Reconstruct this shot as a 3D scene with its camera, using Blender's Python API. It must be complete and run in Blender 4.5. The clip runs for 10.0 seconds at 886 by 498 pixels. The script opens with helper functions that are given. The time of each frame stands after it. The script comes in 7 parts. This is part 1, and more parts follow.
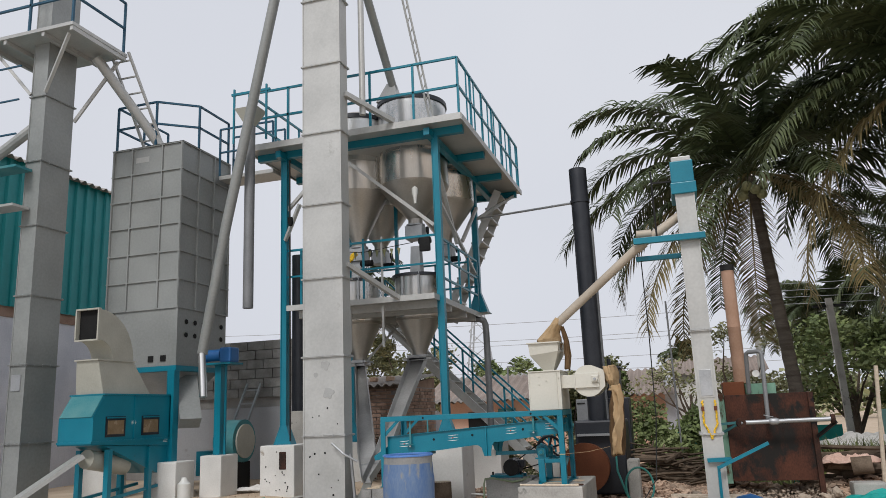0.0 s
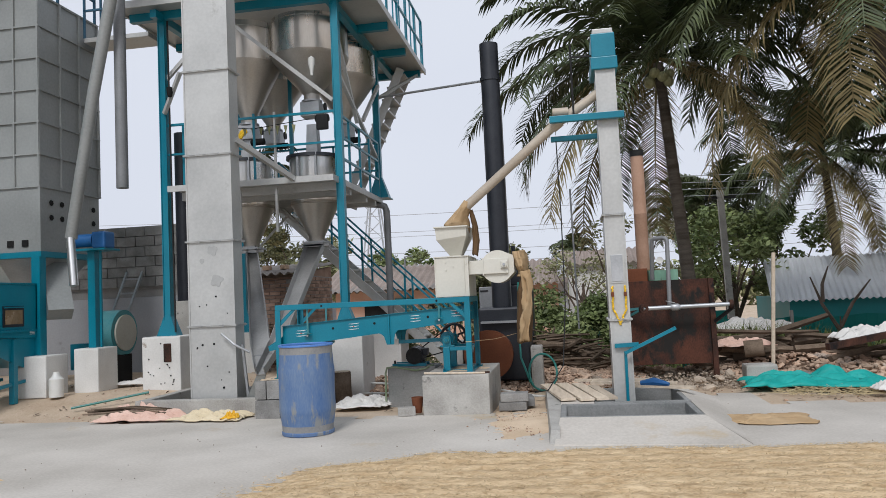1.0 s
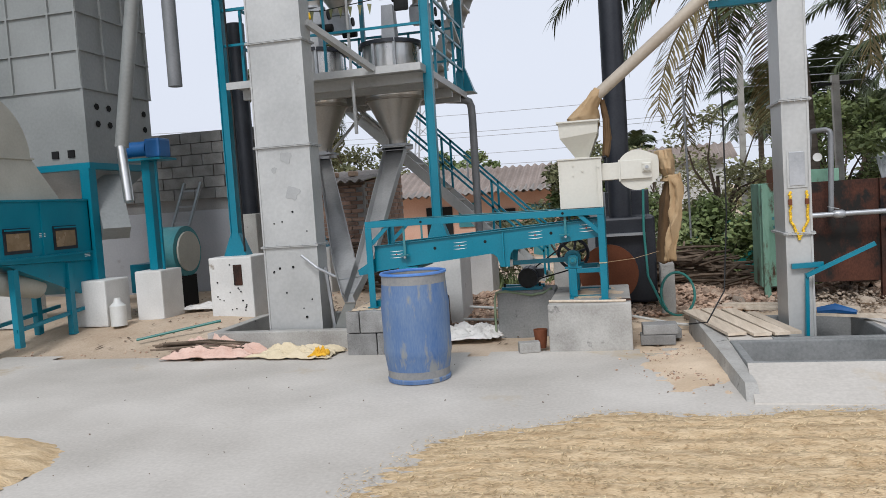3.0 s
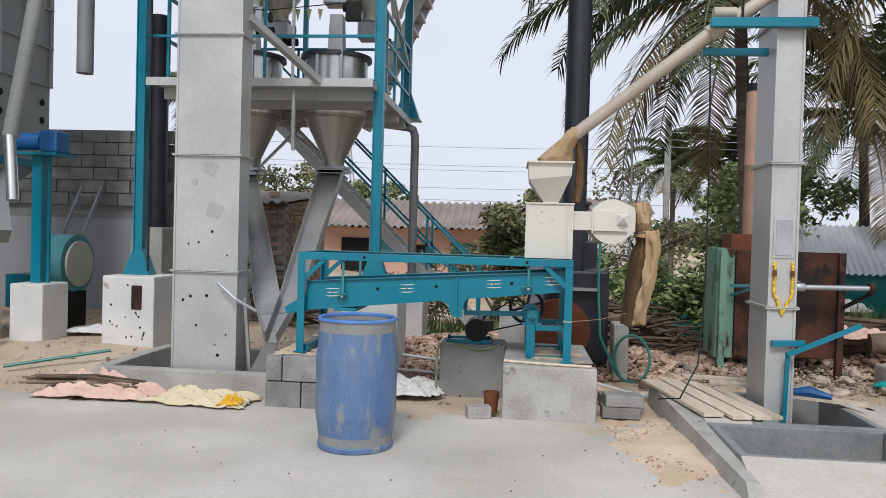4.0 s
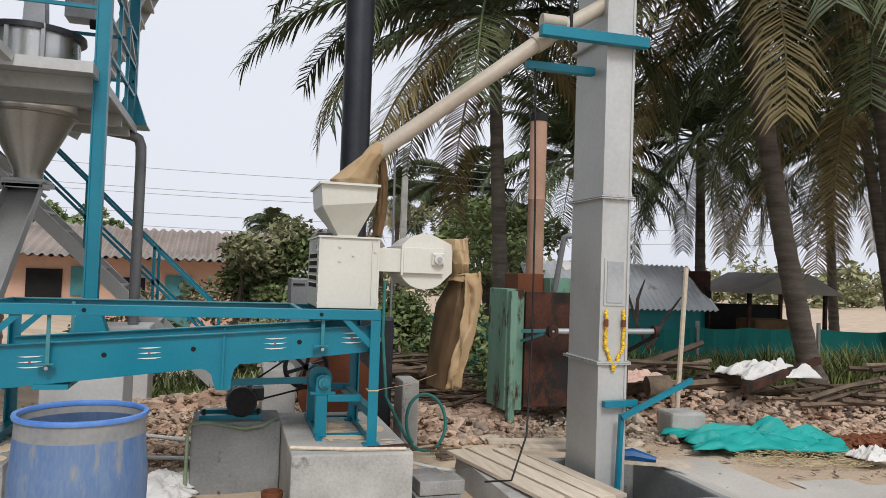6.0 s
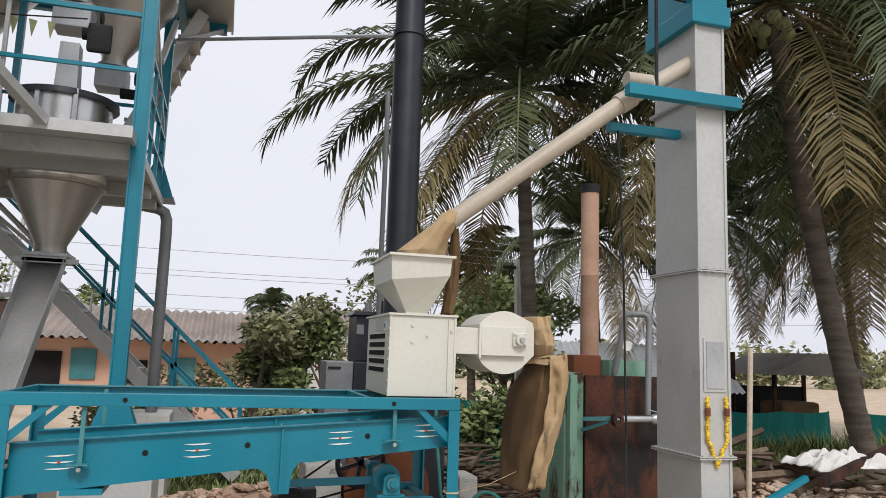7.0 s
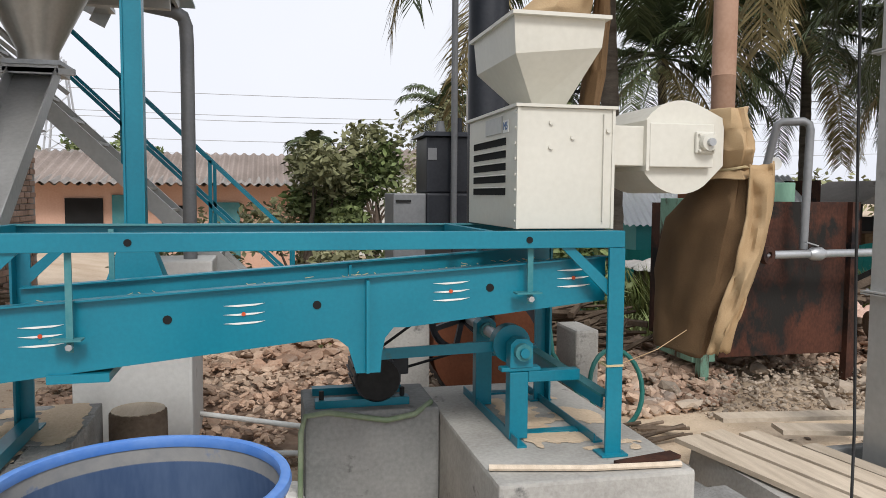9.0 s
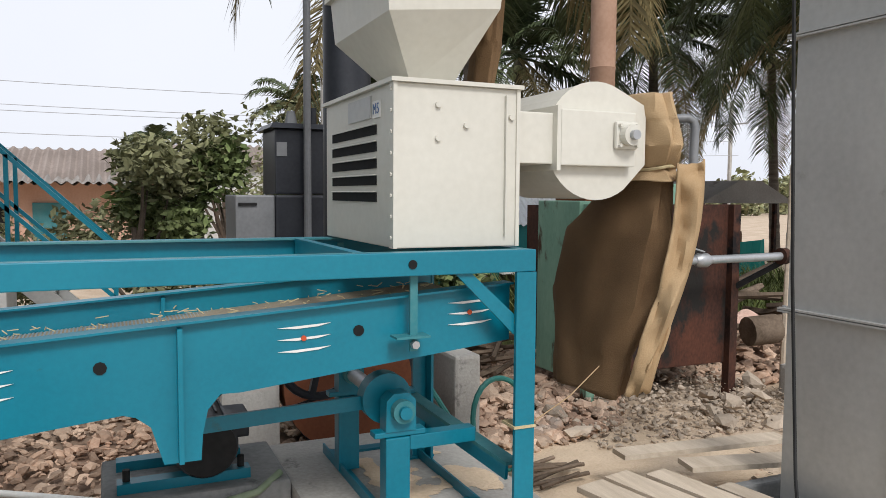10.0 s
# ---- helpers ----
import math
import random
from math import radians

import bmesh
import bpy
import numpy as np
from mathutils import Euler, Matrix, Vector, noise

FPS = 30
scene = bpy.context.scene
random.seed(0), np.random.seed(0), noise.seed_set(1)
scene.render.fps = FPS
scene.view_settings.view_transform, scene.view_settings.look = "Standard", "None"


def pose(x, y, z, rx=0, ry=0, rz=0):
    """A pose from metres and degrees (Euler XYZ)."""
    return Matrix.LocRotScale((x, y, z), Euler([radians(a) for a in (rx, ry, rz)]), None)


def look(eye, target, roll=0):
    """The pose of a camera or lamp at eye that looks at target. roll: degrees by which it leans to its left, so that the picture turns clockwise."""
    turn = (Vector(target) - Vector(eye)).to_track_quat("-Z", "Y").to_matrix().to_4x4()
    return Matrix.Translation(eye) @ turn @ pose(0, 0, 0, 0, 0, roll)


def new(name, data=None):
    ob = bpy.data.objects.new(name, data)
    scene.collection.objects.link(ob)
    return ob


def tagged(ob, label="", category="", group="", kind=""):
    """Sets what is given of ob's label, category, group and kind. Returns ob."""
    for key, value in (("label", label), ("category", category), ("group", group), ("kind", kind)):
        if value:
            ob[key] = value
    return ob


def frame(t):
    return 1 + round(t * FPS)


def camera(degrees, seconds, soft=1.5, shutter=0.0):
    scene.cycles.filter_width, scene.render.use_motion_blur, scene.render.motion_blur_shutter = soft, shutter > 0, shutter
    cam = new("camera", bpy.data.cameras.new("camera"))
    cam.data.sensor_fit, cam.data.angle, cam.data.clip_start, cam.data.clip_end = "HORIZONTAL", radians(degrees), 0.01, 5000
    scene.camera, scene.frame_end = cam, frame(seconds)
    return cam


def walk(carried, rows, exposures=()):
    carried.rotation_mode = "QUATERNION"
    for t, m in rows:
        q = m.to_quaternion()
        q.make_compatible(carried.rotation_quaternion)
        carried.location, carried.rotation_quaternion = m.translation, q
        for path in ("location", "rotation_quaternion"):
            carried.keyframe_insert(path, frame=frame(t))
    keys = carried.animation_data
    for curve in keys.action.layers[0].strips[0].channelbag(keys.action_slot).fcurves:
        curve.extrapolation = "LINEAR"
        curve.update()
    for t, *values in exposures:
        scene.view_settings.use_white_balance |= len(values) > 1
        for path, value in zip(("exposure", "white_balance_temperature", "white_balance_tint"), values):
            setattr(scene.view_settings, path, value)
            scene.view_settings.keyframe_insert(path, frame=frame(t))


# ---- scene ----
EXPOSURES = [(0.0, -0.2, 6440, 10), (0.5, -0.18, 6300, 10), (1.0, -0.1, 6200, 10), (1.5, -0.05, 6150, 10), (2.5, 0.0, 6150, 10), (4.0, 0.0, 6180, 10), (5.0, 0.0, 6350, 10), (6.0, 0.02, 6400, 10), (7.5, 0.1, 6500, 10), (8.5, 0.17, 6500, 10), (9.5, 0.23, 6500, 10), (10.0, 0.2, 6450, 10)]
cam = camera(60.9, 10.0, soft=0.85)
PATH = [
    (0, (0.58, -0.074, 1.359), (0.01, 1.796, 1.782), -2.4),
    (0.5, (0.403, 0.222, 1.352), (-0.003, 2.161, 1.629), -3.5),
    (1, (0.286, 0.614, 1.323), (-0.036, 2.583, 1.453), -2.7),
    (1.5, (0.158, 1.029, 1.344), (-0.119, 3.009, 1.401), -2.1),
    (2, (-0.088, 1.378, 1.366), (-0.36, 3.359, 1.346), -2.7),
    (2.5, (-0.38, 1.786, 1.417), (-0.812, 3.737, 1.321), -4.0),
    (2.7, (-0.516, 1.868, 1.441), (-1.003, 3.803, 1.307), -4.4),
    (3.8, (-1.256, 2.736, 1.525), (-1.493, 4.722, 1.478), 0.7),
    (4, (-1.318, 2.894, 1.521), (-1.52, 4.883, 1.481), 1.6),
    (4.5, (-1.491, 3.218, 1.481), (-1.584, 5.215, 1.429), 2.2),
    (5, (-1.629, 3.628, 1.498), (-1.598, 5.628, 1.446), 1.8),
    (5.5, (-1.795, 4.028, 1.52), (-1.481, 6.003, 1.468), 2.5),
    (6, (-1.832, 4.437, 1.594), (-1.291, 6.361, 1.657), 2.0),
    (6.2, (-1.853, 4.578, 1.606), (-1.276, 6.478, 1.846), 2.4),
    (7.3, (-2.301, 5.388, 1.55), (-1.815, 7.308, 1.823), 1.3),
    (7.5, (-2.338, 5.595, 1.52), (-1.958, 7.554, 1.663), 1.0),
    (8, (-2.414, 5.982, 1.507), (-2.187, 7.968, 1.44), 1.4),
    (8.5, (-2.278, 6.365, 1.485), (-2.042, 8.347, 1.367), 0.7),
    (9, (-2.206, 6.678, 1.463), (-1.753, 8.621, 1.32), 0.4),
    (9.5, (-2.146, 7.035, 1.466), (-1.458, 8.906, 1.303), 0.9),
    (10, (-2.008, 7.447, 1.488), (-1.196, 9.269, 1.344), 0.4),
]
walk(cam, [(t, look(eye, target, roll)) for t, eye, target, roll in PATH], EXPOSURES)

# ---- light ----
world = bpy.data.worlds.new("overcast_sky")
scene.world = world
world.use_nodes = True
wn, wl = world.node_tree.nodes, world.node_tree.links
sky = wn.new("ShaderNodeTexSky")
sky.sky_type = "NISHITA"
sky.sun_disc = False
sky.sun_elevation, sky.sun_rotation = radians(45), radians(183)
sky.air_density, sky.dust_density = 1.0, 4.0
dull = wn.new("ShaderNodeHueSaturation")
dull.inputs["Saturation"].default_value = 0.25
dull.inputs["Value"].default_value = 0.06
wl.new(sky.outputs[0], dull.inputs["Color"])
cloud_map = wn.new("ShaderNodeTexNoise")
cloud_map.inputs["Scale"].default_value = 1.6
cloud_map.inputs["Detail"].default_value = 4.0
cloud = wn.new("ShaderNodeMix")
cloud.data_type = "RGBA"
cloud.inputs[6].default_value = (0.78, 0.81, 0.90, 1)
cloud.inputs[7].default_value = (0.97, 0.99, 1.05, 1)
wl.new(cloud_map.outputs[0], cloud.inputs[0])
veil = wn.new("ShaderNodeMix")
veil.data_type = "RGBA"
veil.inputs[0].default_value = 0.85
wl.new(dull.outputs[0], veil.inputs[6])
wl.new(cloud.outputs[2], veil.inputs[7])
wl.new(veil.outputs[2], wn["Background"].inputs[0])
wn["Background"].inputs[1].default_value = 1.0

sun_data = bpy.data.lights.new("sun", "SUN")
sun_data.energy, sun_data.angle, sun_data.color = 1.9, radians(16), (1.0, 0.975, 0.95)
sun = new("sun", sun_data)
sun.matrix_world = look((-1, -14, 22), (0, 8, 0))

# ---- materials ----


def material(name, a, b, rough=0.6, metal=0.0, scale=3.0, fine=40.0, bump=0.15, spots=None, spot_amount=0.0, spot_scale=2.0,
             stretch=(1, 1, 1), vary=0.0, bump_distance=0.01, island=0.0):
    """Colour between a and b by coarse and fine noise; spots of a third colour; vary: from piece to piece."""
    m = bpy.data.materials.new(name)
    m.use_nodes = True
    n, l = m.node_tree.nodes, m.node_tree.links
    p = n["Principled BSDF"]
    co = n.new("ShaderNodeTexCoord")
    mp = n.new("ShaderNodeMapping")
    mp.inputs["Scale"].default_value = stretch
    geo = n.new("ShaderNodeNewGeometry")
    l.new(geo.outputs["Position"], mp.inputs["Vector"])
    big = n.new("ShaderNodeTexNoise")
    big.inputs["Scale"].default_value, big.inputs["Detail"].default_value = scale, 6
    small = n.new("ShaderNodeTexNoise")
    small.inputs["Scale"].default_value, small.inputs["Detail"].default_value = fine, 3
    for k in (big, small):
        l.new(mp.outputs[0], k.inputs["Vector"])
    both = n.new("ShaderNodeMath")
    both.operation = "MULTIPLY_ADD"
    l.new(small.outputs[0], both.inputs[0])
    both.inputs[1].default_value = 0.45
    l.new(big.outputs[0], both.inputs[2])
    ramp = n.new("ShaderNodeMapRange")
    ramp.inputs[1].default_value, ramp.inputs[2].default_value = 0.5, 0.95
    l.new(both.outputs[0], ramp.inputs[0])
    mix = n.new("ShaderNodeMix")
    mix.data_type = "RGBA"
    mix.inputs[6].default_value, mix.inputs[7].default_value = (*a, 1), (*b, 1)
    l.new(ramp.outputs[0], mix.inputs[0])
    out = mix.outputs[2]
    if spots:
        dirt = n.new("ShaderNodeTexNoise")
        dirt.inputs["Scale"].default_value, dirt.inputs["Detail"].default_value = spot_scale, 8
        dirt.inputs["Roughness"].default_value = 0.65
        l.new(mp.outputs[0], dirt.inputs["Vector"])
        cut = n.new("ShaderNodeMapRange")
        cut.inputs[1].default_value, cut.inputs[2].default_value = 0.72 - spot_amount * 0.4, 0.8 - spot_amount * 0.4
        l.new(dirt.outputs[0], cut.inputs[0])
        over = n.new("ShaderNodeMix")
        over.data_type = "RGBA"
        over.inputs[7].default_value = (*spots, 1)
        l.new(cut.outputs[0], over.inputs[0])
        l.new(out, over.inputs[6])
        out = over.outputs[2]
    if vary or island:
        if vary:
            info = n.new("ShaderNodeObjectInfo")
            rnd = info.outputs["Random"]
        else:
            rnd = geo.outputs["Random Per Island"]
        hsv = n.new("ShaderNodeHueSaturation")
        amt = n.new("ShaderNodeMapRange")
        amt.inputs[3].default_value, amt.inputs[4].default_value = 1 - (vary or island), 1 + (vary or island)
        l.new(rnd, amt.inputs[0])
        l.new(amt.outputs[0], hsv.inputs["Value"])
        l.new(out, hsv.inputs["Color"])
        out = hsv.outputs[0]
    l.new(out, p.inputs["Base Color"])
    p.inputs["Metallic"].default_value = metal
    p.inputs["Specular IOR Level"].default_value = 0.5 if rough < 0.45 or metal > 0.15 else 0.2
    rr = n.new("ShaderNodeMapRange")
    rr.inputs[3].default_value, rr.inputs[4].default_value = max(rough - 0.1, 0.03), min(rough + 0.12, 1)
    l.new(big.outputs[0], rr.inputs[0])
    l.new(rr.outputs[0], p.inputs["Roughness"])
    if bump:
        bp = n.new("ShaderNodeBump")
        bp.inputs["Strength"].default_value, bp.inputs["Distance"].default_value = bump, bump_distance
        l.new(both.outputs[0], bp.inputs["Height"])
        l.new(bp.outputs[0], p.inputs["Normal"])
    return m


GREY_SHEET = material("grey_painted_sheet", (0.41, 0.41, 0.395), (0.53, 0.53, 0.51), 0.42, 0.25, 1.6, 30, 0.06, (0.32, 0.31, 0.29), 0.17, 2.0)
DRYER_SHEET = material("dull_grey_sheet", (0.25, 0.26, 0.25), (0.34, 0.35, 0.34), 0.5, 0.25, 1.0, 25, 0.05, (0.2, 0.2, 0.19), 0.1, 1.2)
GALV = material("galvanised_steel", (0.36, 0.37, 0.38), (0.50, 0.51, 0.52), 0.42, 0.6, 4, 60, 0.04)
STAINLESS = material("stainless_steel", (0.58, 0.57, 0.55), (0.72, 0.71, 0.69), 0.27, 1.0, 2, 50, 0.03, stretch=(1, 1, 0.2))
CONE = material("dusty_stainless_steel", (0.40, 0.37, 0.33), (0.52, 0.49, 0.45), 0.42, 0.85, 2, 40, 0.03)
CHUTE = material("dull_chute_steel", (0.36, 0.36, 0.355), (0.52, 0.52, 0.51), 0.45, 0.55, 2, 40, 0.05, (0.5, 0.5, 0.48), 0.15, 3)
TEAL = material("teal_enamel", (0.001, 0.155, 0.225), (0.004, 0.205, 0.285), 0.33, 0.0, 2, 60, 0.03, (0.03, 0.12, 0.14), 0.12, 7)
TEAL_DUSTY = material("dusty_teal_enamel", (0.03, 0.19, 0.22), (0.10, 0.25, 0.26), 0.5, 0.0, 3, 60, 0.05)
CREAM = material("cream_enamel", (0.57, 0.55, 0.48), (0.66, 0.64, 0.565), 0.38, 0.0, 2, 40, 0.03, (0.5, 0.46, 0.37), 0.08, 3)
CREAM_DULL = material("dull_cream_paint", (0.36, 0.35, 0.30), (0.45, 0.44, 0.38), 0.5, 0.0, 2, 40, 0.03)
BLACK = material("black_steel", (0.012, 0.014, 0.02), (0.03, 0.033, 0.04), 0.42, 0.2, 3, 40, 0.05)
# near-black for dark parts; on slots, holes and mouths it paints the shade inside
DARK = material("black_and_opening_shade", (0.01, 0.01, 0.01), (0.02, 0.02, 0.02), 0.8, 0, 3, 40, 0)
RUST = material("rusted_plate", (0.025, 0.017, 0.014), (0.105, 0.045, 0.03), 0.8, 0.1, 4, 50, 0.3, (0.014, 0.013, 0.014), 0.55, 2.6, (1, 1, 0.7))
TANK_RUST = material("streaked_rusty_plate", (0.018, 0.013, 0.012), (0.115, 0.045, 0.028), 0.75, 0.1, 3, 50, 0.35, (0.022, 0.02, 0.018), 0.5, 3.2, (1, 1, 0.6))
RUST_RED = material("red_brown_rust", (0.14, 0.05, 0.025), (0.22, 0.08, 0.04), 0.75, 0.1, 3, 50, 0.2, (0.07, 0.03, 0.02), 0.2, 3)
GREEN_PEEL = material("peeling_green_paint", (0.16, 0.30, 0.22), (0.24, 0.40, 0.30), 0.6, 0, 4, 50, 0.2, (0.07, 0.035, 0.02), 0.42, 5, (1, 1, 0.4))
CONCRETE = material("concrete", (0.30, 0.285, 0.26), (0.48, 0.465, 0.43), 0.85, 0, 3, 60, 0.5, (0.14, 0.138, 0.13), 0.27, 5)
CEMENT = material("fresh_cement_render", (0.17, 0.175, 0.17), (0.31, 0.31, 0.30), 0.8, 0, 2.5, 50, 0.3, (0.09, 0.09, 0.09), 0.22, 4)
SLAB = material("worn_concrete_floor", (0.425, 0.392, 0.345), (0.605, 0.565, 0.508), 0.8, 0, 0.9, 38, 0.2, (0.46, 0.37, 0.25), 0.3, 0.75)
PALE_SAND = material("pale_dry_sand", (0.54, 0.41, 0.28), (0.70, 0.56, 0.41), 0.95, 0, 2.5, 60, 0.7, (0.40, 0.31, 0.22), 0.22, 3, bump_distance=0.02)
SMUDGE = material("rubbed_grey_paint", (0.36, 0.36, 0.35), (0.44, 0.44, 0.43), 0.6, 0.2, 6, 60, 0.05)
WHITEWASH = material("whitewash", (0.58, 0.57, 0.54), (0.72, 0.71, 0.68), 0.85, 0, 2, 40, 0.2, (0.33, 0.29, 0.24), 0.17, 4)
PLASTER_WHITE = material("white_plaster_blue_tint", (0.5, 0.52, 0.58), (0.66, 0.67, 0.72), 0.85, 0, 1.5, 30, 0.2, (0.3, 0.25, 0.22), 0.1, 1.2)
DIRT = material("sandy_soil", (0.44, 0.33, 0.23), (0.61, 0.495, 0.375), 0.95, 0, 1.2, 35, 0.8, (0.26, 0.19, 0.135), 0.24, 1.5, bump_distance=0.03)
GRAIN = material("paddy_grain", (0.48, 0.335, 0.185), (0.72, 0.56, 0.355), 0.85, 0, 9, 75, 1.0, (0.38, 0.28, 0.17), 0.1, 14, (0.7, 2.2, 1), bump_distance=0.02)
CHAFF = material("pale_chaff", (0.36, 0.25, 0.12), (0.70, 0.56, 0.35), 0.9, 0, 9, 60, 0, island=0.35)
STRAW = material("straw", (0.45, 0.36, 0.2), (0.62, 0.52, 0.32), 0.9, 0, 9, 120, 0.4)
CMU = material("grey_block", (0.19, 0.185, 0.175), (0.33, 0.325, 0.31), 0.9, 0, 5, 90, 0.9, (0.12, 0.118, 0.11), 0.2, 22, vary=0.16, bump_distance=0.015)
MORTAR = material("mortar", (0.26, 0.25, 0.24), (0.36, 0.35, 0.33), 0.95, 0, 3, 50, 0.4)
BRICK = material("country_brick", (0.28, 0.18, 0.135), (0.40, 0.28, 0.22), 0.9, 0, 4, 60, 0.4, (0.12, 0.07, 0.05), 0.15, 3, vary=0.3)
RUBBLE = material("brick_and_stone_rubble", (0.36, 0.225, 0.155), (0.52, 0.40, 0.30), 0.95, 0, 1.8, 50, 0.5, (0.38, 0.34, 0.30), 0.3, 1.2, island=0.4)
WOOD = material("weathered_plank", (0.50, 0.41, 0.31), (0.67, 0.57, 0.45), 0.8, 0, 4, 50, 0.3, stretch=(6, 0.6, 6), vary=0.15)
TWIG = material("dry_wood", (0.09, 0.065, 0.045), (0.2, 0.15, 0.11), 0.9, 0, 6, 50, 0.3, island=0.4)
TRUNK = material("palm_trunk", (0.075, 0.062, 0.05), (0.17, 0.145, 0.12), 0.9, 0, 2, 30, 0.5, stretch=(1, 1, 6), bump_distance=0.03)
BARK = material("tree_bark", (0.08, 0.06, 0.045), (0.16, 0.125, 0.1), 0.9, 0, 5, 40, 0.5)
FROND = material("palm_frond", (0.038, 0.055, 0.025), (0.11, 0.13, 0.06), 0.5, 0, 0.6, 20, 0, island=0.35)
FROND_DRY = material("yellowed_palm_frond", (0.17, 0.13, 0.055), (0.27, 0.22, 0.11), 0.6, 0, 0.6, 20, 0, island=0.3)
LEAF = material("green_leaf", (0.10, 0.145, 0.05), (0.27, 0.31, 0.135), 0.5, 0, 0.8, 20, 0, island=0.45)
LEAF_DULL = material("dull_olive_leaf", (0.15, 0.165, 0.075), (0.36, 0.35, 0.20), 0.6, 0, 0.8, 20, 0, island=0.4)
WEED = material("dry_green_weeds", (0.08, 0.11, 0.03), (0.19, 0.21, 0.08), 0.7, 0, 0.8, 20, 0, island=0.4)
BLUE_PLASTIC = material("scuffed_blue_plastic", (0.06, 0.13, 0.30), (0.16, 0.225, 0.34), 0.5, 0, 3, 40, 0.08, (0.25, 0.26, 0.26), 0.44, 3.4, (2.0, 2.0, 0.5))
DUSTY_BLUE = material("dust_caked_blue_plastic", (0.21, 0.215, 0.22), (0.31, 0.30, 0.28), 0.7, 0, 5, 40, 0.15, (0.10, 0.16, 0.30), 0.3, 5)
BLUE_INNER = material("dull_blue_inside", (0.06, 0.10, 0.19), (0.11, 0.16, 0.26), 0.5, 0, 3, 40, 0.05, (0.2, 0.21, 0.22), 0.15, 3, (2, 2, 0.5))
BLUE_RIM = material("bright_blue_plastic_rim", (0.06, 0.19, 0.55), (0.16, 0.30, 0.62), 0.35, 0, 3, 40, 0.03)
# one jute in two tones: shade painted into the first, light into the second
BURLAP_SHADED = material("shaded_jute_sacking", (0.115, 0.07, 0.036), (0.19, 0.118, 0.062), 0.95, 0, 4, 220, 0.5)
BURLAP_LIT = material("lit_jute_sacking", (0.40, 0.27, 0.145), (0.51, 0.37, 0.22), 0.95, 0, 4, 220, 0.5)
TARP = material("teal_tarpaulin", (0.01, 0.27, 0.24), (0.03, 0.38, 0.34), 0.45, 0, 3, 40, 0.1)
NET = material("green_shade_net", (0.01, 0.17, 0.15), (0.02, 0.22, 0.19), 0.7, 0, 1, 60, 0.1)
CLOTH_PINK = material("faded_pink_cloth", (0.58, 0.37, 0.29), (0.72, 0.52, 0.43), 0.9, 0, 4, 60, 0.3)
CLOTH_CREAM = material("pale_woven_sack", (0.60, 0.50, 0.33), (0.72, 0.62, 0.44), 0.7, 0, 4, 60, 0.2)
CLOTH_YELLOW = material("yellow_sack_end", (0.70, 0.38, 0.02), (0.8, 0.46, 0.05), 0.6, 0, 4, 60, 0.2)
CLOTH_WHITE = material("white_cloth", (0.62, 0.60, 0.56), (0.75, 0.73, 0.7), 0.9, 0, 4, 50, 0.2)
SHEET_ROOF = material("corrugated_zinc_roof", (0.64, 0.66, 0.68), (0.76, 0.78, 0.79), 0.45, 0.1, 0.8, 20, 0.05, (0.28, 0.25, 0.22), 0.12, 1)
ASBESTOS = material("weathered_cement_sheet", (0.22, 0.20, 0.185), (0.34, 0.31, 0.28), 0.9, 0, 1, 20, 0.2, (0.13, 0.1, 0.085), 0.25, 1)
TILE_ROOF = material("faded_clay_roof", (0.22, 0.18, 0.155), (0.35, 0.29, 0.255), 0.9, 0, 0.6, 12, 0.2, (0.2, 0.15, 0.12), 0.25, 0.8)
CLADDING = material("teal_wall_cladding", (0.0, 0.20, 0.21), (0.01, 0.25, 0.26), 0.4, 0.1, 1, 20, 0.03)
PINK = material("pink_plaster", (0.55, 0.33, 0.24), (0.66, 0.43, 0.33), 0.9, 0, 1, 20, 0.1)
PIPE_BROWN = material("brown_clay_pipe", (0.33, 0.20, 0.135), (0.44, 0.28, 0.2), 0.7, 0, 3, 40, 0.1)
PIPE_GREY = material("grey_paint_pipe", (0.17, 0.175, 0.18), (0.24, 0.245, 0.25), 0.5, 0.2, 3, 40, 0.05)
PVC = material("white_pvc", (0.6, 0.6, 0.56), (0.7, 0.7, 0.67), 0.4, 0, 3, 40, 0.02)
TUBE_BEIGE = material("beige_feed_tube", (0.40, 0.34, 0.27), (0.5, 0.44, 0.36), 0.5, 0.1, 3, 40, 0.04)
HOSE_PALE = material("pale_green_hose", (0.16, 0.22, 0.13), (0.30, 0.34, 0.24), 0.45, 0, 6, 40, 0)
HOSE = material("green_hose", (0.01, 0.13, 0.11), (0.03, 0.2, 0.17), 0.4, 0, 6, 40, 0)
CABLE = material("black_cable", (0.012, 0.012, 0.012), (0.03, 0.03, 0.03), 0.6, 0, 6, 40, 0)
WIRE = material("far_power_wire", (0.34, 0.35, 0.37), (0.40, 0.41, 0.43), 0.6, 0, 6, 40, 0)
PYLON = material("far_pylon_steel", (0.40, 0.42, 0.45), (0.46, 0.48, 0.5), 0.6, 0.2, 6, 40, 0)
WHITE_MARK = material("white_paint_mark", (0.75, 0.74, 0.7), (0.8, 0.79, 0.76), 0.7, 0, 6, 40, 0)
RED_MARK = material("red_powder_dot", (0.5, 0.07, 0.03), (0.6, 0.12, 0.05), 0.8, 0, 6, 40, 0)
MARIGOLD = material("marigold_flower", (0.70, 0.42, 0.02), (0.82, 0.56, 0.06), 0.8, 0, 30, 90, 0.4, island=0.25)
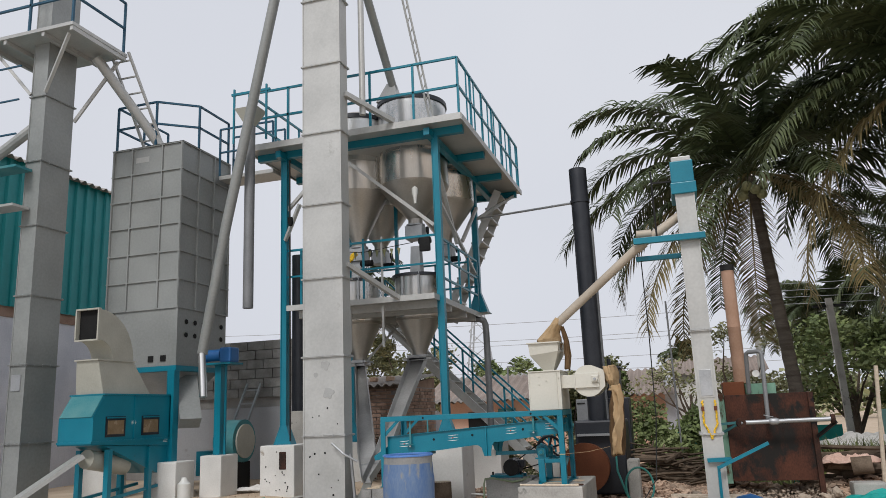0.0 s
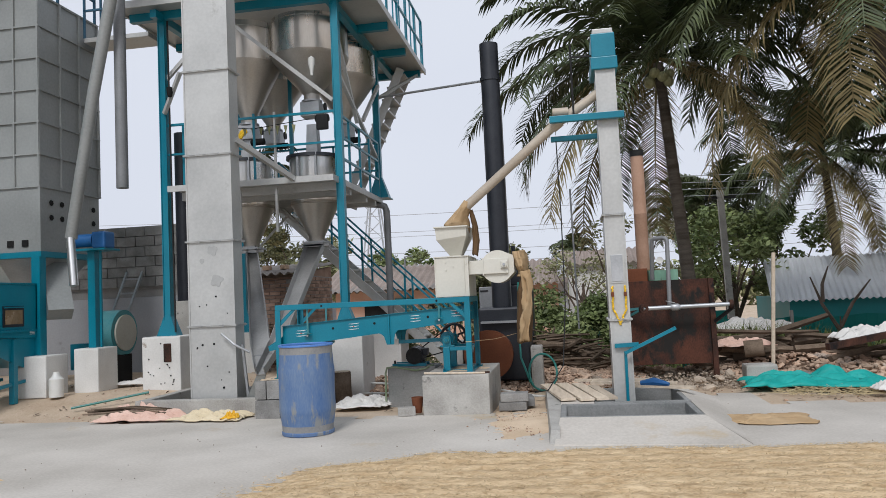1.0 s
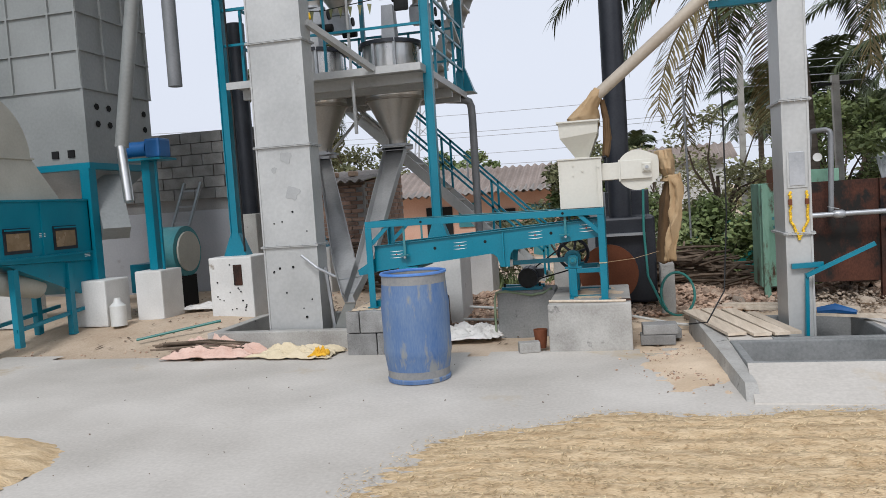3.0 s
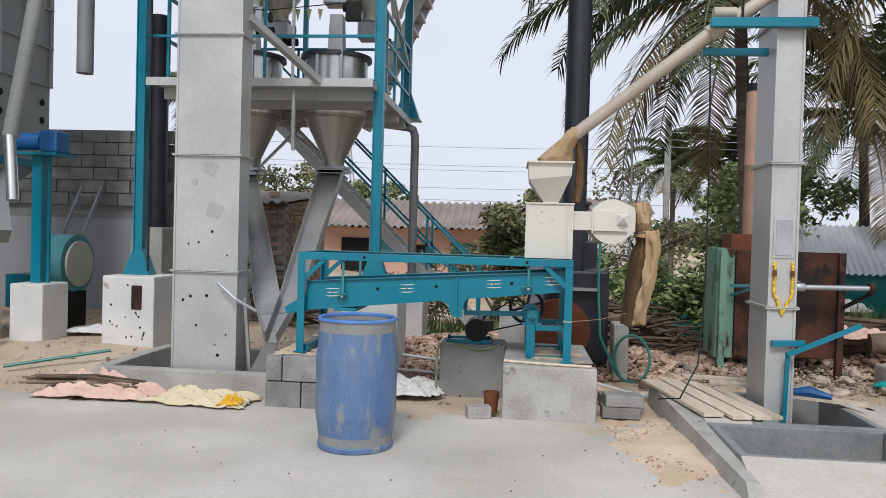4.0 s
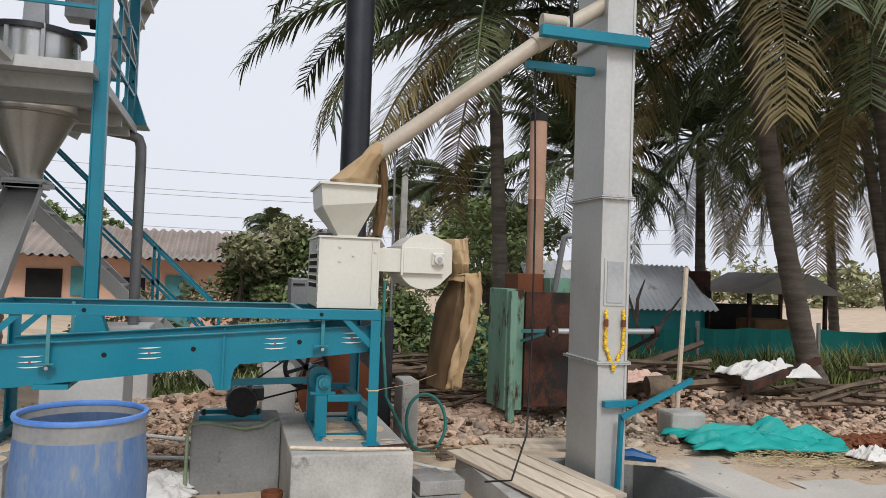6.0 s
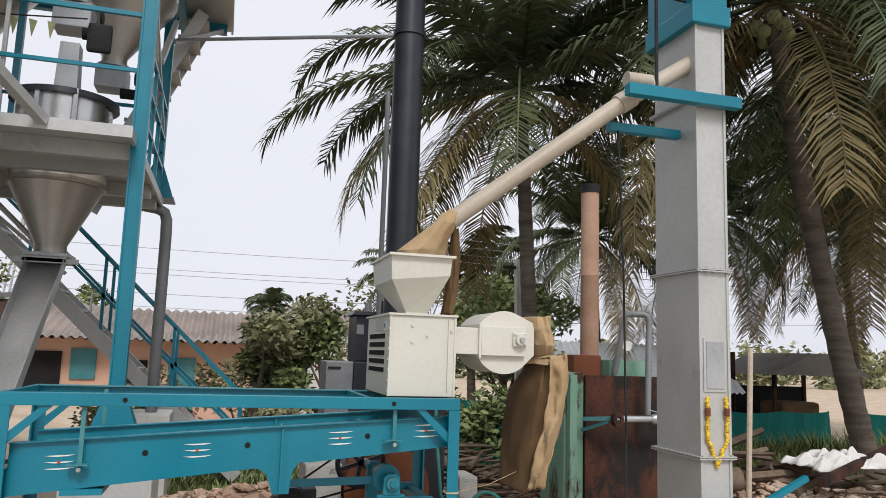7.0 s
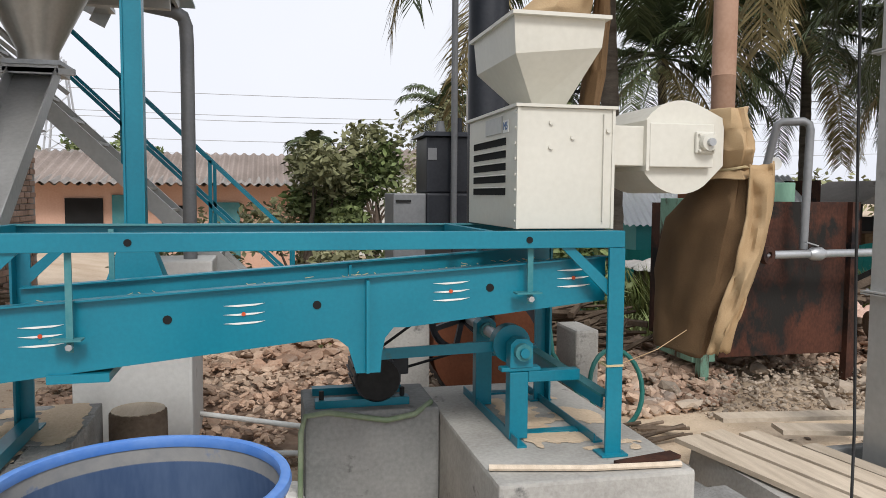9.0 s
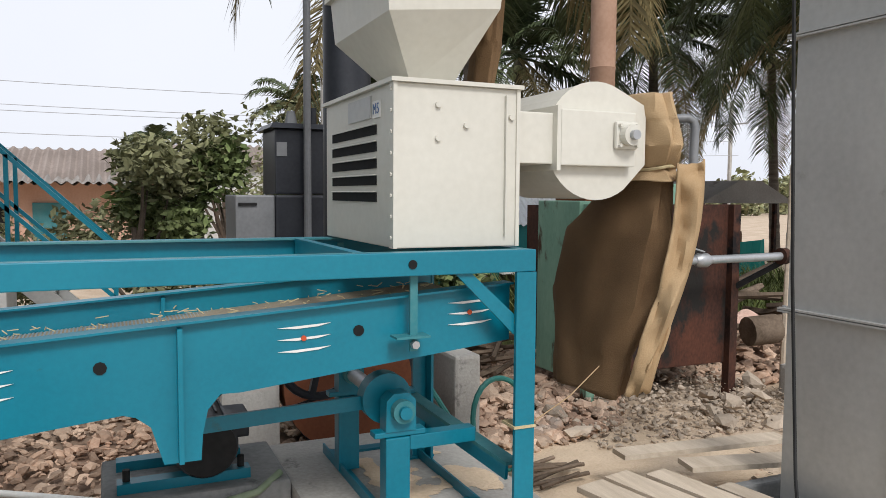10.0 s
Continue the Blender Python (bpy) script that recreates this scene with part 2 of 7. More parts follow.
RAIL_BLUE = material("dusty_blue_rail_paint", (0.02, 0.07, 0.12), (0.05, 0.12, 0.18), 0.5, 0, 4, 40, 0.05)
ASH = material("grey_ash_stone", (0.30, 0.245, 0.19), (0.45, 0.37, 0.29), 0.95, 0, 3, 50, 0.5, island=0.35)
RENDER = material("pale_grey_render", (0.36, 0.365, 0.38), (0.45, 0.455, 0.47), 0.85, 0, 1.2, 30, 0.1, (0.28, 0.27, 0.26), 0.1, 1.5)
BLUE_MOTOR = material("blue_motor_enamel", (0.01, 0.08, 0.24), (0.02, 0.12, 0.32), 0.4, 0, 4, 40, 0.05)
MESH_SIEVE = material("dusty_wire_sieve", (0.26, 0.21, 0.15), (0.42, 0.35, 0.25), 0.7, 0.3, 4, 200, 0.8)
SCREEN_GLASS = material("dusty_inspection_window", (0.19, 0.13, 0.07), (0.28, 0.2, 0.12), 0.25, 0, 4, 30, 0.02)

# ---- helpers for building ----
ORIGIN = {}


def thing(name, at, label, category, group="", kind=""):
    ob = new(name)
    ob.location = at
    ORIGIN[ob] = Vector(at)
    ob.empty_display_size = 0.1
    return tagged(ob, label, category, group, kind)


def finish(name, bm, mat, smooth=False):
    bmesh.ops.recalc_face_normals(bm, faces=bm.faces)
    me = bpy.data.meshes.new(name)
    bm.to_mesh(me)
    bm.free()
    me.materials.append(mat)
    if smooth:
        me.shade_smooth()
        me.set_sharp_from_angle(angle=radians(40))
    return me


def part(name, bm, mat, parent, label="", smooth=False):
    """One mesh object under a thing or a part; bm in world coordinates."""
    o = ORIGIN[parent]
    bmesh.ops.translate(bm, verts=bm.verts, vec=-o)
    ob = new(name, finish(name, bm, mat, smooth))
    ob.parent = parent
    ORIGIN[ob] = o
    return tagged(ob, label)


def solo(name, bm, mat, label, category, group="", kind="", smooth=False):
    """A top-level thing of a single mesh, with its origin at its base."""
    lo = Vector([min(v.co[i] for v in bm.verts) for i in range(3)])
    hi = Vector([max(v.co[i] for v in bm.verts) for i in range(3)])
    at = Vector(((lo.x + hi.x) / 2, (lo.y + hi.y) / 2, lo.z))
    bmesh.ops.translate(bm, verts=bm.verts, vec=-at)
    ob = new(name, finish(name, bm, mat, smooth))
    ob.location = at
    ORIGIN[ob] = at
    return tagged(ob, label, category, group, kind)


def B():
    return bmesh.new()


def box(bm, x0, x1, y0, y1, z0, z1, bevel=0.0):
    vs = [bm.verts.new((x, y, z)) for z in (z0, z1) for x, y in ((x0, y0), (x1, y0), (x1, y1), (x0, y1))]
    fs = [(0, 3, 2, 1), (4, 5, 6, 7), (0, 1, 5, 4), (1, 2, 6, 5), (2, 3, 7, 6), (3, 0, 4, 7)]
    faces = [bm.faces.new([vs[i] for i in f]) for f in fs]
    if bevel:
        edges = list({e for f in faces for e in f.edges})
        bmesh.ops.bevel(bm, geom=edges, offset=bevel, segments=2, profile=0.6, affect="EDGES")
    return bm


def bar(bm, p, q, w, h=None, up=(0, 0, 1)):
    """A square bar from p to q, w wide and h high."""
    h = h or w
    p, q = Vector(p), Vector(q)
    d = (q - p).normalized()
    side = d.cross(Vector(up))
    if side.length < 1e-3:
        side = d.cross(Vector((0, 1, 0)))
    side.normalize()
    top = side.cross(d)
    vs = [bm.verts.new(c + side * a * w / 2 + top * b * h / 2) for c in (p, q) for a, b in ((-1, -1), (1, -1), (1, 1), (-1, 1))]
    for f in ((3, 2, 1, 0), (4, 5, 6, 7), (0, 1, 5, 4), (1, 2, 6, 5), (2, 3, 7, 6), (3, 0, 4, 7)):
        bm.faces.new([vs[i] for i in f])
    return bm


def angle_iron(bm, p, q, w, t=0.008, flip=1):
    """An L section from p to q."""
    p, q = Vector(p), Vector(q)
    d = (q - p).normalized()
    side = d.cross(Vector((0, 0, 1)))
    if side.length < 1e-3:
        side = Vector((1, 0, 0))
    side.normalize()
    top = side.cross(d) * flip
    bar(bm, p + top * w / 2, q + top * w / 2, t, w)
    bar(bm, p + side * w / 2, q + side * w / 2, w, t)
    return bm


def rod(bm, pts, r, n=10, caps=True):
    """A round tube along points; r: one radius or one for each point."""
    pts = [Vector(p) for p in pts]
    rings = []
    side = None
    for i, c in enumerate(pts):
        d = (pts[min(i + 1, len(pts) - 1)] - pts[max(i - 1, 0)]).normalized()
        if side is None:
            side = d.orthogonal().normalized()
        else:
            side = (side - d * side.dot(d)).normalized()
        other = d.cross(side)
        rr = r[i] if isinstance(r, (list, tuple)) else r
        rings.append([bm.verts.new(c + (side * math.cos(2 * math.pi * k / n) + other * math.sin(2 * math.pi * k / n)) * rr) for k in range(n)])
    for a, b in zip(rings, rings[1:]):
        for k in range(n):
            bm.faces.new((a[k], a[(k + 1) % n], b[(k + 1) % n], b[k]))
    if caps:
        bm.faces.new(rings[0][::-1])
        bm.faces.new(rings[-1])
    return bm


def lathe(bm, x, y, profile, n=36):
    """Turned about a vertical axis: profile of (radius, z)."""
    rings = [[bm.verts.new((x + r * math.cos(2 * math.pi * k / n), y + r * math.sin(2 * math.pi * k / n), z)) for k in range(n)] for r, z in profile]
    for a, b in zip(rings, rings[1:]):
        for k in range(n):
            bm.faces.new((a[k], a[(k + 1) % n], b[(k + 1) % n], b[k]))
    return bm


def disc(bm, c, r, axis, thick, n=24):
    a = Vector(axis).normalized() * thick / 2
    c = Vector(c)
    return rod(bm, [c - a, c + a], r, n)


def loft(bm, *rects, caps=True):
    """Skin through rings of equal count of points."""
    rings = [[bm.verts.new(p) for p in r] for r in rects]
    n = len(rings[0])
    for a, b in zip(rings, rings[1:]):
        for k in range(n):
            bm.faces.new((a[k], a[(k + 1) % n], b[(k + 1) % n], b[k]))
    if caps:
        bm.faces.new(rings[0][::-1])
        bm.faces.new(rings[-1])
    return bm


def rect(x0, x1, y0, y1, z):
    return [(x0, y0, z), (x1, y0, z), (x1, y1, z), (x0, y1, z)]


def prism(bm, outline, y0, y1):
    """A plate with its outline in x and z, from y0 to y1."""
    return loft(bm, [(x, y0, z) for x, z in outline], [(x, y1, z) for x, z in outline])


def smooth_step(a, b, v):
    k = min(max((v - a) / (b - a), 0), 1)
    return k * k * (3 - 2 * k)


def ground_z(x, y):
    z = 0.2 * smooth_step(-3.6, -5.6, x) * smooth_step(9.4, 11.0, y)
    z -= 0.75 * smooth_step(12.5, 20, y) * smooth_step(-9, -2, x)
    return z


PHI = (1 + 5 ** 0.5) / 2
ICO = [Vector(v).normalized() for v in ((-1, PHI, 0), (1, PHI, 0), (-1, -PHI, 0), (1, -PHI, 0), (0, -1, PHI), (0, 1, PHI), (0, -1, -PHI), (0, 1, -PHI), (PHI, 0, -1), (PHI, 0, 1), (-PHI, 0, -1), (-PHI, 0, 1))]
ICO_FACES = ((0, 11, 5), (0, 5, 1), (0, 1, 7), (0, 7, 10), (0, 10, 11), (1, 5, 9), (5, 11, 4), (11, 10, 2), (10, 7, 6), (7, 1, 8), (3, 9, 4), (3, 4, 2), (3, 2, 6), (3, 6, 8), (3, 8, 9), (4, 9, 5), (2, 4, 11), (6, 2, 10), (8, 6, 7), (9, 8, 1))


def pebble(bm, c, s, rng, flat=0.7):
    """A rough broken stone with flattened, uneven sides."""
    turn = Euler((rng.uniform(-0.5, 0.5), rng.uniform(-0.5, 0.5), rng.uniform(0, 6.28))).to_matrix()
    dims = Vector((s * rng.uniform(0.7, 1.3), s * rng.uniform(0.5, 1.0), s * flat * rng.uniform(0.5, 1.0))) * 0.6
    vs = []
    for v in ICO:
        k = rng.uniform(0.7, 1.15)
        w = Vector([max(-0.72, min(0.72, a)) * k for a in v])
        vs.append(bm.verts.new(Vector(c) + turn @ Vector((w.x * dims.x, w.y * dims.y, w.z * dims.z))))
    for f in ICO_FACES:
        bm.faces.new([vs[i] for i in f])


def drape(name, at, sx, sy, mat, label, category, lift=0.1, seed=1, n=44, turn=0.0, group=""):
    """A crumpled cloth or sack lying on the ground."""
    bm = B()
    grid = []
    for i in range(n + 1):
        row = []
        for j in range(n + 1):
            u, v = i / n * 2 - 1, j / n * 2 - 1
            edge = 1 + 0.3 * noise.noise(Vector((u * 1.7, v * 1.7, seed))) + 0.1 * noise.noise(Vector((u * 6, v * 6, seed + 3)))
            x, y = u * sx / 2 * edge, v * sy / 2 * edge
            ridge = abs(noise.noise(Vector((u * 1.9 + seed, v * 2.7, 2.0))))
            fold = 1 - abs(noise.noise(Vector((u * 4.3, v * 4.3 + seed, 5.0)))) * 2
            crease = 1 - abs(noise.noise(Vector((u * 3.1 + v * 5, v * 9 - u * 2, seed + 7.0)))) * 3
            h = lift * max(0.0, 0.25 + 1.1 * ridge + 0.3 * fold * min(1, 0.1 / lift) + 0.18 * max(crease, -0.5) * min(1, 0.07 / lift)) * (1 - max(abs(u), abs(v)) ** 4 * 0.8)
            xx, yy = x * math.cos(turn) - y * math.sin(turn), x * math.sin(turn) + y * math.cos(turn)
            row.append(bm.verts.new((at[0] + xx, at[1] + yy, at[2] + 0.012 + h)))
        grid.append(row)
    for i in range(n):
        for j in range(n):
            bm.faces.new((grid[i][j], grid[i + 1][j], grid[i + 1][j + 1], grid[i][j + 1]))
    ob = solo(name, bm, mat, label, category, group, smooth=True)
    sol = ob.modifiers.new("thickness", "SOLIDIFY")
    sol.thickness = 0.006
    return ob


def railing(parent, pts, z, height, mat, r=0.017, mids=1, spacing=0.9):
    """Posts and rails along a way; every post and rail is a part."""
    for p, q in zip(pts, pts[1:]):
        p, q = Vector(p), Vector(q)
        n = max(1, round((q - p).length / spacing))
        for k in range(n + 1 if (p, q) == (Vector(pts[-2]), Vector(pts[-1])) else n):
            c = p.lerp(q, k / n)
            part("post", bar(B(), (c.x, c.y, z), (c.x, c.y, z + height), 2 * r), mat, parent)
        for m in range(mids + 1):
            h = z + height * (1 - m / (mids + 1))
            part("rail", bar(B(), (p.x, p.y, h), (q.x, q.y, h), 2 * r), mat, parent)

# ---- ground ----
PITS = [(-5.15, -3.66, 9.70, 10.95), (0.2, 1.4, 7.95, 8.75), (0.55, 1.42, 8.87, 10.0)]


def grid_with_holes(xs, ys, height, keep):
    xs, ys = sorted(set(xs)), sorted(set(ys))
    bm = B()
    vs = {}

    def vert(i, j):
        if (i, j) not in vs:
            vs[i, j] = bm.verts.new((xs[i], ys[j], height(xs[i], ys[j])))
        return vs[i, j]
    for i in range(len(xs) - 1):
        for j in range(len(ys) - 1):
            cx, cy = (xs[i] + xs[i + 1]) / 2, (ys[j] + ys[j + 1]) / 2
            if any(a < cx < b and c < cy < d for a, b, c, d in PITS) or not keep(cx, cy):
                continue
            bm.faces.new((vert(i, j), vert(i + 1, j), vert(i + 1, j + 1), vert(i, j + 1)))
    return bm


px = [v for a, b, c, d in PITS for v in (a, b)]
py = [v for a, b, c, d in PITS for v in (c, d)]
gx = [-1500, -400, -120, -60, -30, -20] + [-15 + 0.3 * k for k in range(101)] + [20, 30, 60, 120, 400, 1500] + px
gy = [-1500, -300, -80, -30, -12, -4, 2] + [5 + 0.3 * k for k in range(61)] + [26, 30, 40, 60, 120, 400, 1500] + py


def soil(x, y):
    z = ground_z(x, y) - 0.03
    if y > 8 and -15 < x < 16 and y < 24:
        z += 0.035 * noise.noise(Vector((x * 0.9, y * 0.9, 0))) + 0.015 * noise.noise(Vector((x * 3, y * 3, 1)))
    return min(z, -0.012) if y < 8.5 else z


ground = solo("ground", grid_with_holes(gx, gy, soil, lambda x, y: True), DIRT, "sandy brown soil of a mill yard", "ground", kind="structure", smooth=True)


def on_slab(x, y):
    wob = 0.25 * noise.noise(Vector((x * 1.3, y * 1.3, 4))) + 0.08 * noise.noise(Vector((x * 5, y * 5, 4)))
    edge = 9.25 if x < -3.4 else 9.2 if x < 1.4 else 10.3 if x < 2.4 else 9.4
    return y < edge + wob


sx = [-30, -20, -14] + [-9 + 0.2 * k for k in range(86)] + [10, 14, 20] + px
sy = [-30, -15, -5, 0] + [4 + 0.2 * k for k in range(36)] + py
solo("floor", grid_with_holes(sx, sy, lambda x, y: 0.006 * noise.noise(Vector((x * 0.6, y * 0.6, 9))), on_slab), SLAB,
     "dusty pale grey concrete drying floor", "floor", kind="structure", smooth=True)


def grain_sheet(name, cx, cy, rx, ry, label, n, m, seed, power=4):
    bm = B()
    rows = []
    for i in range(n + 1):
        row = []
        for j in range(m + 1):
            u, v = i / n * 2 - 1, j / m * 2 - 1
            x, y = cx + u * rx, cy + v * ry
            edge = (abs(u) ** power + abs(v) ** power) ** (1 / power) + 0.05 * noise.noise(Vector((x * 1.2, y * 1.2, seed))) + 0.02 * noise.noise(Vector((x * 6, y * 6, seed)))
            h = 0.045 * min(1, max(-0.5, (1 - edge) * 9))
            wave = y + 0.22 * noise.noise(Vector((x * 0.45, y * 0.5, seed))) + 0.03 * noise.noise(Vector((x * 4, y * 4, seed)))
            h += 0.018 * noise.noise(Vector((x * 10, y * 20, seed))) + 0.015 * math.sin(wave * 2 * math.pi / 0.21) * min(1, max(0, (1 - edge) * 12)) * (0.6 + 0.6 * noise.noise(Vector((x * 0.9, y * 1.3, 3))))
            row.append(bm.verts.new((x, y, h)))
        rows.append(row)
    for i in range(n):
        for j in range(m):
            bm.faces.new((rows[i][j], rows[i + 1][j], rows[i + 1][j + 1], rows[i][j + 1]))
    return solo(name, bm, GRAIN, label, "grain", kind="stuff", smooth=True)


grain_sheet("spread_grain", 3.6, 4.5, 5.75, 2.65, "golden paddy grain raked in furrows on the drying floor", 200, 230, 1.0, 5)
grain_sheet("grain_heap", -6.2, 5.75, 1.95, 0.85, "thin patch of golden paddy grain on the concrete", 90, 50, 7.0, 2.4)

rng = random.Random(41)
bm = B()
for k in range(16000):
    x, y = rng.uniform(-2.3, 4.5), rng.uniform(5.2, 7.25)
    u, v = (x - 3.6) / 5.75, (y - 4.5) / 2.65
    edge = (abs(u) ** 5 + abs(v) ** 5) ** 0.2 + 0.05 * noise.noise(Vector((x * 1.2, y * 1.2, 1.0)))
    if edge > 1.0 + 0.04 * rng.random():
        continue
    wave = y + 0.22 * noise.noise(Vector((x * 0.45, y * 0.5, 1.0))) + 0.03 * noise.noise(Vector((x * 4, y * 4, 1.0)))
    z = 0.045 * min(1, max(0, (1 - edge) * 9)) + 0.011 * math.sin(wave * 2 * math.pi / 0.21) * min(1, max(0, (1 - edge) * 12)) + 0.012
    a, l = rng.gauss(0, 0.9), rng.uniform(0.012, 0.04)
    d, w = Vector((math.cos(a), math.sin(a), rng.uniform(-0.3, 0.5))) * l / 2, Vector((-math.sin(a), math.cos(a), 0)) * 0.004
    c = Vector((x, y, z))
    bm.faces.new([bm.verts.new(q) for q in (c - d, c + w, c + d, c - w)])
solo("loose_straw", bm, CHAFF, "loose straw and husks on the raked grain", "straw", kind="stuff")


def pit(name, x0, x1, y0, y1, rim, depth, wall, label, mat=CEMENT):
    p = thing(name, ((x0 + x1) / 2, y0, 0), label, "pit", kind="structure")
    part("pit_wall", box(B(), x0 - wall, x1 + wall, y0 - wall, y0, -depth, rim, 0.012), mat, p)
    part("pit_wall", box(B(), x0 - wall, x1 + wall, y1, y1 + wall, -depth, rim - 0.01, 0.012), mat, p)
    part("pit_wall", box(B(), x0 - wall, x0, y0 + 0.001, y1, -depth, rim - 0.003, 0.012), mat, p)
    part("pit_wall", box(B(), x1, x1 + wall, y0 + 0.001, y1, -depth, rim - 0.003, 0.012), mat, p)
    part("pit_floor", box(B(), x0 - wall, x1 + wall, y0 - wall, y1 + wall, -depth - 0.1, -depth + 0.001), CEMENT, p, "dark grey cement floor")
    return p


pit("elevator_pit", -5.15, -3.66, 9.70, 10.95, 0.19, 0.5, 0.12, "shallow concrete pit with a rough low kerb", CONCRETE)
pit("intake_pit", 0.2, 1.4, 7.95, 8.75, 0.15, 0.45, 0.06, "open concrete intake pit in a raised plinth")
pit("boot_pit", 0.55, 1.42, 8.87, 10.0, 0.15, 0.6, 0.06, "small deep concrete pit under an elevator")
# sloping apron round the intake pit
ap = thing("pit_apron", (0.8, 7.3, 0), "smooth pale cement apron sloping up to the intake pit", "apron", kind="structure")
part("apron_front", loft(B(), [(0.06, 7.28, -0.05), (1.72, 7.2, -0.05), (1.45, 7.9, -0.05), (0.14, 7.9, -0.05)],
                         [(0.09, 7.3, 0.012), (1.7, 7.22, 0.012), (1.46, 7.89, 0.148), (0.14, 7.89, 0.148)]), SLAB, ap)
part("apron_side", loft(B(), [(1.46, 7.9, -0.05), (1.72, 7.2, -0.05), (1.95, 10.0, -0.05), (1.46, 10.06, -0.05)],
                        [(1.46, 7.9, 0.148), (1.71, 7.22, 0.012), (1.94, 10.0, 0.01), (1.47, 10.06, 0.148)]), SLAB, ap)
part("kerb", loft(B(), [(-0.08, 10.15, -0.05), (0.04, 7.3, -0.05), (0.14, 7.3, -0.05), (0.14, 10.15, -0.05)],
                  [(-0.06, 10.13, 0.17), (0.06, 7.5, 0.10), (0.139, 7.5, 0.10), (0.139, 10.13, 0.17)]), CONCRETE, ap, "rough broken concrete kerb")
part("ledge", box(B(), 0.139, 0.488, 8.815, 10.1, -0.2, 0.148), SLAB, ap)

# ---- back wall of grey blocks ----
wall = thing("wall_north", (-10, 14.3, 0), "unplastered grey concrete block wall, lower part rendered smooth", "wall", kind="structure")
part("mortar_bed", box(B(), -14, -6.62, 14.32, 14.46, 0, 2.8), MORTAR, wall)
part("render_coat", box(B(), -10.4, -6.9, 14.27, 14.318, 0, 1.62, 0.006), RENDER, wall, "smooth pale grey cement render with small bolt holes")
shed_wall = thing("wall_west", (-12, 10, 0), "white plastered shed wall, teal ribbed sheet above", "wall", kind="structure")
part("plaster", box(B(), -12.25, -12.0, 2, 17, 0, 3.9), PLASTER_WHITE, shed_wall, "stained bluish-white plaster")
part("brick_band", box(B(), -12.3, -11.98, 2, 17, 3.55, 3.85), BRICK, shed_wall, "rough exposed brick band")


def ribbed(x, y0, y1, z0, z1, pitch, depth):
    bm = B()
    prof = []
    y = y0
    while y < y1:
        prof += [(0, y), (0, y + pitch * 0.6), (depth, y + pitch * 0.68), (depth, y + pitch * 0.92)]
        y += pitch
    a = [bm.verts.new((x + d, yy, z0)) for d, yy in prof]
    b = [bm.verts.new((x + d, yy, z1)) for d, yy in prof]
    for k in range(len(prof) - 1):
        bm.faces.new((a[k], a[k + 1], b[k + 1], b[k]))
    return bm


part("cladding", ribbed(-11.95, 2, 17, 3.75, 6.75, 0.3, 0.05), CLADDING, shed_wall, "teal ribbed metal cladding")


def corrugated(p0, p1, run, amp, pitch, thick=0.006):
    """A wavy roof sheet: from p0 to p1 along the ridge, run: the way down the slope."""
    p0, p1, run = Vector(p0), Vector(p1), Vector(run)
    along = p1 - p0
    up = along.normalized().cross(run.normalized())
    if up.z < 0:
        up = -up
    n = max(4, int(along.length / pitch * 6))
    bm = B()
    ring = []
    for k in range(n + 1):
        w = math.sin(2 * math.pi * k / 6) * amp
        c = p0 + along * (k / n) + up * w
        ring.append([bm.verts.new(c), bm.verts.new(c + run), bm.verts.new(c + run - up * thick), bm.verts.new(c - up * thick)])
    for a, b in zip(ring, ring[1:]):
        for k in range(4):
            bm.faces.new((a[k], a[(k + 1) % 4], b[(k + 1) % 4], b[k]))
    return bm


part("roof_sheet", corrugated((-13.5, 2, 7.15), (-13.5, 17, 7.15), (1.75, 0, -0.42), 0.035, 0.22), ASBESTOS, shed_wall, "grey corrugated roof sheet")


# ---- bucket elevators ----
def elevator(name, x0, x1, y0, y1, z0, z1, seams, mat, label, door=None):
    e = thing(name, ((x0 + x1) / 2, (y0 + y1) / 2, z0), label, "elevator")
    marks = [z0] + [s for s in seams if s < z1] + [z1]
    for a, b in zip(marks, marks[1:]):
        leg = part("leg_casing", box(B(), x0, x1, y0, y1, a + 0.002, b - 0.002, 0.004), mat, e)
        if b < z1:
            bm = B()
            for dz in (-0.006, 0.006):
                box(bm, x0 - 0.03, x1 + 0.03, y0 - 0.03, y1 + 0.03, b + dz - 0.004, b + dz + 0.004)
            part("flange", bm, mat, leg)
            bm = B()
            n = 5
            for k in range(n):
                for yy in (y0 - 0.018, y1 + 0.018):
                    disc(bm, (x0 + (x1 - x0) * k / (n - 1), yy, b), 0.008, (0, 0, 1), 0.034, 6)
                disc(bm, (x1 + 0.018, y0 + (y1 - y0) * k / (n - 1), b), 0.008, (0, 0, 1), 0.034, 6)
            tagged(part("bolts", bm, GALV, leg), kind="stuff")
    for x in (x0, x1):
        part("corner_angle", bar(B(), (x, y0, z0), (x, y0, z1), 0.018), mat, e)
    return e


elA = elevator("bucket_elevator", -4.59, -3.97, 9.78, 10.06, -0.45, 10.6, [1.105, 2.207, 3.345, 4.47, 5.6, 6.72, 7.84, 8.96], GREY_SHEET,
               "tall grey-painted sheet steel bucket elevator standing in a pit")
rng = random.Random(5)
for k in range(12):
    x, z = rng.uniform(-4.5, -4.05), rng.choice([rng.uniform(0.2, 1.0), rng.uniform(0.3, 0.9), rng.uniform(1.2, 1.5)])
    part("bolt_hole", disc(B(), (x, 9.777, z), rng.uniform(0.006, 0.016), (0, 1, 0), 0.006, 8), DARK, elA)


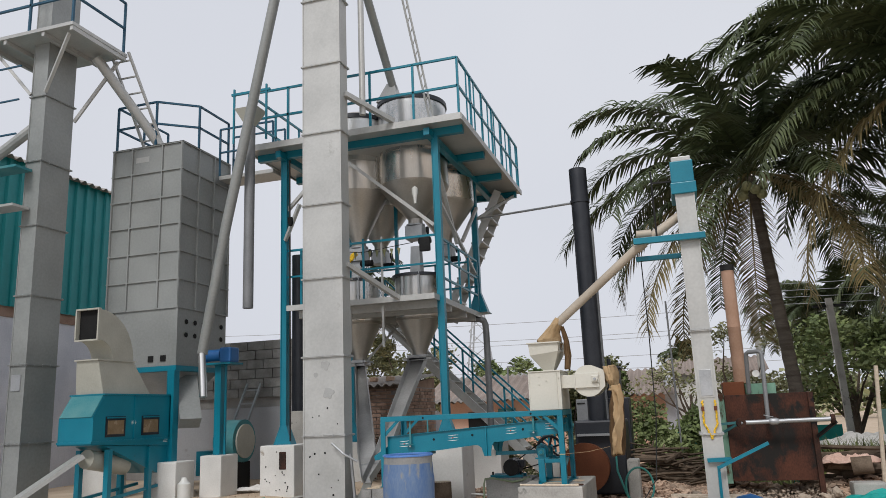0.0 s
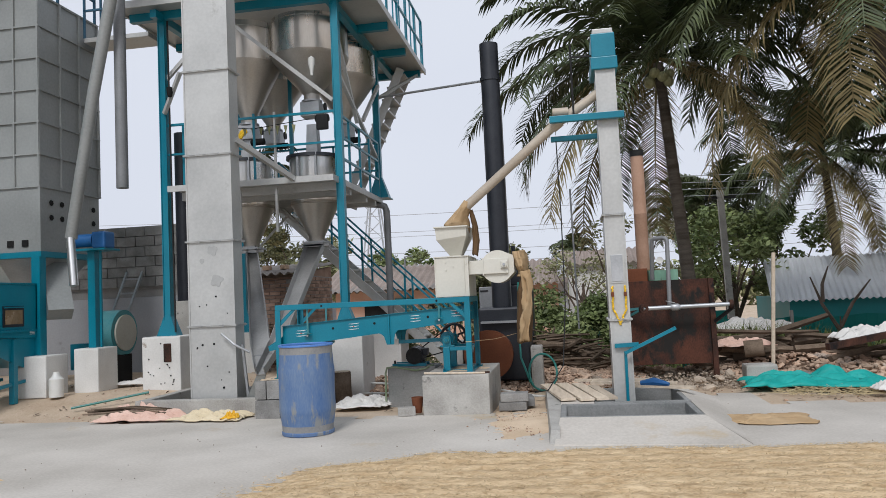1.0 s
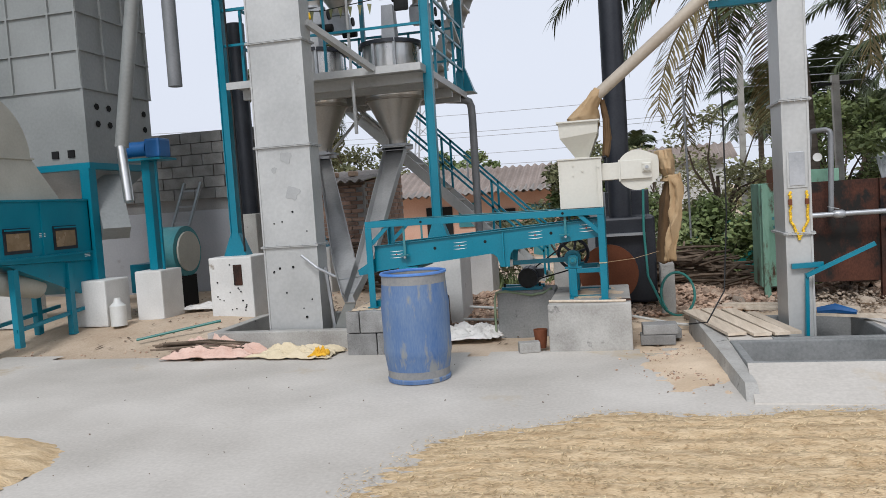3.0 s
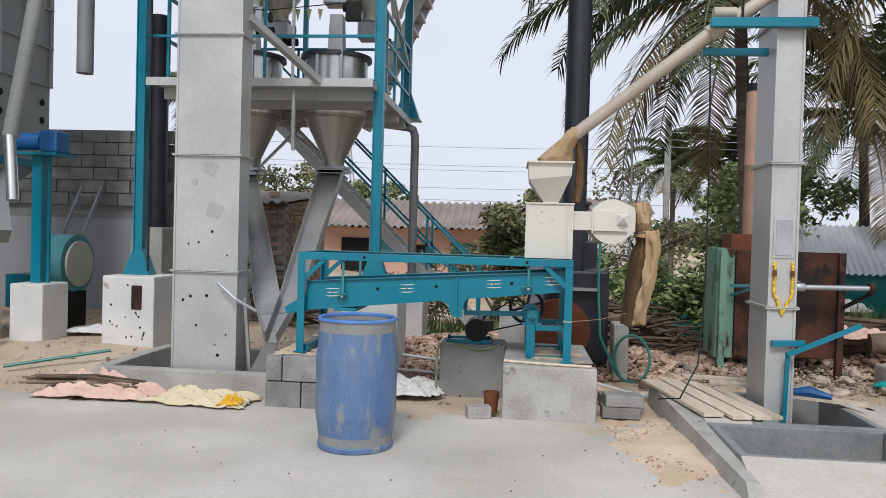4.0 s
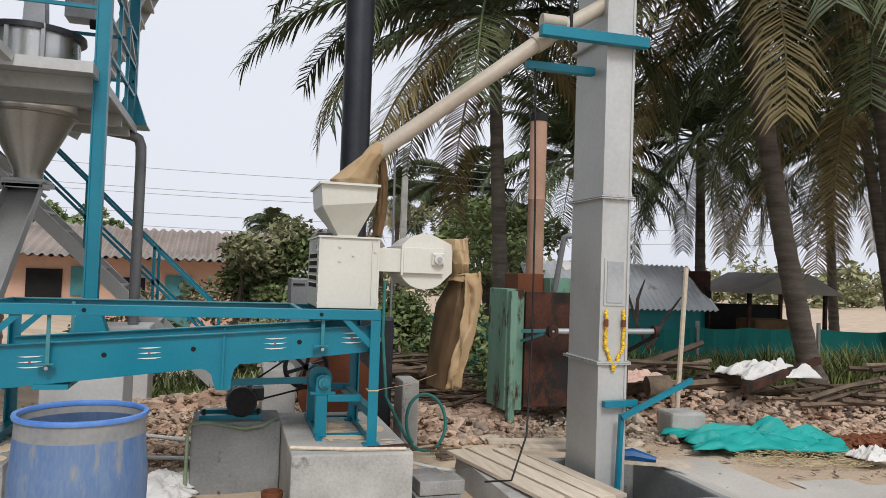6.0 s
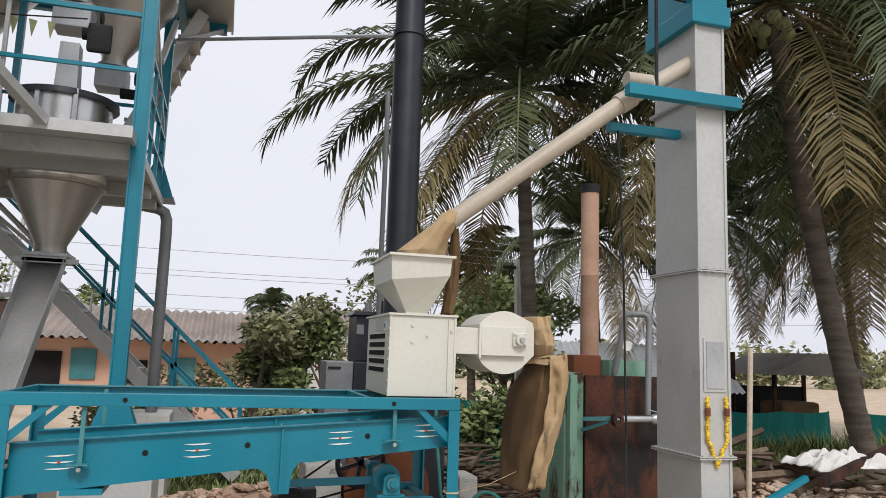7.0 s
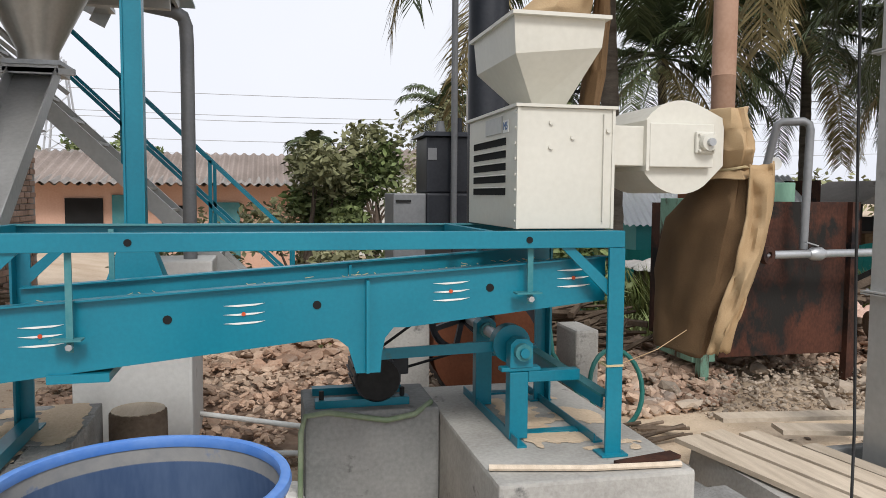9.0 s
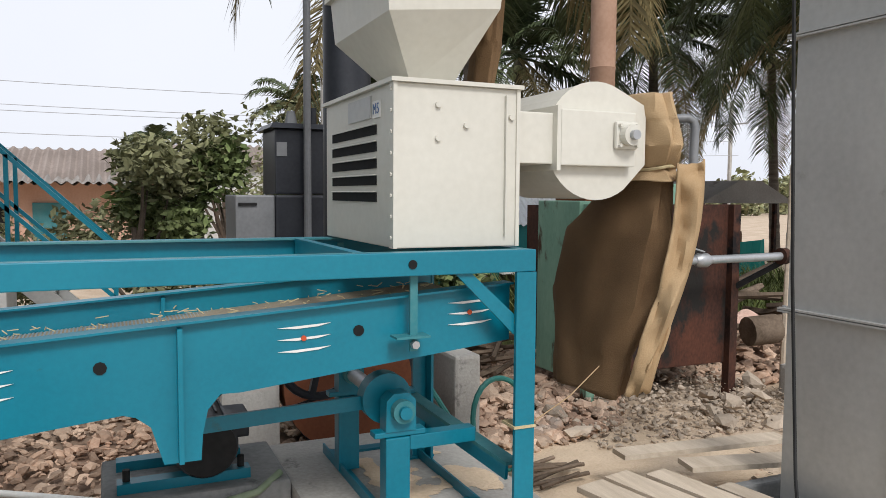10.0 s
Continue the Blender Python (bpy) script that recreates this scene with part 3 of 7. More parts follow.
def smudge(x, y, z, r):
    """An uneven rubbed patch, a millimetre proud of the paint."""
    bm = disc(B(), (x, y, z), r, (0, 1, 0), 0.004, 28)
    for v in bm.verts:
        dx, dz = v.co.x - x, v.co.z - z
        k = 0.95 + 0.5 * noise.noise(Vector((dx / r * 1.3, dz / r * 1.3, x * 9)))
        v.co.x, v.co.z = x + dx * k, z + dz * k
    return bm


for sx_, sz_, sr_ in ((-4.20, 1.69, 0.085), (-4.26, 2.08, 0.07), (-4.4, 1.95, 0.03)):
    part("stain", smudge(sx_, 9.778, sz_, sr_), SMUDGE, elA, "dull round smudge on the paint")
part("crank_lever", rod(B(), [(-4.12, 9.70, 1.0), (-3.93, 9.66, 0.86), (-3.75, 9.72, 0.75)], 0.016), GALV, elA, "steel clamp lever on the casing")
part("strut", bar(B(), (-3.93, 9.9, 0.85), (-3.86, 9.9, 0.1), 0.03), GALV, elA)

elB = elevator("bucket_elevator", -9.45, -9.15, 9.3, 9.92, 0.0, 9.6, [1.15, 2.35, 3.45, 4.6, 5.7, 6.85], DRYER_SHEET, "tall dull grey bucket elevator with a small head platform")
part("platform", box(B(), -10.25, -8.35, 8.95, 10.25, 7.82, 7.88), GREY_SHEET, elB, "grey steel head platform")
for x in (-10.2, -9.8, -9.0, -8.42):
    part("platform_beam", box(B(), x, x + 0.06, 8.97, 10.23, 7.74, 7.818), GREY_SHEET, elB)
railing(elB, [(-10.2, 9.0), (-8.4, 9.0), (-8.4, 10.2)], 7.88, 1.0, RAIL_BLUE, 0.018)
for p, q in [((-9.15, 9.28, 6.9), (-8.5, 9.05, 7.74)), ((-9.15, 9.94, 6.6), (-8.5, 10.2, 7.74)), ((-9.46, 9.28, 6.9), (-10.1, 9.05, 7.74))]:
    part("brace", bar(B(), p, q, 0.05), GREY_SHEET, elB)
for z in (4.9, 5.55):
    part("side_platform", box(B(), -10.6, -9.3, 8.95, 9.28, z - 0.04, z), TEAL_DUSTY if z > 5 else GREY_SHEET, elB)
for x in (-10.55, -9.95):
    part("cage_post", bar(B(), (x, 9.0, 4.9), (x, 9.0, 7.74), 0.03), RAIL_BLUE, elB)
for z in (6.1, 6.7, 7.3):
    part("cage_rail", bar(B(), (-10.55, 9.0, z), (-9.4, 9.0, z), 0.025), RAIL_BLUE, elB)
part("discharge_tube", rod(B(), [(-9.4, 9.6, 6.6), (-10.9, 9.5, 5.7)], 0.09), GREY_SHEET, elB)
part("inspection_hatch", box(B(), -9.40, -9.22, 9.285, 9.298, 1.95, 2.2), GALV, elB)

lad = thing("ladder", (-7.9, 10.6, 6.3), "grey steel access ladder between dryer top and head platform", "ladder")
for dx in (0, 0.36):
    part("stile", bar(B(), (-8.65 + dx, 10.2, 7.9), (-8.5 + dx * 1.1, 11.0, 6.35), 0.04), GREY_SHEET, lad)
for k in range(6):
    u = (k + 0.5) / 6
    c = Vector((-8.65, 10.2, 7.9)).lerp(Vector((-8.5, 11.0, 6.35)), u)
    part("rung", bar(B(), c, c + Vector((0.37, 0, 0)), 0.025), GREY_SHEET, lad)

el2 = elevator("bucket_elevator", 0.735, 0.945, 9.34, 9.85, -0.5, 4.3, [0.99, 2.18, 3.35], GREY_SHEET, "slim light-grey bucket elevator with a flower garland and a teal head")
part("head", box(B(), 0.70, 0.97, 9.31, 9.88, 4.0, 4.28, 0.01), TEAL, el2, "teal painted elevator head")
part("head_band", box(B(), 0.685, 0.985, 9.295, 9.895, 3.86, 4.0, 0.008), TEAL, el2)
part("head_cap", box(B(), 0.72, 0.95, 9.33, 9.86, 4.28, 4.34, 0.01), GREY_SHEET, el2)
part("inspection_hatch", box(B(), 0.775, 0.905, 9.325, 9.339, 1.42, 1.72, 0.003), GALV, el2, "dull metal inspection hatch")
part("hatch_frame", box(B(), 0.757, 0.923, 9.331, 9.3395, 1.40, 1.74), GREY_SHEET, el2)
part("motor_bracket", box(B(), 0.18, 1.02, 9.24, 9.31, 3.27, 3.345, 0.004), TEAL, el2, "teal steel channel bracket")
part("motor_bracket", box(B(), 0.18, 0.72, 9.5, 9.56, 3.1, 3.16, 0.004), TEAL, el2)
part("motor_body", rod(B(), [(0.22, 9.36, 3.41), (0.40, 9.36, 3.41)], 0.05, 14), TUBE_BEIGE, el2, smooth=True)
part("drive_rod", rod(B(), [(0.46, 9.38, 3.35), (0.46, 9.38, 4.2)], 0.012), CABLE, el2)
part("tie_bar", bar(B(), (0.46, 9.38, 4.05), (0.72, 9.4, 4.05), 0.02), CABLE, el2)
part("lever_clamp", bar(B(), (0.76, 9.30, 0.70), (1.02, 9.30, 0.71), 0.045), TEAL, el2)
part("lever_arm", bar(B(), (0.86, 9.22, 0.62), (1.42, 9.22, 0.88), 0.035), TEAL, el2, "teal steel lever arm")
part("lever_post", bar(B(), (0.87, 9.24, 0.64), (0.865, 9.28, -0.1), 0.03), TEAL, el2)
bm = B()
rng = random.Random(2)
for side in (-1, 1):
    for k in range(26):
        u = k / 25
        x = 0.842 + side * (0.07 - 0.0 * u) * (1 - max(0, u - 0.6) / 0.4)
        z = 1.36 - 0.42 * u
        bmesh.ops.create_icosphere(bm, subdivisions=1, radius=0.014, matrix=Matrix.Translation((x + rng.uniform(-0.006, 0.006), 9.322 + rng.uniform(-0.006, 0.004), z)))
gar = solo("flower_garland", bm, MARIGOLD, "yellow marigold garland hung on the elevator casing", "garland")
for side in (-1, 1):
    solo("garland_bead", rod(B(), [(0.842 + side * 0.07, 9.318, 1.30), (0.842 + side * 0.07, 9.318, 1.25)], 0.017, 8), RUST_RED, "dark red bead of the flower garland", "garland")

# feed tube from the slim elevator to the sieve hopper
tube = thing("feed_tube", (0.6, 9.4, 3.6), "beige steel feed tube sloping down to the hopper", "pipe")
part("tube", rod(B(), [(0.76, 9.45, 3.62), (0.24, 9.42, 3.28), (-0.87, 9.62, 2.42)], 0.056, 18), TUBE_BEIGE, tube, smooth=True)
part("collar", rod(B(), [(0.30, 9.425, 3.32), (0.20, 9.43, 3.25)], 0.068, 18), TUBE_BEIGE, tube, smooth=True)


# ---- steel tower ----
tower = thing("steel_tower", (-4.35, 12.7, 0), "teal-painted steel tower with two decks and silver hoppers", "tower")
COLS = [(-5.72, 11.28), (-2.935, 11.28), (-3.05, 14.08), (-5.75, 14.08)]
for x, y in COLS:
    z0 = 3.2 if (x, y) == COLS[2] else 0.85
    col = part("column", bar(B(), (x, y, z0 + 0.02), (x, y, 5.85), 0.105, 0.105), TEAL, tower)
    bm = B()
    for s in (-1, 1):
        bar(bm, (x + s * 0.05, y - 0.056, z0 + 0.3), (x + s * 0.05, y - 0.056, 5.85), 0.012, 0.025)
    part("flange_edge", bm, TEAL, col)
    part("base_plate", box(B(), x - 0.2, x + 0.2, y - 0.2, y + 0.2, z0 + 0.0, z0 + 0.02), TEAL, col)
    part("gusset", loft(B(), rect(x - 0.19, x + 0.19, y - 0.1, y + 0.1, z0 + 0.02), rect(x - 0.058, x + 0.058, y - 0.06, y + 0.06, z0 + 0.40)), TEAL, col)
# upper deck
part("upper_deck", box(B(), -6.3, -2.4, 10.94, 15.7, 5.98, 6.03), GREY_SHEET, tower, "grey steel deck plate")
part("deck_edge", box(B(), -6.32, -2.38, 10.91, 10.938, 5.95, 6.06), GREY_SHEET, tower)
part("deck_edge", box(B(), -2.398, -2.37, 10.94, 15.72, 5.95, 6.06), GREY_SHEET, tower)
part("deck_edge", box(B(), -6.33, -6.302, 10.94, 15.72, 5.95, 6.06), GREY_SHEET, tower)
for y in (11.28, 12.7, 14.08, 15.5):
    part("deck_beam", box(B(), -6.25, -2.45, y - 0.05, y + 0.05, 5.85, 5.978), TEAL, tower)
for x in (-5.72, -3.0):
    part("deck_beam", box(B(), x - 0.05, x + 0.05, 11.0, 15.6, 5.80, 5.92), TEAL, tower)
railing(tower, [(-6.28, 15.6), (-6.28, 10.97), (-2.42, 10.97), (-2.42, 15.66)], 6.05, 1.0, TEAL, 0.018, 1, 0.85)
for k in range(9):
    part("post", bar(B(), (-2.42, 11.5 + k * 0.5, 6.05), (-2.42, 11.5 + k * 0.5, 7.05), 0.022), TEAL, tower)
# lower deck
part("lower_deck", box(B(), -5.5, -2.98, 10.98, 13.85, 3.13, 3.16), GREY_SHEET, tower, "grey steel working deck")
part("deck_edge", box(B(), -5.52, -2.95, 10.95, 10.978, 3.09, 3.18), GREY_SHEET, tower)
part("deck_edge", box(B(), -2.978, -2.95, 10.98, 13.87, 3.09, 3.18), GREY_SHEET, tower)
for y in (11.35, 11.95, 12.9, 13.5):
    part("deck_beam", box(B(), -5.48, -2.985, y - 0.04, y + 0.04, 3.0, 3.128), GREY_SHEET, tower)
railing(tower, [(-3.0, 11.4), (-3.0, 13.84)], 3.19, 1.0, TEAL, 0.017, 2, 0.65)
railing(tower, [(-5.48, 11.4), (-5.48, 13.82), (-3.0, 13.82)], 3.19, 1.0, TEAL, 0.017, 1, 0.8)
part("front_rail", bar(B(), (-5.7, 11.28, 4.18), (-3.0, 11.28, 4.18), 0.035), TEAL, tower)
part("front_rail", bar(B(), (-5.7, 11.28, 3.72), (-3.0, 11.28, 3.72), 0.03), TEAL, tower)
for x in (-4.9, -4.28, -3.95):
    part("post", bar(B(), (x, 11.3, 3.16), (x, 11.3, 4.25), 0.03), TEAL if x < -4 else GREY_SHEET, tower)
part("inner_post", bar(B(), (-4.28, 12.9, 3.16), (-4.28, 12.9, 5.85), 0.06), TEAL, tower)
# pale bracing
for p, q in [((-4.75, 11.3, 5.82), (-3.02, 11.3, 4.35)), ((-4.75, 11.3, 5.82), (-5.7, 11.3, 4.9)), ((-2.98, 11.4, 5.5), (-3.02, 12.6, 4.3)),
             ((-2.98, 14.0, 5.3), (-3.0, 12.9, 4.4)), ((-3.0, 14.1, 5.1), (-2.5, 15.5, 5.9)), ((-3.0, 11.4, 4.9), (-3.02, 13.9, 3.9)), ((-5.68, 11.2, 4.35), (-5.3, 11.0, 4.9))]:
    part("brace", bar(B(), p, q, 0.055), GREY_SHEET, tower, "pale grey bracing angle")
# bracing under the working deck
for p, q in [((-4.75, 12.45, 2.3), (-4.25, 12.9, 3.0)), ((-3.75, 12.45, 2.35), (-4.5, 12.9, 3.02)), ((-3.75, 13.3, 2.25), (-4.7, 13.3, 3.02)),
             ((-4.42, 11.05, 3.05), (-4.42, 11.05, 2.35)), ((-3.85, 11.05, 3.05), (-3.85, 11.05, 2.4))]:
    part("brace", bar(B(), p, q, 0.035), GREY_SHEET, tower)
part("down_pipe", rod(B(), [(-3.25, 13.7, 3.08), (-3.0, 13.86, 3.07), (-2.93, 13.92, 3.04), (-2.905, 13.94, 2.96), (-2.9, 13.95, 2.8), (-2.9, 13.95, 0.1)], 0.062, 14), PIPE_GREY, tower, "grey steel down pipe", smooth=True)
part("slim_post", bar(B(), (-5.58, 11.2, 1.0), (-5.6, 11.2, 5.8), 0.02), CABLE, tower)

for i, (x, y) in enumerate([(-5.72, 11.28), (-2.97, 11.28), (-3.05, 14.08), (-5.75, 14.08)]):
    solo("foundation_block", box(B(), x - 0.25, x + 0.36, y - 0.36, y + 0.3, ground_z(x, y) - 0.1, 0.86 if i else 0.95, 0.02), WHITEWASH,
         "whitewashed concrete foundation block with bolt holes", "foundation", "tower foundations")
rng = random.Random(9)
for k in range(16):
    solo("bolt_stub", disc(B(), (rng.uniform(-5.92, -5.42), 10.917, rng.uniform(0.25, 0.9)), rng.uniform(0.006, 0.012), (0.2, 1, 0), 0.012, 6), DARK, "dark bolt stub in whitewashed concrete", "bolt", "bolt stubs")
solo("broken_patch", box(B(), -5.62, -5.5, 10.905, 10.93, 0.58, 0.85, 0.012), RUST, "broken brown patch in the foundation block", "patch")


def hopper_upper(x, y, r, top, mid, out, label):
    h = thing("storage_hopper", (x, y, out), label, "hopper", "upper hoppers")
    part("drum", lathe(B(), x, y, [(r - 0.01, top), (r, top), (r, mid), (r * 0.99, mid - 0.01)], 40), STAINLESS, h, "shiny stainless drum", True)
    part("rim_band", lathe(B(), x, y, [(r - 0.04, top + 0.03), (r + 0.02, top + 0.03), (r + 0.025, top - 0.05), (r - 0.01, top - 0.05)], 40), BLACK, h, "black rubber rim", True)
    part("seam_band", lathe(B(), x, y, [(r + 0.001, mid + 0.55), (r + 0.008, mid + 0.545), (r + 0.008, mid + 0.535), (r + 0.001, mid + 0.53)], 40), STAINLESS, h, "", True)
    part("cone", lathe(B(), x, y, [(r, mid), (r * 0.97, mid - 0.06), (0.13, out + 0.05), (0.13, out - 0.05)], 40), CONE, h, "dusty conical bottom", True)
    part("lid", lathe(B(), x, y, [(r - 0.02, top + 0.02), (r * 0.55, top + 0.16), (0.1, top + 0.24), (0.0001, top + 0.24)], 40), CONE, h, "", True)
    part("outlet_flange", disc(B(), (x, y, out - 0.06), 0.17, (0, 0, 1), 0.03), GALV, h)
    part("slide_gate", box(B(), x - 0.16, x + 0.16, y - 0.14, y + 0.14, out - 0.32, out - 0.08, 0.01), GALV, h, "grey slide gate box")
    part("gate_wheel", disc(B(), (x + 0.24, y - 0.05, out - 0.18), 0.07, (1, 0, 0), 0.02), CABLE, h)
    part("gate_motor", rod(B(), [(x + 0.12, y - 0.2, out - 0.4), (x + 0.34, y - 0.2, out - 0.4)], 0.055, 12), DARK, h, "", True)
    return h


hopper_upper(-3.72, 12.4, 0.63, 6.92, 5.38, 4.72, "silver stainless storage hopper with a conical bottom")
hopper_upper(-4.83, 12.4, 0.55, 6.75, 5.35, 4.42, "silver stainless storage hopper with a conical bottom")
hopper_upper(-3.55, 13.65, 0.6, 6.8, 5.35, 4.6, "silver stainless storage hopper behind the front pair")
hopper_upper(-4.9, 13.65, 0.6, 6.8, 5.35, 4.6, "silver stainless storage hopper behind the front pair")


def hopper_lower(x, y, r, top, mid, out):
    h = thing("weigh_hopper", (x, y, out), "small stainless hopper with black rubber rim through the working deck", "hopper", "lower hoppers")
    part("drum", lathe(B(), x, y, [(r - 0.01, top), (r, top), (r, mid), (r * 0.99, mid - 0.01)], 36), STAINLESS, h, "shiny stainless drum", True)
    part("rim_band", lathe(B(), x, y, [(r - 0.06, top + 0.02), (r + 0.05, top + 0.02), (r + 0.055, top - 0.03), (r - 0.01, top - 0.03)], 36), BLACK, h, "black rubber rim", True)
    part("lid", disc(B(), (x, y, top + 0.005), r - 0.04, (0, 0, 1), 0.02, 30), BLACK, h)
    part("cone", lathe(B(), x, y, [(r, mid), (r * 0.98, mid - 0.04), (0.13, out + 0.04), (0.13, out - 0.04)], 36), CONE, h, "dusty conical bottom", True)
    bm = B()
    lathe(bm, x, y, [(r * 0.99, mid - 0.03), (r + 0.012, mid - 0.035), (r + 0.012, mid - 0.05), (r * 0.95, mid - 0.055)], 36)
    part("seam_band", bm, CONE, h, "", True)
    for s in (-0.14, 0.16):
        part("strap", box(B(), x + s - 0.018, x + s + 0.018, y - r - 0.02, y - r * 0.92, mid + 0.35, top + 0.02), GALV, h)
    part("inlet_duct", loft(B(), rect(x - 0.1, x + 0.1, y - 0.1, y + 0.1, top), rect(x - 0.08, x + 0.08, y - 0.08, y + 0.08, top + 0.55)), GALV, h, "grey inlet duct")
    part("outlet_flange", box(B(), x - 0.18, x + 0.18, y - 0.18, y + 0.18, out - 0.07, out - 0.04), GALV, h)
    part("slide_rail", box(B(), x - 0.26, x + 0.26, y - 0.16, y - 0.12, out - 0.13, out - 0.09), CHUTE, h)
    return h


hopper_lower(-3.72, 12.4, 0.40, 3.72, 2.99, 2.38)
hopper_lower(-4.85, 12.4, 0.40, 3.72, 2.99, 2.34)
part("gauge_box", box(B(), -3.52, -3.32, 11.95, 12.02, 4.08, 4.34, 0.03), CABLE, tower, "dark meter box in a clear cover")
part("hanging_lamp", lathe(B(), -3.3, 11.2, [(0.001, 5.02), (0.05, 4.98), (0.05, 4.9), (0.03, 4.82), (0.02, 4.72)], 14), PVC, tower, "white bulb on a wire", True)
part("hanging_lamp", lathe(B(), -5.5, 11.05, [(0.001, 4.72), (0.045, 4.7), (0.045, 4.62), (0.03, 4.56), (0.001, 4.55)], 14), DARK, tower, "", True)
for k in range(9):
    x = -4.72 + 0.13 * k
    part("pennant", loft(B(), [(x, 11.31, 4.04), (x + 0.06, 11.31, 4.03), (x + 0.06, 11.315, 4.03), (x, 11.315, 4.04)],
                         [(x + 0.028, 11.31, 3.90), (x + 0.03, 11.31, 3.90), (x + 0.03, 11.315, 3.90), (x + 0.028, 11.315, 3.90)]), LEAF_DULL, tower, "dried leaf pennant")
part("pennant_string", rod(B(), [(-4.9, 11.31, 4.1), (-4.3, 11.31, 4.02), (-3.4, 11.31, 4.1)], 0.006, 6), CABLE, tower)
bm = B()
rng = random.Random(3)
for k in range(60):
    u = k / 59
    bmesh.ops.create_icosphere(bm, subdivisions=1, radius=0.03, matrix=Matrix.Translation((-4.95 + 0.25 * u + rng.uniform(-.02, .02), 11.95, 3.95 + 0.22 * u + rng.uniform(-0.03, 0.03))))
solo("flower_garland", bm, MARIGOLD, "orange marigold garland on the hopper outlet", "garland")


# chutes from the small hoppers, joined in a V above the elevator boot
def chute(name_label, rings, walls, depth=0.11):
    c = thing("grain_chute", rings[-1][0], name_label, "chute", "chutes")
    rings = [(Vector(p), Vector(q)) for p, q in rings]
    out = Vector((0, -0.62, 0.78))
    part("chute_bed", loft(B(), *[[p, q, q - out * 0.008, p - out * 0.008] for p, q in rings]), CHUTE, c)
    for k in walls:
        part("chute_side", loft(B(), *[[r[k] - Vector((0.004, 0, 0)), r[k] + Vector((0.004, 0, 0)), r[k] + Vector((0.004, 0, 0)) + out * depth, r[k] - Vector((0.004, 0, 0)) + out * depth] for r in rings]), CHUTE, c)
    p, q = rings[0]
    part("throat", box(B(), p.x - 0.02, q.x + 0.02, p.y - 0.16, p.y + 0.16, p.z - 0.01, p.z + 0.05), CHUTE, c)
    for u in (0.3, 0.75):
        p, q = rings[1][0].lerp(rings[2][0], u), rings[1][1].lerp(rings[2][1], u)
        part("joint_seam", bar(B(), p + out * 0.006, q + out * 0.006, 0.012, 0.012), GALV, c)
    return c


JOINT = (-3.68, 10.25, 0.79)
chute("dull steel grain chute from a hopper to the elevator boot", [((-4.92, 12.40, 2.27), (-4.75, 12.40, 2.27)), ((-3.95, 10.25, 0.76), JOINT), ((-3.62, 9.60, 0.48), (-3.60, 9.60, 0.48))], (0, 1))
chute("dull steel grain chute slanting to the elevator boot", [((-3.88, 12.40, 2.27), (-3.58, 12.40, 2.27)), (JOINT, (-3.46, 10.25, 0.84)), ((-3.60, 9.60, 0.48), (-3.50, 9.60, 0.48))], (0, 1))
spout = thing("boot_spout", (-3.7, 9.75, -0.2), "dull sheet steel spout running down into the elevator pit", "spout")
part("spout_bed", loft(B(), [(-3.62, 9.615, 0.478), (-3.50, 9.615, 0.478), (-3.50, 9.625, 0.47), (-3.62, 9.625, 0.47)],
                       [(-3.90, 9.76, 0.02), (-3.74, 9.76, 0.02), (-3.74, 9.77, 0.01), (-3.90, 9.77, 0.01)]), DRYER_SHEET, spout)

# stair behind the tower
stair = thing("steel_stair", (-2.3, 15.3, 0), "grey steel stair with teal handrails behind the tower", "stair")
A, C = Vector((-5.2, 14.6, 3.19)), Vector((-1.95, 14.6, 0.06))
for dy in (0, 0.7):
    o = Vector((0, dy, 0))
    part("stringer", bar(B(), A + o, C + o, 0.04, 0.16), GREY_SHEET, stair)
    for h in (0.5, 0.95):
        part("handrail", bar(B(), A + o + Vector((0, 0, h)), C + o + Vector((0, 0, h)), 0.035), TEAL, stair)
    for k in range(5):
        c = A.lerp(C, k / 4) + o
        part("post", bar(B(), c, c + Vector((0, 0, 0.95)), 0.035), TEAL, stair)
for k in range(14):
    c = A.lerp(C, (k + 0.5) / 14)
    part("tread", box(B(), c.x - 0.1, c.x + 0.1, c.y + 0.022, c.y + 0.678, c.z - 0.015, c.z + 0.015), GREY_SHEET, stair)
stair2 = thing("steel_stair", (-3.0, 15, 3.2), "grey steel upper stair to the top deck", "stair")
A, C = Vector((-2.75, 15.0, 5.9)), Vector((-3.9, 14.6, 3.2))
for dy in (0, 0.6):
    part("stringer", bar(B(), A + Vector((0, dy, 0)), C + Vector((0, dy, 0)), 0.04, 0.16), GREY_SHEET, stair2)
for k in range(11):
    c = A.lerp(C, (k + 0.5) / 11)
    part("tread", box(B(), c.x - 0.13, c.x + 0.13, c.y + 0.022, c.y + 0.578, c.z - 0.02, c.z + 0.02), GREY_SHEET, stair2)

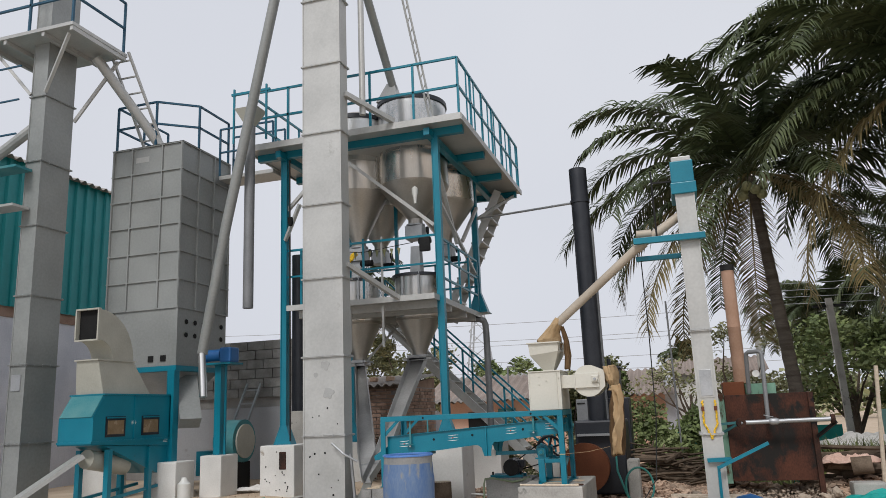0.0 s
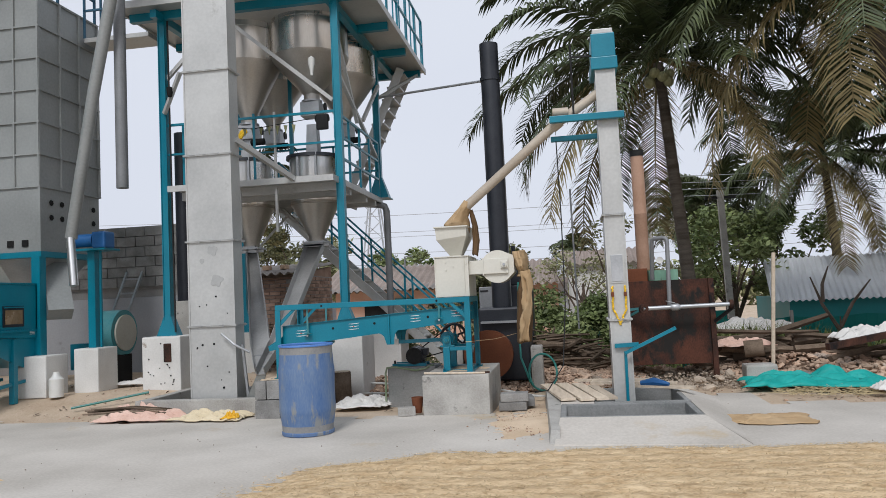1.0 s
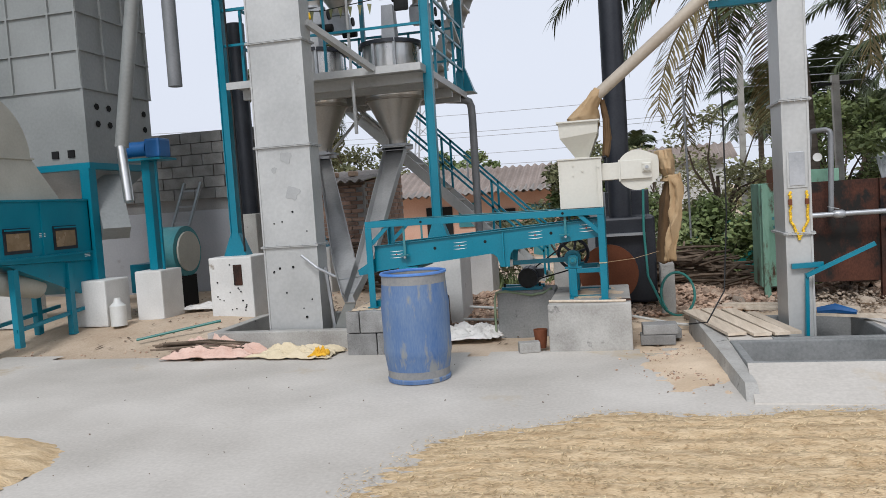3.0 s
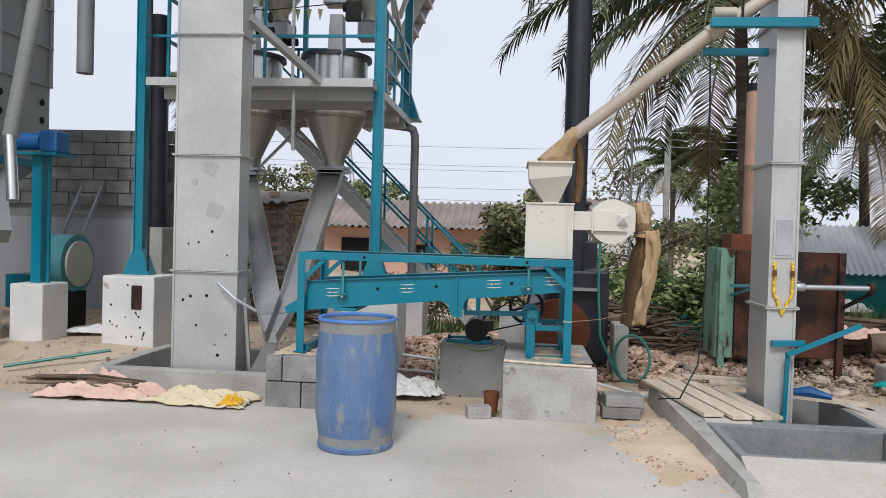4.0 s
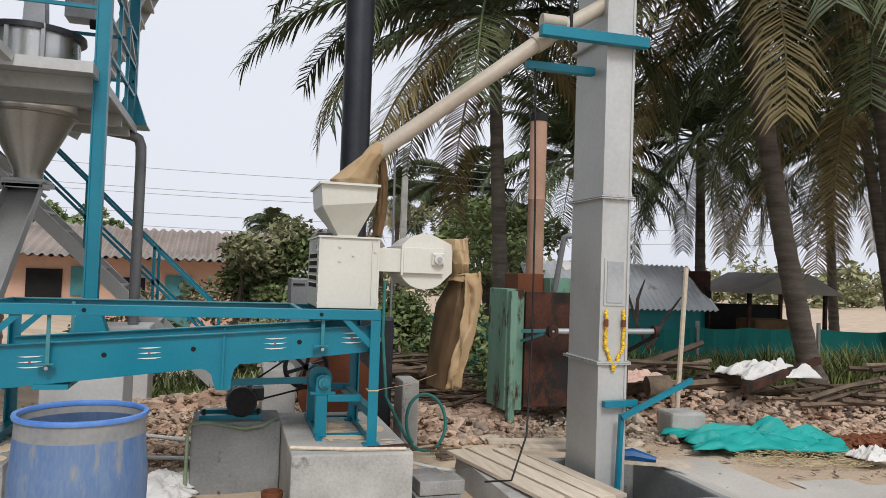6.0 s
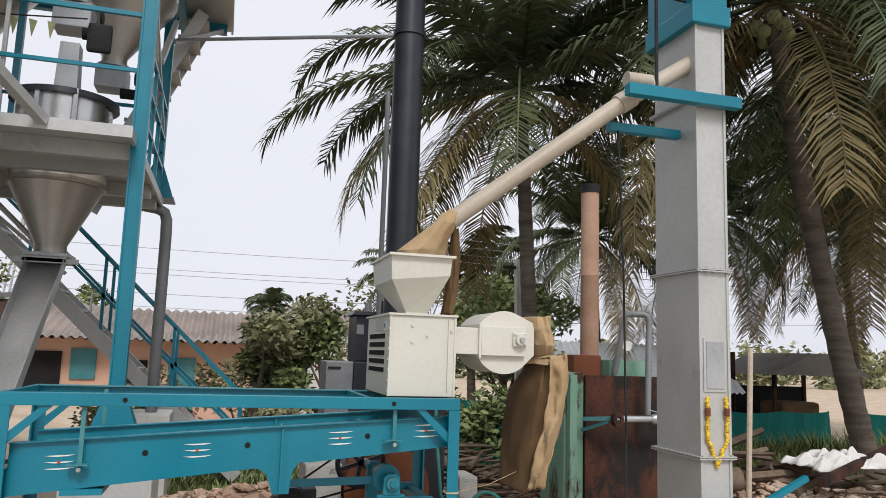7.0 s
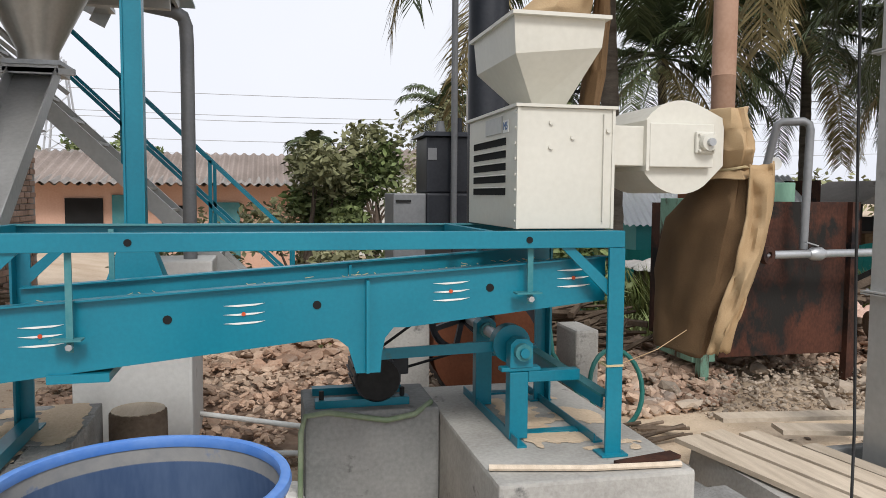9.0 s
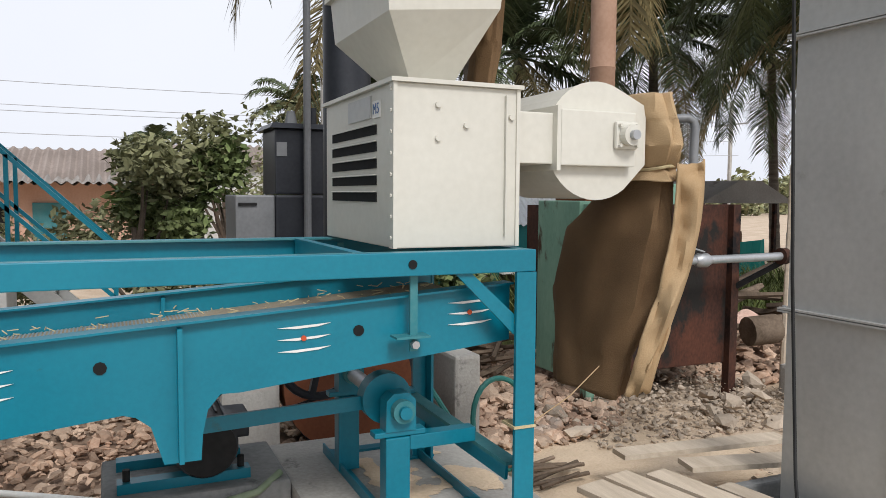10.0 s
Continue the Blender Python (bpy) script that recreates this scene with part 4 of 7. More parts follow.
# tubes above
t1 = thing("spout_tube", (-6.9, 10.6, 1.8), "long grey round spout tube sloping down beside the dryer", "pipe")
part("tube", rod(B(), [(-4.95, 9.9, 9.1), (-5.76, 10.2, 6.42), (-6.33, 10.4, 4.51), (-6.85, 10.58, 2.45)], 0.085, 18), DRYER_SHEET, t1, smooth=True)
part("spout_end", rod(B(), [(-6.84, 10.55, 2.45), (-6.72, 10.45, 1.75)], 0.062, 18), STAINLESS, t1, "shiny steel sleeve at the spout", True)
t2 = thing("spout_tube", (-3.9, 12.2, 7.0), "grey spout tube from the elevator head to a hopper", "pipe")
part("tube", rod(B(), [(-4.0, 9.95, 9.6), (-3.95, 12.1, 7.2)], 0.075, 16), DRYER_SHEET, t2, smooth=True)
part("inlet_hood", loft(B(), rect(-4.25, -3.85, 11.95, 12.35, 6.95), rect(-4.05, -3.9, 12.0, 12.15, 7.3)), GREY_SHEET, t2)
t3 = thing("mast", (-3.2, 11.3, 6.05), "slim lattice stay beside the top deck rail", "mast")
for dx in (0, 0.07):
    part("stay", bar(B(), (-2.98 + dx, 11.2, 6.05), (-3.35 + dx, 10.6, 8.9), 0.025), GREY_SHEET, t3)
for k in range(16):
    u = k / 15
    c = Vector((-2.98, 11.2, 6.05)).lerp(Vector((-3.35, 10.6, 8.9)), u)
    part("lacing", bar(B(), c, c + Vector((0.06, -0.02, 0.12)), 0.012), GREY_SHEET, t3)
part("vertical_pipe", rod(B(), [(-3.84, 10.35, 6.03), (-3.84, 10.35, 9.3)], 0.05, 12), GREY_SHEET, elA, smooth=True)
part("deck_arm", bar(B(), (-3.97, 9.95, 6.25), (-3.55, 10.95, 6.1), 0.08), GREY_SHEET, elA)
part("deck_arm", bar(B(), (-3.97, 9.95, 3.55), (-3.55, 10.95, 3.15), 0.07), GREY_SHEET, elA)
hang = thing("hanging_pipe", (-6, 10.56, 3.13), "grey vertical down pipe hanging below the tower walkway", "pipe")
part("pipe", rod(B(), [(-6.0, 10.56, 3.13), (-6.0, 10.56, 6.25)], 0.085, 18), PIPE_GREY, hang, smooth=True)
part("pipe_hopper", loft(B(), rect(-6.06, -5.94, 10.5, 10.62, 6.25), rect(-6.22, -5.8, 10.4, 10.75, 6.55)), CREAM_DULL, hang, "beige inlet funnel")
for x in (-6.35, -5.72):
    part("hanger", bar(B(), (x, 10.6, 6.0), (x, 10.6, 7.0), 0.03), TEAL, hang)
part("hanger_beam", bar(B(), (-6.4, 10.6, 6.9), (-5.65, 10.6, 6.9), 0.04), TEAL, hang)
solo("black_chimney", lathe(B(), -6.85, 13.9, [(0.12, 4.7), (0.15, 4.7), (0.15, 1.5), (0.12, 1.5)], 20), BLACK, "black steel flue pipe before the block wall", "chimney", smooth=True)
solo("flue_box", box(B(), -7.1, -6.6, 13.6, 14.2, 0.1, 1.5, 0.02), CONCRETE, "grey masonry box below the black flue", "flue")
walkway = thing("walkway", (-6.8, 11.3, 6.0), "grey channel walkway between dryer and tower with blue rails", "walkway")
part("channel", box(B(), -7.5, -6.33, 11.9, 12.4, 5.88, 5.96, 0.01), GREY_SHEET, walkway)
railing(walkway, [(-7.5, 11.92), (-6.35, 11.92)], 5.96, 0.95, RAIL_BLUE, 0.016)
railing(walkway, [(-7.5, 12.38), (-6.35, 12.38)], 5.96, 0.95, RAIL_BLUE, 0.016)

# ---- grain dryer ----
dry = thing("grain_dryer", (-8.3, 11.6, 0.2), "tall grey panelled grain dryer on teal legs", "dryer")
X0, X1, Y0, Y1 = -9.02, -7.55, 10.84, 12.3
rows = [3.31 + 0.5 * k for k in range(7)]
for a, b in zip(rows, rows[1:]):
    part("casing_panel", box(B(), X0, X1, Y0, Y1, a + 0.002, b - 0.002), DRYER_SHEET, dry)
part("lower_casing", box(B(), X0, X1, Y0, Y1, 2.32, 3.308), DRYER_SHEET, dry)
for z in rows:
    part("rib", box(B(), X0 - 0.03, X1 + 0.03, Y0 - 0.03, Y1 + 0.03, z - 0.012, z + 0.012), DRYER_SHEET, dry)
for u in (0, 0.28, 0.72, 1):
    x = X0 + (X1 - X0) * u
    part("stiffener", box(B(), x - 0.014, x + 0.014, Y0 - 0.035, Y0, 3.31, 6.31), DRYER_SHEET, dry)
for u in (0.33, 0.66, 1):
    y = Y0 + (Y1 - Y0) * u
    part("stiffener", box(B(), X1, X1 + 0.035, y - 0.014, y + 0.014, 3.31, 6.31), DRYER_SHEET, dry)
part("corner", box(B(), X1 - 0.02, X1 + 0.02, Y0 - 0.02, Y0 + 0.02, 2.3, 6.31), DRYER_SHEET, dry)
part("roof_cap", loft(B(), rect(X0 - 0.04, X1 + 0.04, Y0 - 0.04, Y1 + 0.04, 6.32), rect(X0 + 0.5, X1 - 0.5, Y0 + 0.4, Y1 - 0.4, 6.42)), DRYER_SHEET, dry)
for y in (0.25, 0.5, 0.75, 1.3):
    for z in (2.85, 3.08):
        part("port", disc(B(), (X1 + 0.005, Y0 + y, z), 0.045, (1, 0, 0), 0.02, 6), DARK, dry)
for x in (-8.05, -7.8):
    part("port", box(B(), x - 0.05, x + 0.05, Y0 - 0.02, Y0 + 0.001, 2.4, 2.5), DARK, dry, "black diamond sight port")
for x, z in ((-8.4, 6.08), (-7.0, 6.08)):
    if x < X1:
        part("name_plate", box(B(), x - 0.14, x + 0.14, Y0 - 0.004, Y0 - 0.001, z - 0.05, z + 0.05), GREY_SHEET, dry)
part("ring_beam", box(B(), X0 - 0.03, X1 + 0.03, Y0 - 0.03, Y1 + 0.03, 2.23, 2.318), TEAL, dry)
part("bottom_hopper", loft(B(), rect(X0 + 0.1, X1 - 0.1, Y0 + 0.1, Y1 - 0.1, 2.23), rect(-8.5, -8.1, 11.4, 11.7, 1.6)), CHUTE, dry, "dark steel bottom hopper")
part("side_spout", bar(B(), (-7.75, 11.4, 2.1), (-7.35, 11.0, 1.35), 0.35, 0.25), DRYER_SHEET, dry)
for x in (X0 + 0.05, X1 - 0.05):
    for y in (Y0 + 0.02, Y1 - 0.05):
        part("leg", bar(B(), (x, y, 0.75), (x, y, 2.24), 0.14), TEAL, dry)
railing(dry, [(X0 + 0.02, Y1), (X0 + 0.02, Y0 + 0.02), (X1 - 0.6, Y0 + 0.02), (X1 - 0.02, Y0 + 0.5), (X1 - 0.02, Y1)], 6.33, 0.85, RAIL_BLUE, 0.017)
part("inlet_tube", rod(B(), [(-8.75, 9.95, 7.75), (-8.15, 11.0, 6.35)], 0.09, 16), GREY_SHEET, dry, smooth=True)
for x, y, w in ((-7.55, 10.82, 0.27), (-6.9, 11.2, 0.2), (-8.9, 10.85, 0.25), (-7.4, 12.2, 0.22)):
    g = ground_z(x, y)
    solo("foundation_block", box(B(), x - w, x + w, y - 0.25, y + 0.25, g - 0.05, g + (0.56 if w > 0.21 else 0.62), 0.02), WHITEWASH, "whitewashed concrete foundation block under a steel leg", "foundation", "dryer foundations")
# drive stand
stand = thing("drive_stand", (-6.9, 11.2, 0.7), "teal drive stand with a blue electric motor", "motor")
part("stand_post", bar(B(), (-6.92, 11.2, 0.75), (-6.92, 11.2, 2.3), 0.12), TEAL, stand)
part("stand_post", bar(B(), (-6.80, 11.2, 0.75), (-6.80, 11.2, 2.3), 0.03), TEAL, stand)
part("motor_plate", box(B(), -7.15, -6.6, 11.0, 11.4, 2.3, 2.33), TEAL, stand)
part("motor_body", rod(B(), [(-7.12, 11.1, 2.46), (-6.82, 11.1, 2.46)], 0.1, 16), BLUE_MOTOR, stand, "blue finned electric motor", True)
part("gear_box", box(B(), -6.8, -6.58, 10.98, 11.25, 2.33, 2.58, 0.03), BLUE_MOTOR, stand)
part("fan_cover", disc(B(), (-7.14, 11.1, 2.46), 0.11, (1, 0, 0), 0.05), BLUE_MOTOR, stand)
fan = thing("blower", (-7.1, 11.8, 0.3), "teal round blower housing beside the dryer", "blower")
part("housing", rod(B(), [(-7.45, 12.2, 1.0), (-7.05, 12.2, 1.0)], 0.38, 28), TEAL_DUSTY, fan, smooth=True)
part("inlet_plate", disc(B(), (-7.03, 12.2, 1.0), 0.3, (1, 0, 0), 0.03), CREAM_DULL, fan)
part("outlet", box(B(), -7.9, -7.3, 11.98, 12.42, 0.42, 0.85, 0.01), TEAL, fan)
part("stand", box(B(), -7.45, -7.05, 12.0, 12.4, 0.1, 0.64), DARK, fan)
lad2 = thing("ladder", (-7.1, 12.4, 0.2), "old steel ladder leaning under the dryer", "ladder")
for dx in (0, 0.32):
    part("stile", bar(B(), (-8.2 + dx, 12.9, 0.2), (-8.05 + dx, 13.9, 2.1), 0.04), GALV, lad2)
for k in range(7):
    c = Vector((-8.2, 12.9, 0.2)).lerp(Vector((-8.05, 13.9, 2.1)), (k + 0.5) / 7)
    part("rung", bar(B(), c, c + Vector((0.32, 0, 0)), 0.03), GALV, lad2)

# ---- grain cleaner in front of the dryer: built along x, then turned to run along y ----
hot = thing("cleaner_machine", (-8.53, 10.3, 0.2), "teal grain cleaner with a cream exhaust elbow", "machine")
fx0, fx1, fy0, fy1 = -9.4, -7.64, 9.95, 10.55
part("body", prism(B(), [(fx0, 1.1), (fx1, 1.02), (fx1, 1.81), (fx0 + 0.22, 1.81), (fx0, 1.49)], fy0, fy1), TEAL, hot)
part("sloped_panel", prism(B(), [(fx0 - 0.004, 1.495), (fx0 + 0.216, 1.815), (fx0 + 0.21, 1.82), (fx0 - 0.01, 1.50)], fy0 + 0.01, fy1 - 0.01), TEAL_DUSTY, hot, "dusty sloping front panel")
part("top_flange", box(B(), fx0 + 0.2, fx1, fy0 - 0.02, fy1 + 0.02, 1.811, 1.835), TEAL, hot)
part("lower_band", box(B(), fx0 - 0.015, fx1, fy0 - 0.025, fy0 - 0.001, 1.12, 1.15), TEAL, hot)
part("lower_band", box(B(), fx0 - 0.025, fx0 - 0.001, fy0 - 0.025, fy1, 1.12, 1.15), TEAL, hot)
for u in (0.0, 0.5, 1.0):
    part("side_rib", box(B(), fx0 + 1.74 * u, fx0 + 1.74 * u + 0.02, fy0 - 0.018, fy0 - 0.001, 1.151, 1.48 if u == 0 else 1.81), TEAL, hot)
for x in (-8.92, -8.13):
    w = part("sight_window", box(B(), x - 0.17, x + 0.17, fy0 - 0.016, fy0 - 0.010, 1.24, 1.44), SCREEN_GLASS, hot, "dusty inspection window")
    part("window_frame", box(B(), x - 0.21, x + 0.21, fy0 - 0.009, fy0 - 0.0005, 1.2, 1.5), BLACK, w)
    part("window_latch", box(B(), x - 0.2, x + 0.2, fy0 - 0.03, fy0 - 0.017, 1.47, 1.49), TEAL, w)
for x, z in ((-8.52, 1.4), (-7.75, 1.1)):
    for dz in (-0.02, 0.0, 0.02):
        part("white_stripe", box(B(), x - 0.05, x + 0.05, fy0 - 0.005, fy0 - 0.002, z + dz - 0.004, z + dz + 0.004), WHITE_MARK, hot)
part("belly", prism(B(), [(-9.1, 1.08), (-7.64, 1.019), (-7.64, 0.62), (-7.9, 0.6)], fy0 + 0.03, fy1 - 0.03), TEAL, hot)
part("under_pan", rod(B(), [(-9.2, 10.2, 0.9), (-8.4, 10.2, 0.75)], 0.14, 14), CREAM_DULL, hot, smooth=True)
for x, y in ((-9.0, 9.98), (-8.1, 9.98), (-9.0, 10.5), (-8.1, 10.5)):
    part("leg", bar(B(), (x, y, 0.1), (x, y, 1.02), 0.08), TEAL, hot)
for y in (9.98, 10.5):
    part("cross_rail", bar(B(), (-9.05, y, 0.3), (-7.7, y, 0.42), 0.045), TEAL, hot)
part("discharge_chute", bar(B(), (-9.3, 10.2, 0.95), (-10.15, 10.75, 0.28), 0.3, 0.06), GREY_SHEET, hot, "pale steel discharge chute")
part("hood", loft(B(), rect(-9.15, -8.1, 10.0, 10.5, 1.836), rect(-9.22, -8.45, 10.06, 10.46, 2.33)), CREAM_DULL, hot, "cream sheet-metal hood")
part("hood_flange", box(B(), -9.25, -8.42, 10.04, 10.48, 2.33, 2.35), CREAM_DULL, hot)
rings = []
for k in range(11):
    a = radians(90 * k / 10)
    r0, r1 = 0.3, 0.76
    cx, cz = -9.22, 2.34
    rings.append([(cx + r0 * math.cos(a), 10.06, cz + r0 * math.sin(a)), (cx + r1 * math.cos(a), 10.06, cz + r1 * math.sin(a)),
                  (cx + r1 * math.cos(a), 10.46, cz + r1 * math.sin(a)), (cx + r0 * math.cos(a), 10.46, cz + r0 * math.sin(a))])
el = part("elbow", loft(B(), *rings, caps=False), CREAM_DULL, hot, "cream exhaust elbow with a square mouth")
# black plate across the duct, painting the shade inside the elbow
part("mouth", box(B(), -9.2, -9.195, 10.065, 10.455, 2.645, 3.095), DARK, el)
bm = B()
for z in (2.635, 3.105):
    box(bm, -9.28, -9.222, 10.045, 10.475, z - 0.012, z + 0.012)
for y in (10.055, 10.465):
    box(bm, -9.28, -9.222, y - 0.012, y + 0.012, 2.648, 3.092)
part("mouth_frame", bm, CREAM_DULL, el)
hot.location = (-7.95, 9.92, 0.2)
hot.rotation_euler = (0, 0, radians(90))

solo("jerrycan", rod(B(), [(-7.1, 10.55, ground_z(-7.1, 10.55)), (-7.1, 10.55, 0.42), (-7.1, 10.55, 0.47), (-7.1, 10.55, 0.52)], [0.1, 0.1, 0.05, 0.04], 14), PVC, "cream plastic can with a yellow cap", "can", smooth=True)
for x, y, s in ((-6.6, 12.6, 0.2), (-6.3, 12.9, 0.16), (-6.0, 12.8, 0.13)):
    bm = B()
    g = ground_z(x, y)
    box(bm, x - s, x + s, y - s, y + s, g, g + s * 1.3, 0.03)
    solo("motor_crate", bm, DARK, "black scrap machine box on the soil", "box")
drape("white_sack", (-6.35, 11.6, 0.2), 0.9, 0.35, CLOTH_WHITE, "flat white plastic sack on the soil", "sack", 0.06, 4)
solo("bamboo_pole", rod(B(), [(-6.4, 9.9, 0.08), (-5.5, 10.3, 0.22)], 0.016, 8), HOSE, "green pole lying on the soil", "pole")

# ---- sieve with its machine ----
FX0, FX1, FY0, FY1, FZ = -3.25, -0.86, 9.35, 10.17, 1.33
sieve = thing("vibrating_sieve", (-2.05, 9.76, 0.45), "teal steel frame with a hanging vibrating sieve tray", "sieve")
for y in (FY0, FY1):
    part("top_rail", box(B(), FX0, FX1, y - 0.028 if y > 10 else y, y if y > 10 else y + 0.028, FZ - 0.065, FZ, 0.003), TEAL, sieve)
    part("top_flange", box(B(), FX0, FX1, y - 0.06 if y > 10 else y + 0.028, y - 0.028 if y > 10 else y + 0.06, FZ - 0.007, FZ - 0.001), TEAL_DUSTY, sieve)
for x in (FX0, FX1 - 0.03, -1.4):
    part("end_rail", box(B(), x, x + 0.03, FY0 + 0.061, FY1 - 0.061, FZ - 0.065, FZ - 0.001), TEAL, sieve)
for x in (FX0, FX1):
    for y in (FY0, FY1):
        s = 1 if x == FX0 else -1
        o = 1 if y == FY0 else -1
        leg = part("leg", box(B(), min(x, x + s * 0.065), max(x, x + s * 0.065), min(y - o * 0.003, y + o * 0.01), max(y - o * 0.003, y + o * 0.01), 0.45, FZ - 0.066), TEAL, sieve)
        part("leg_flange", box(B(), min(x, x + s * 0.01), max(x, x + s * 0.01), min(y + o * 0.011, y + o * 0.065), max(y + o * 0.011, y + o * 0.065), 0.45, FZ - 0.066), TEAL, leg)
        z1 = FZ - 0.06
        bm = prism(B(), [(x + s * 0.065, z1 - 0.19), (x + s * 0.065, z1 - 0.13), (x + s * 0.21, z1), (x + s * 0.26, z1)], y + o * 0.012, y + o * 0.02)
        part("corner_brace", bm, TEAL, leg)
        part("foot_plate", box(B(), x - 0.02 if s > 0 else x - 0.09, x + 0.09 if s > 0 else x + 0.02, y - 0.03, y + 0.06, 0.448, 0.456), TEAL, leg)
part("base_channel", box(B(), -3.22, -3.16, 9.42, 10.12, 0.455, 0.51), TEAL, sieve)


def tray_z(x):
    return 0.882 + (x + 3.2) * 0.0755


# tray: two side plates with a flange, a wire sieve and grain
for y, lab in ((9.44, "front"), (10.05, "back")):
    xa, xb = -3.19, -0.90
    def low(x):
        return 0.81 + 0.1047 * (x + 3.2)
    pl = part("tray_side", prism(B(), [(xa, low(xa)), (-1.985, low(-1.985)), (-1.955, low(-1.955) - 0.012), (-1.92, 0.90), (-1.89, 0.80), (-1.80, 0.80), (-1.795, 0.87), (-1.782, 0.93),
                                       (-1.75, 0.968), (-1.70, low(-1.70)), (xb, low(xb)), (xb, tray_z(xb) + 0.165), (xa, tray_z(xa) + 0.185)], y - 0.004, y + 0.004), TEAL, sieve)
    bm = B()
    loft(bm, *[[(x, y - 0.03, tray_z(x) + h), (x, y + 0.03, tray_z(x) + h), (x, y + 0.03, tray_z(x) + h + 0.006), (x, y - 0.03, tray_z(x) + h + 0.006)] for x, h in ((xa, 0.186), (xb, 0.166))])
    part("side_flange", bm, TEAL, pl)
    part("stiffener", box(B(), -1.856, -1.844, y - 0.036, y - 0.005, 0.805, tray_z(-1.85) + 0.165), TEAL, pl)
    if y < 10:
        for x in (-2.55, -2.033, -1.377):
            part("hole", disc(B(), (x, y - 0.005, tray_z(x) + 0.09), 0.016, (0, 1, 0), 0.004, 9), DARK, pl)
        for x in (-2.957, -2.292, -1.532, -1.036):
            z = tray_z(x) + 0.078 + 0.01 * (x + 2.9)
            for k, dz in enumerate((-0.032, 0.0, 0.032)):
                bm = prism(B(), [(x - 0.07, z + dz - 0.002), (x - 0.02, z + dz - 0.006), (x + 0.04, z + dz - 0.002), (x + 0.075, z + dz + 0.006), (x + 0.04, z + dz + 0.004), (x - 0.02, z + dz + 0.001)], y - 0.007, y - 0.0045)
                part("white_stripe", bm, WHITE_MARK, pl)
            part("red_dot", disc(B(), (x, y - 0.008, z), 0.0075, (0, 1, 0), 0.004, 10), RED_MARK, pl)
bm = B()
loft(bm, *[[(x, 9.449, tray_z(x) + h), (x, 10.041, tray_z(x) + h), (x, 10.041, tray_z(x) + h + 0.006), (x, 9.449, tray_z(x) + h + 0.006)] for x, h in ((-3.19, 0.09), (-0.92, 0.1))])
part("wire_sieve", bm, MESH_SIEVE, sieve, "dusty wire mesh with straw on it")
bm = B()
for k in range(190):
    x = -3.1 + 2.1 * k / 189
    bar(bm, (x, 9.45, tray_z(x) + 0.098), (x, 10.04, tray_z(x) + 0.10), 0.005)
part("wire_weave", bm, GALV, sieve)
part("tray_lip", prism(B(), [(-3.375, 0.775), (-3.192, 0.80), (-3.192, 0.95), (-3.39, 0.83)], 9.445, 10.04), TEAL, sieve)
part("cross_tube", bar(B(), (-2.84, 9.42, 0.829), (-2.84, 10.08, 0.829), 0.2, 0.03), TEAL, sieve)
for x in (-2.853, -1.233):
    for y in (9.385, 10.105):
        h = part("hanger", bar(B(), (x, y, FZ - 0.02), (x, y, tray_z(x) + 0.02), 0.022, 0.007), TEAL_DUSTY, sieve)
        part("hanger_seat", box(B(), x - 0.06, x + 0.04, y - 0.03, y + 0.025, tray_z(x) + 0.06, tray_z(x) + 0.066), TEAL_DUSTY, h)
        part("bolt", disc(B(), (x, y - 0.012, tray_z(x) + 0.04), 0.012, (0, 1, 0), 0.02, 6), GALV, h)
for x in (-2.66, -1.25):
    part("rail_hole", disc(B(), (x, 9.349, FZ - 0.033), 0.013, (0, 1, 0), 0.004, 10), DARK, sieve)
rng = random.Random(11)
bm = B()
for k in range(900):
    x = rng.uniform(-3.1, -1.0)
    y = rng.choice([rng.uniform(9.452, 9.52), rng.uniform(9.452, 9.52), rng.uniform(9.46, 10.03)])
    a = rng.uniform(0, 6.28)
    l = rng.uniform(0.01, 0.05)
    z = tray_z(x) + 0.112 + rng.uniform(0, 0.015)
    bar(bm, (x, y, z), (x + l * math.cos(a), y + l * math.sin(a) * 0.3, z + rng.uniform(-0.004, 0.012)), 0.0025)
tagged(part("straw_layer", bm, STRAW, sieve), kind="stuff")

# aspirator on the frame
asp = thing("aspirator", (-1.08, 9.8, FZ), "cream-painted aspirator with hopper, louvres and round fan casing", "machine")
bx0, bx1, by0, by1, bz0, bz1 = -1.266, -0.872, 9.45, 10.17, FZ + 0.004, 1.803
part("body", box(B(), bx0, bx1, by0, by1, bz0, bz1, 0.004), CREAM, asp)
part("lid", box(B(), bx0 - 0.014, bx1 + 0.014, by0 - 0.014, by1 + 0.014, bz1, bz1 + 0.012), CREAM, asp)
for x in (bx0, bx1):
    part("corner_angle", box(B(), x - 0.006, x + 0.006, by0 - 0.006, by0 + 0.03, bz0, bz1), CREAM, asp)
part("side_flange", box(B(), bx1 - 0.045, bx1 - 0.04, by0 - 0.012, by0 - 0.001, bz0 + 0.03, bz1 - 0.02), CREAM, asp)
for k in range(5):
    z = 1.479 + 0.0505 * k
    # flat black strips on the solid side paint the shade within the slots
    part("louvre", box(B(), bx0 - 0.0035, bx0 + 0.002, by0 + 0.154, by1 - 0.09, z - 0.0145, z + 0.0145), DARK, asp, "louvre slot, its inner shade painted black")
    part("louvre_hood", prism(B(), [(bx0 - 0.010, z + 0.0145), (bx0 - 0.0037, z + 0.017), (bx0 - 0.0037, z + 0.019), (bx0 - 0.010, z + 0.0165)], by0 + 0.15, by1 - 0.086), CREAM, asp)
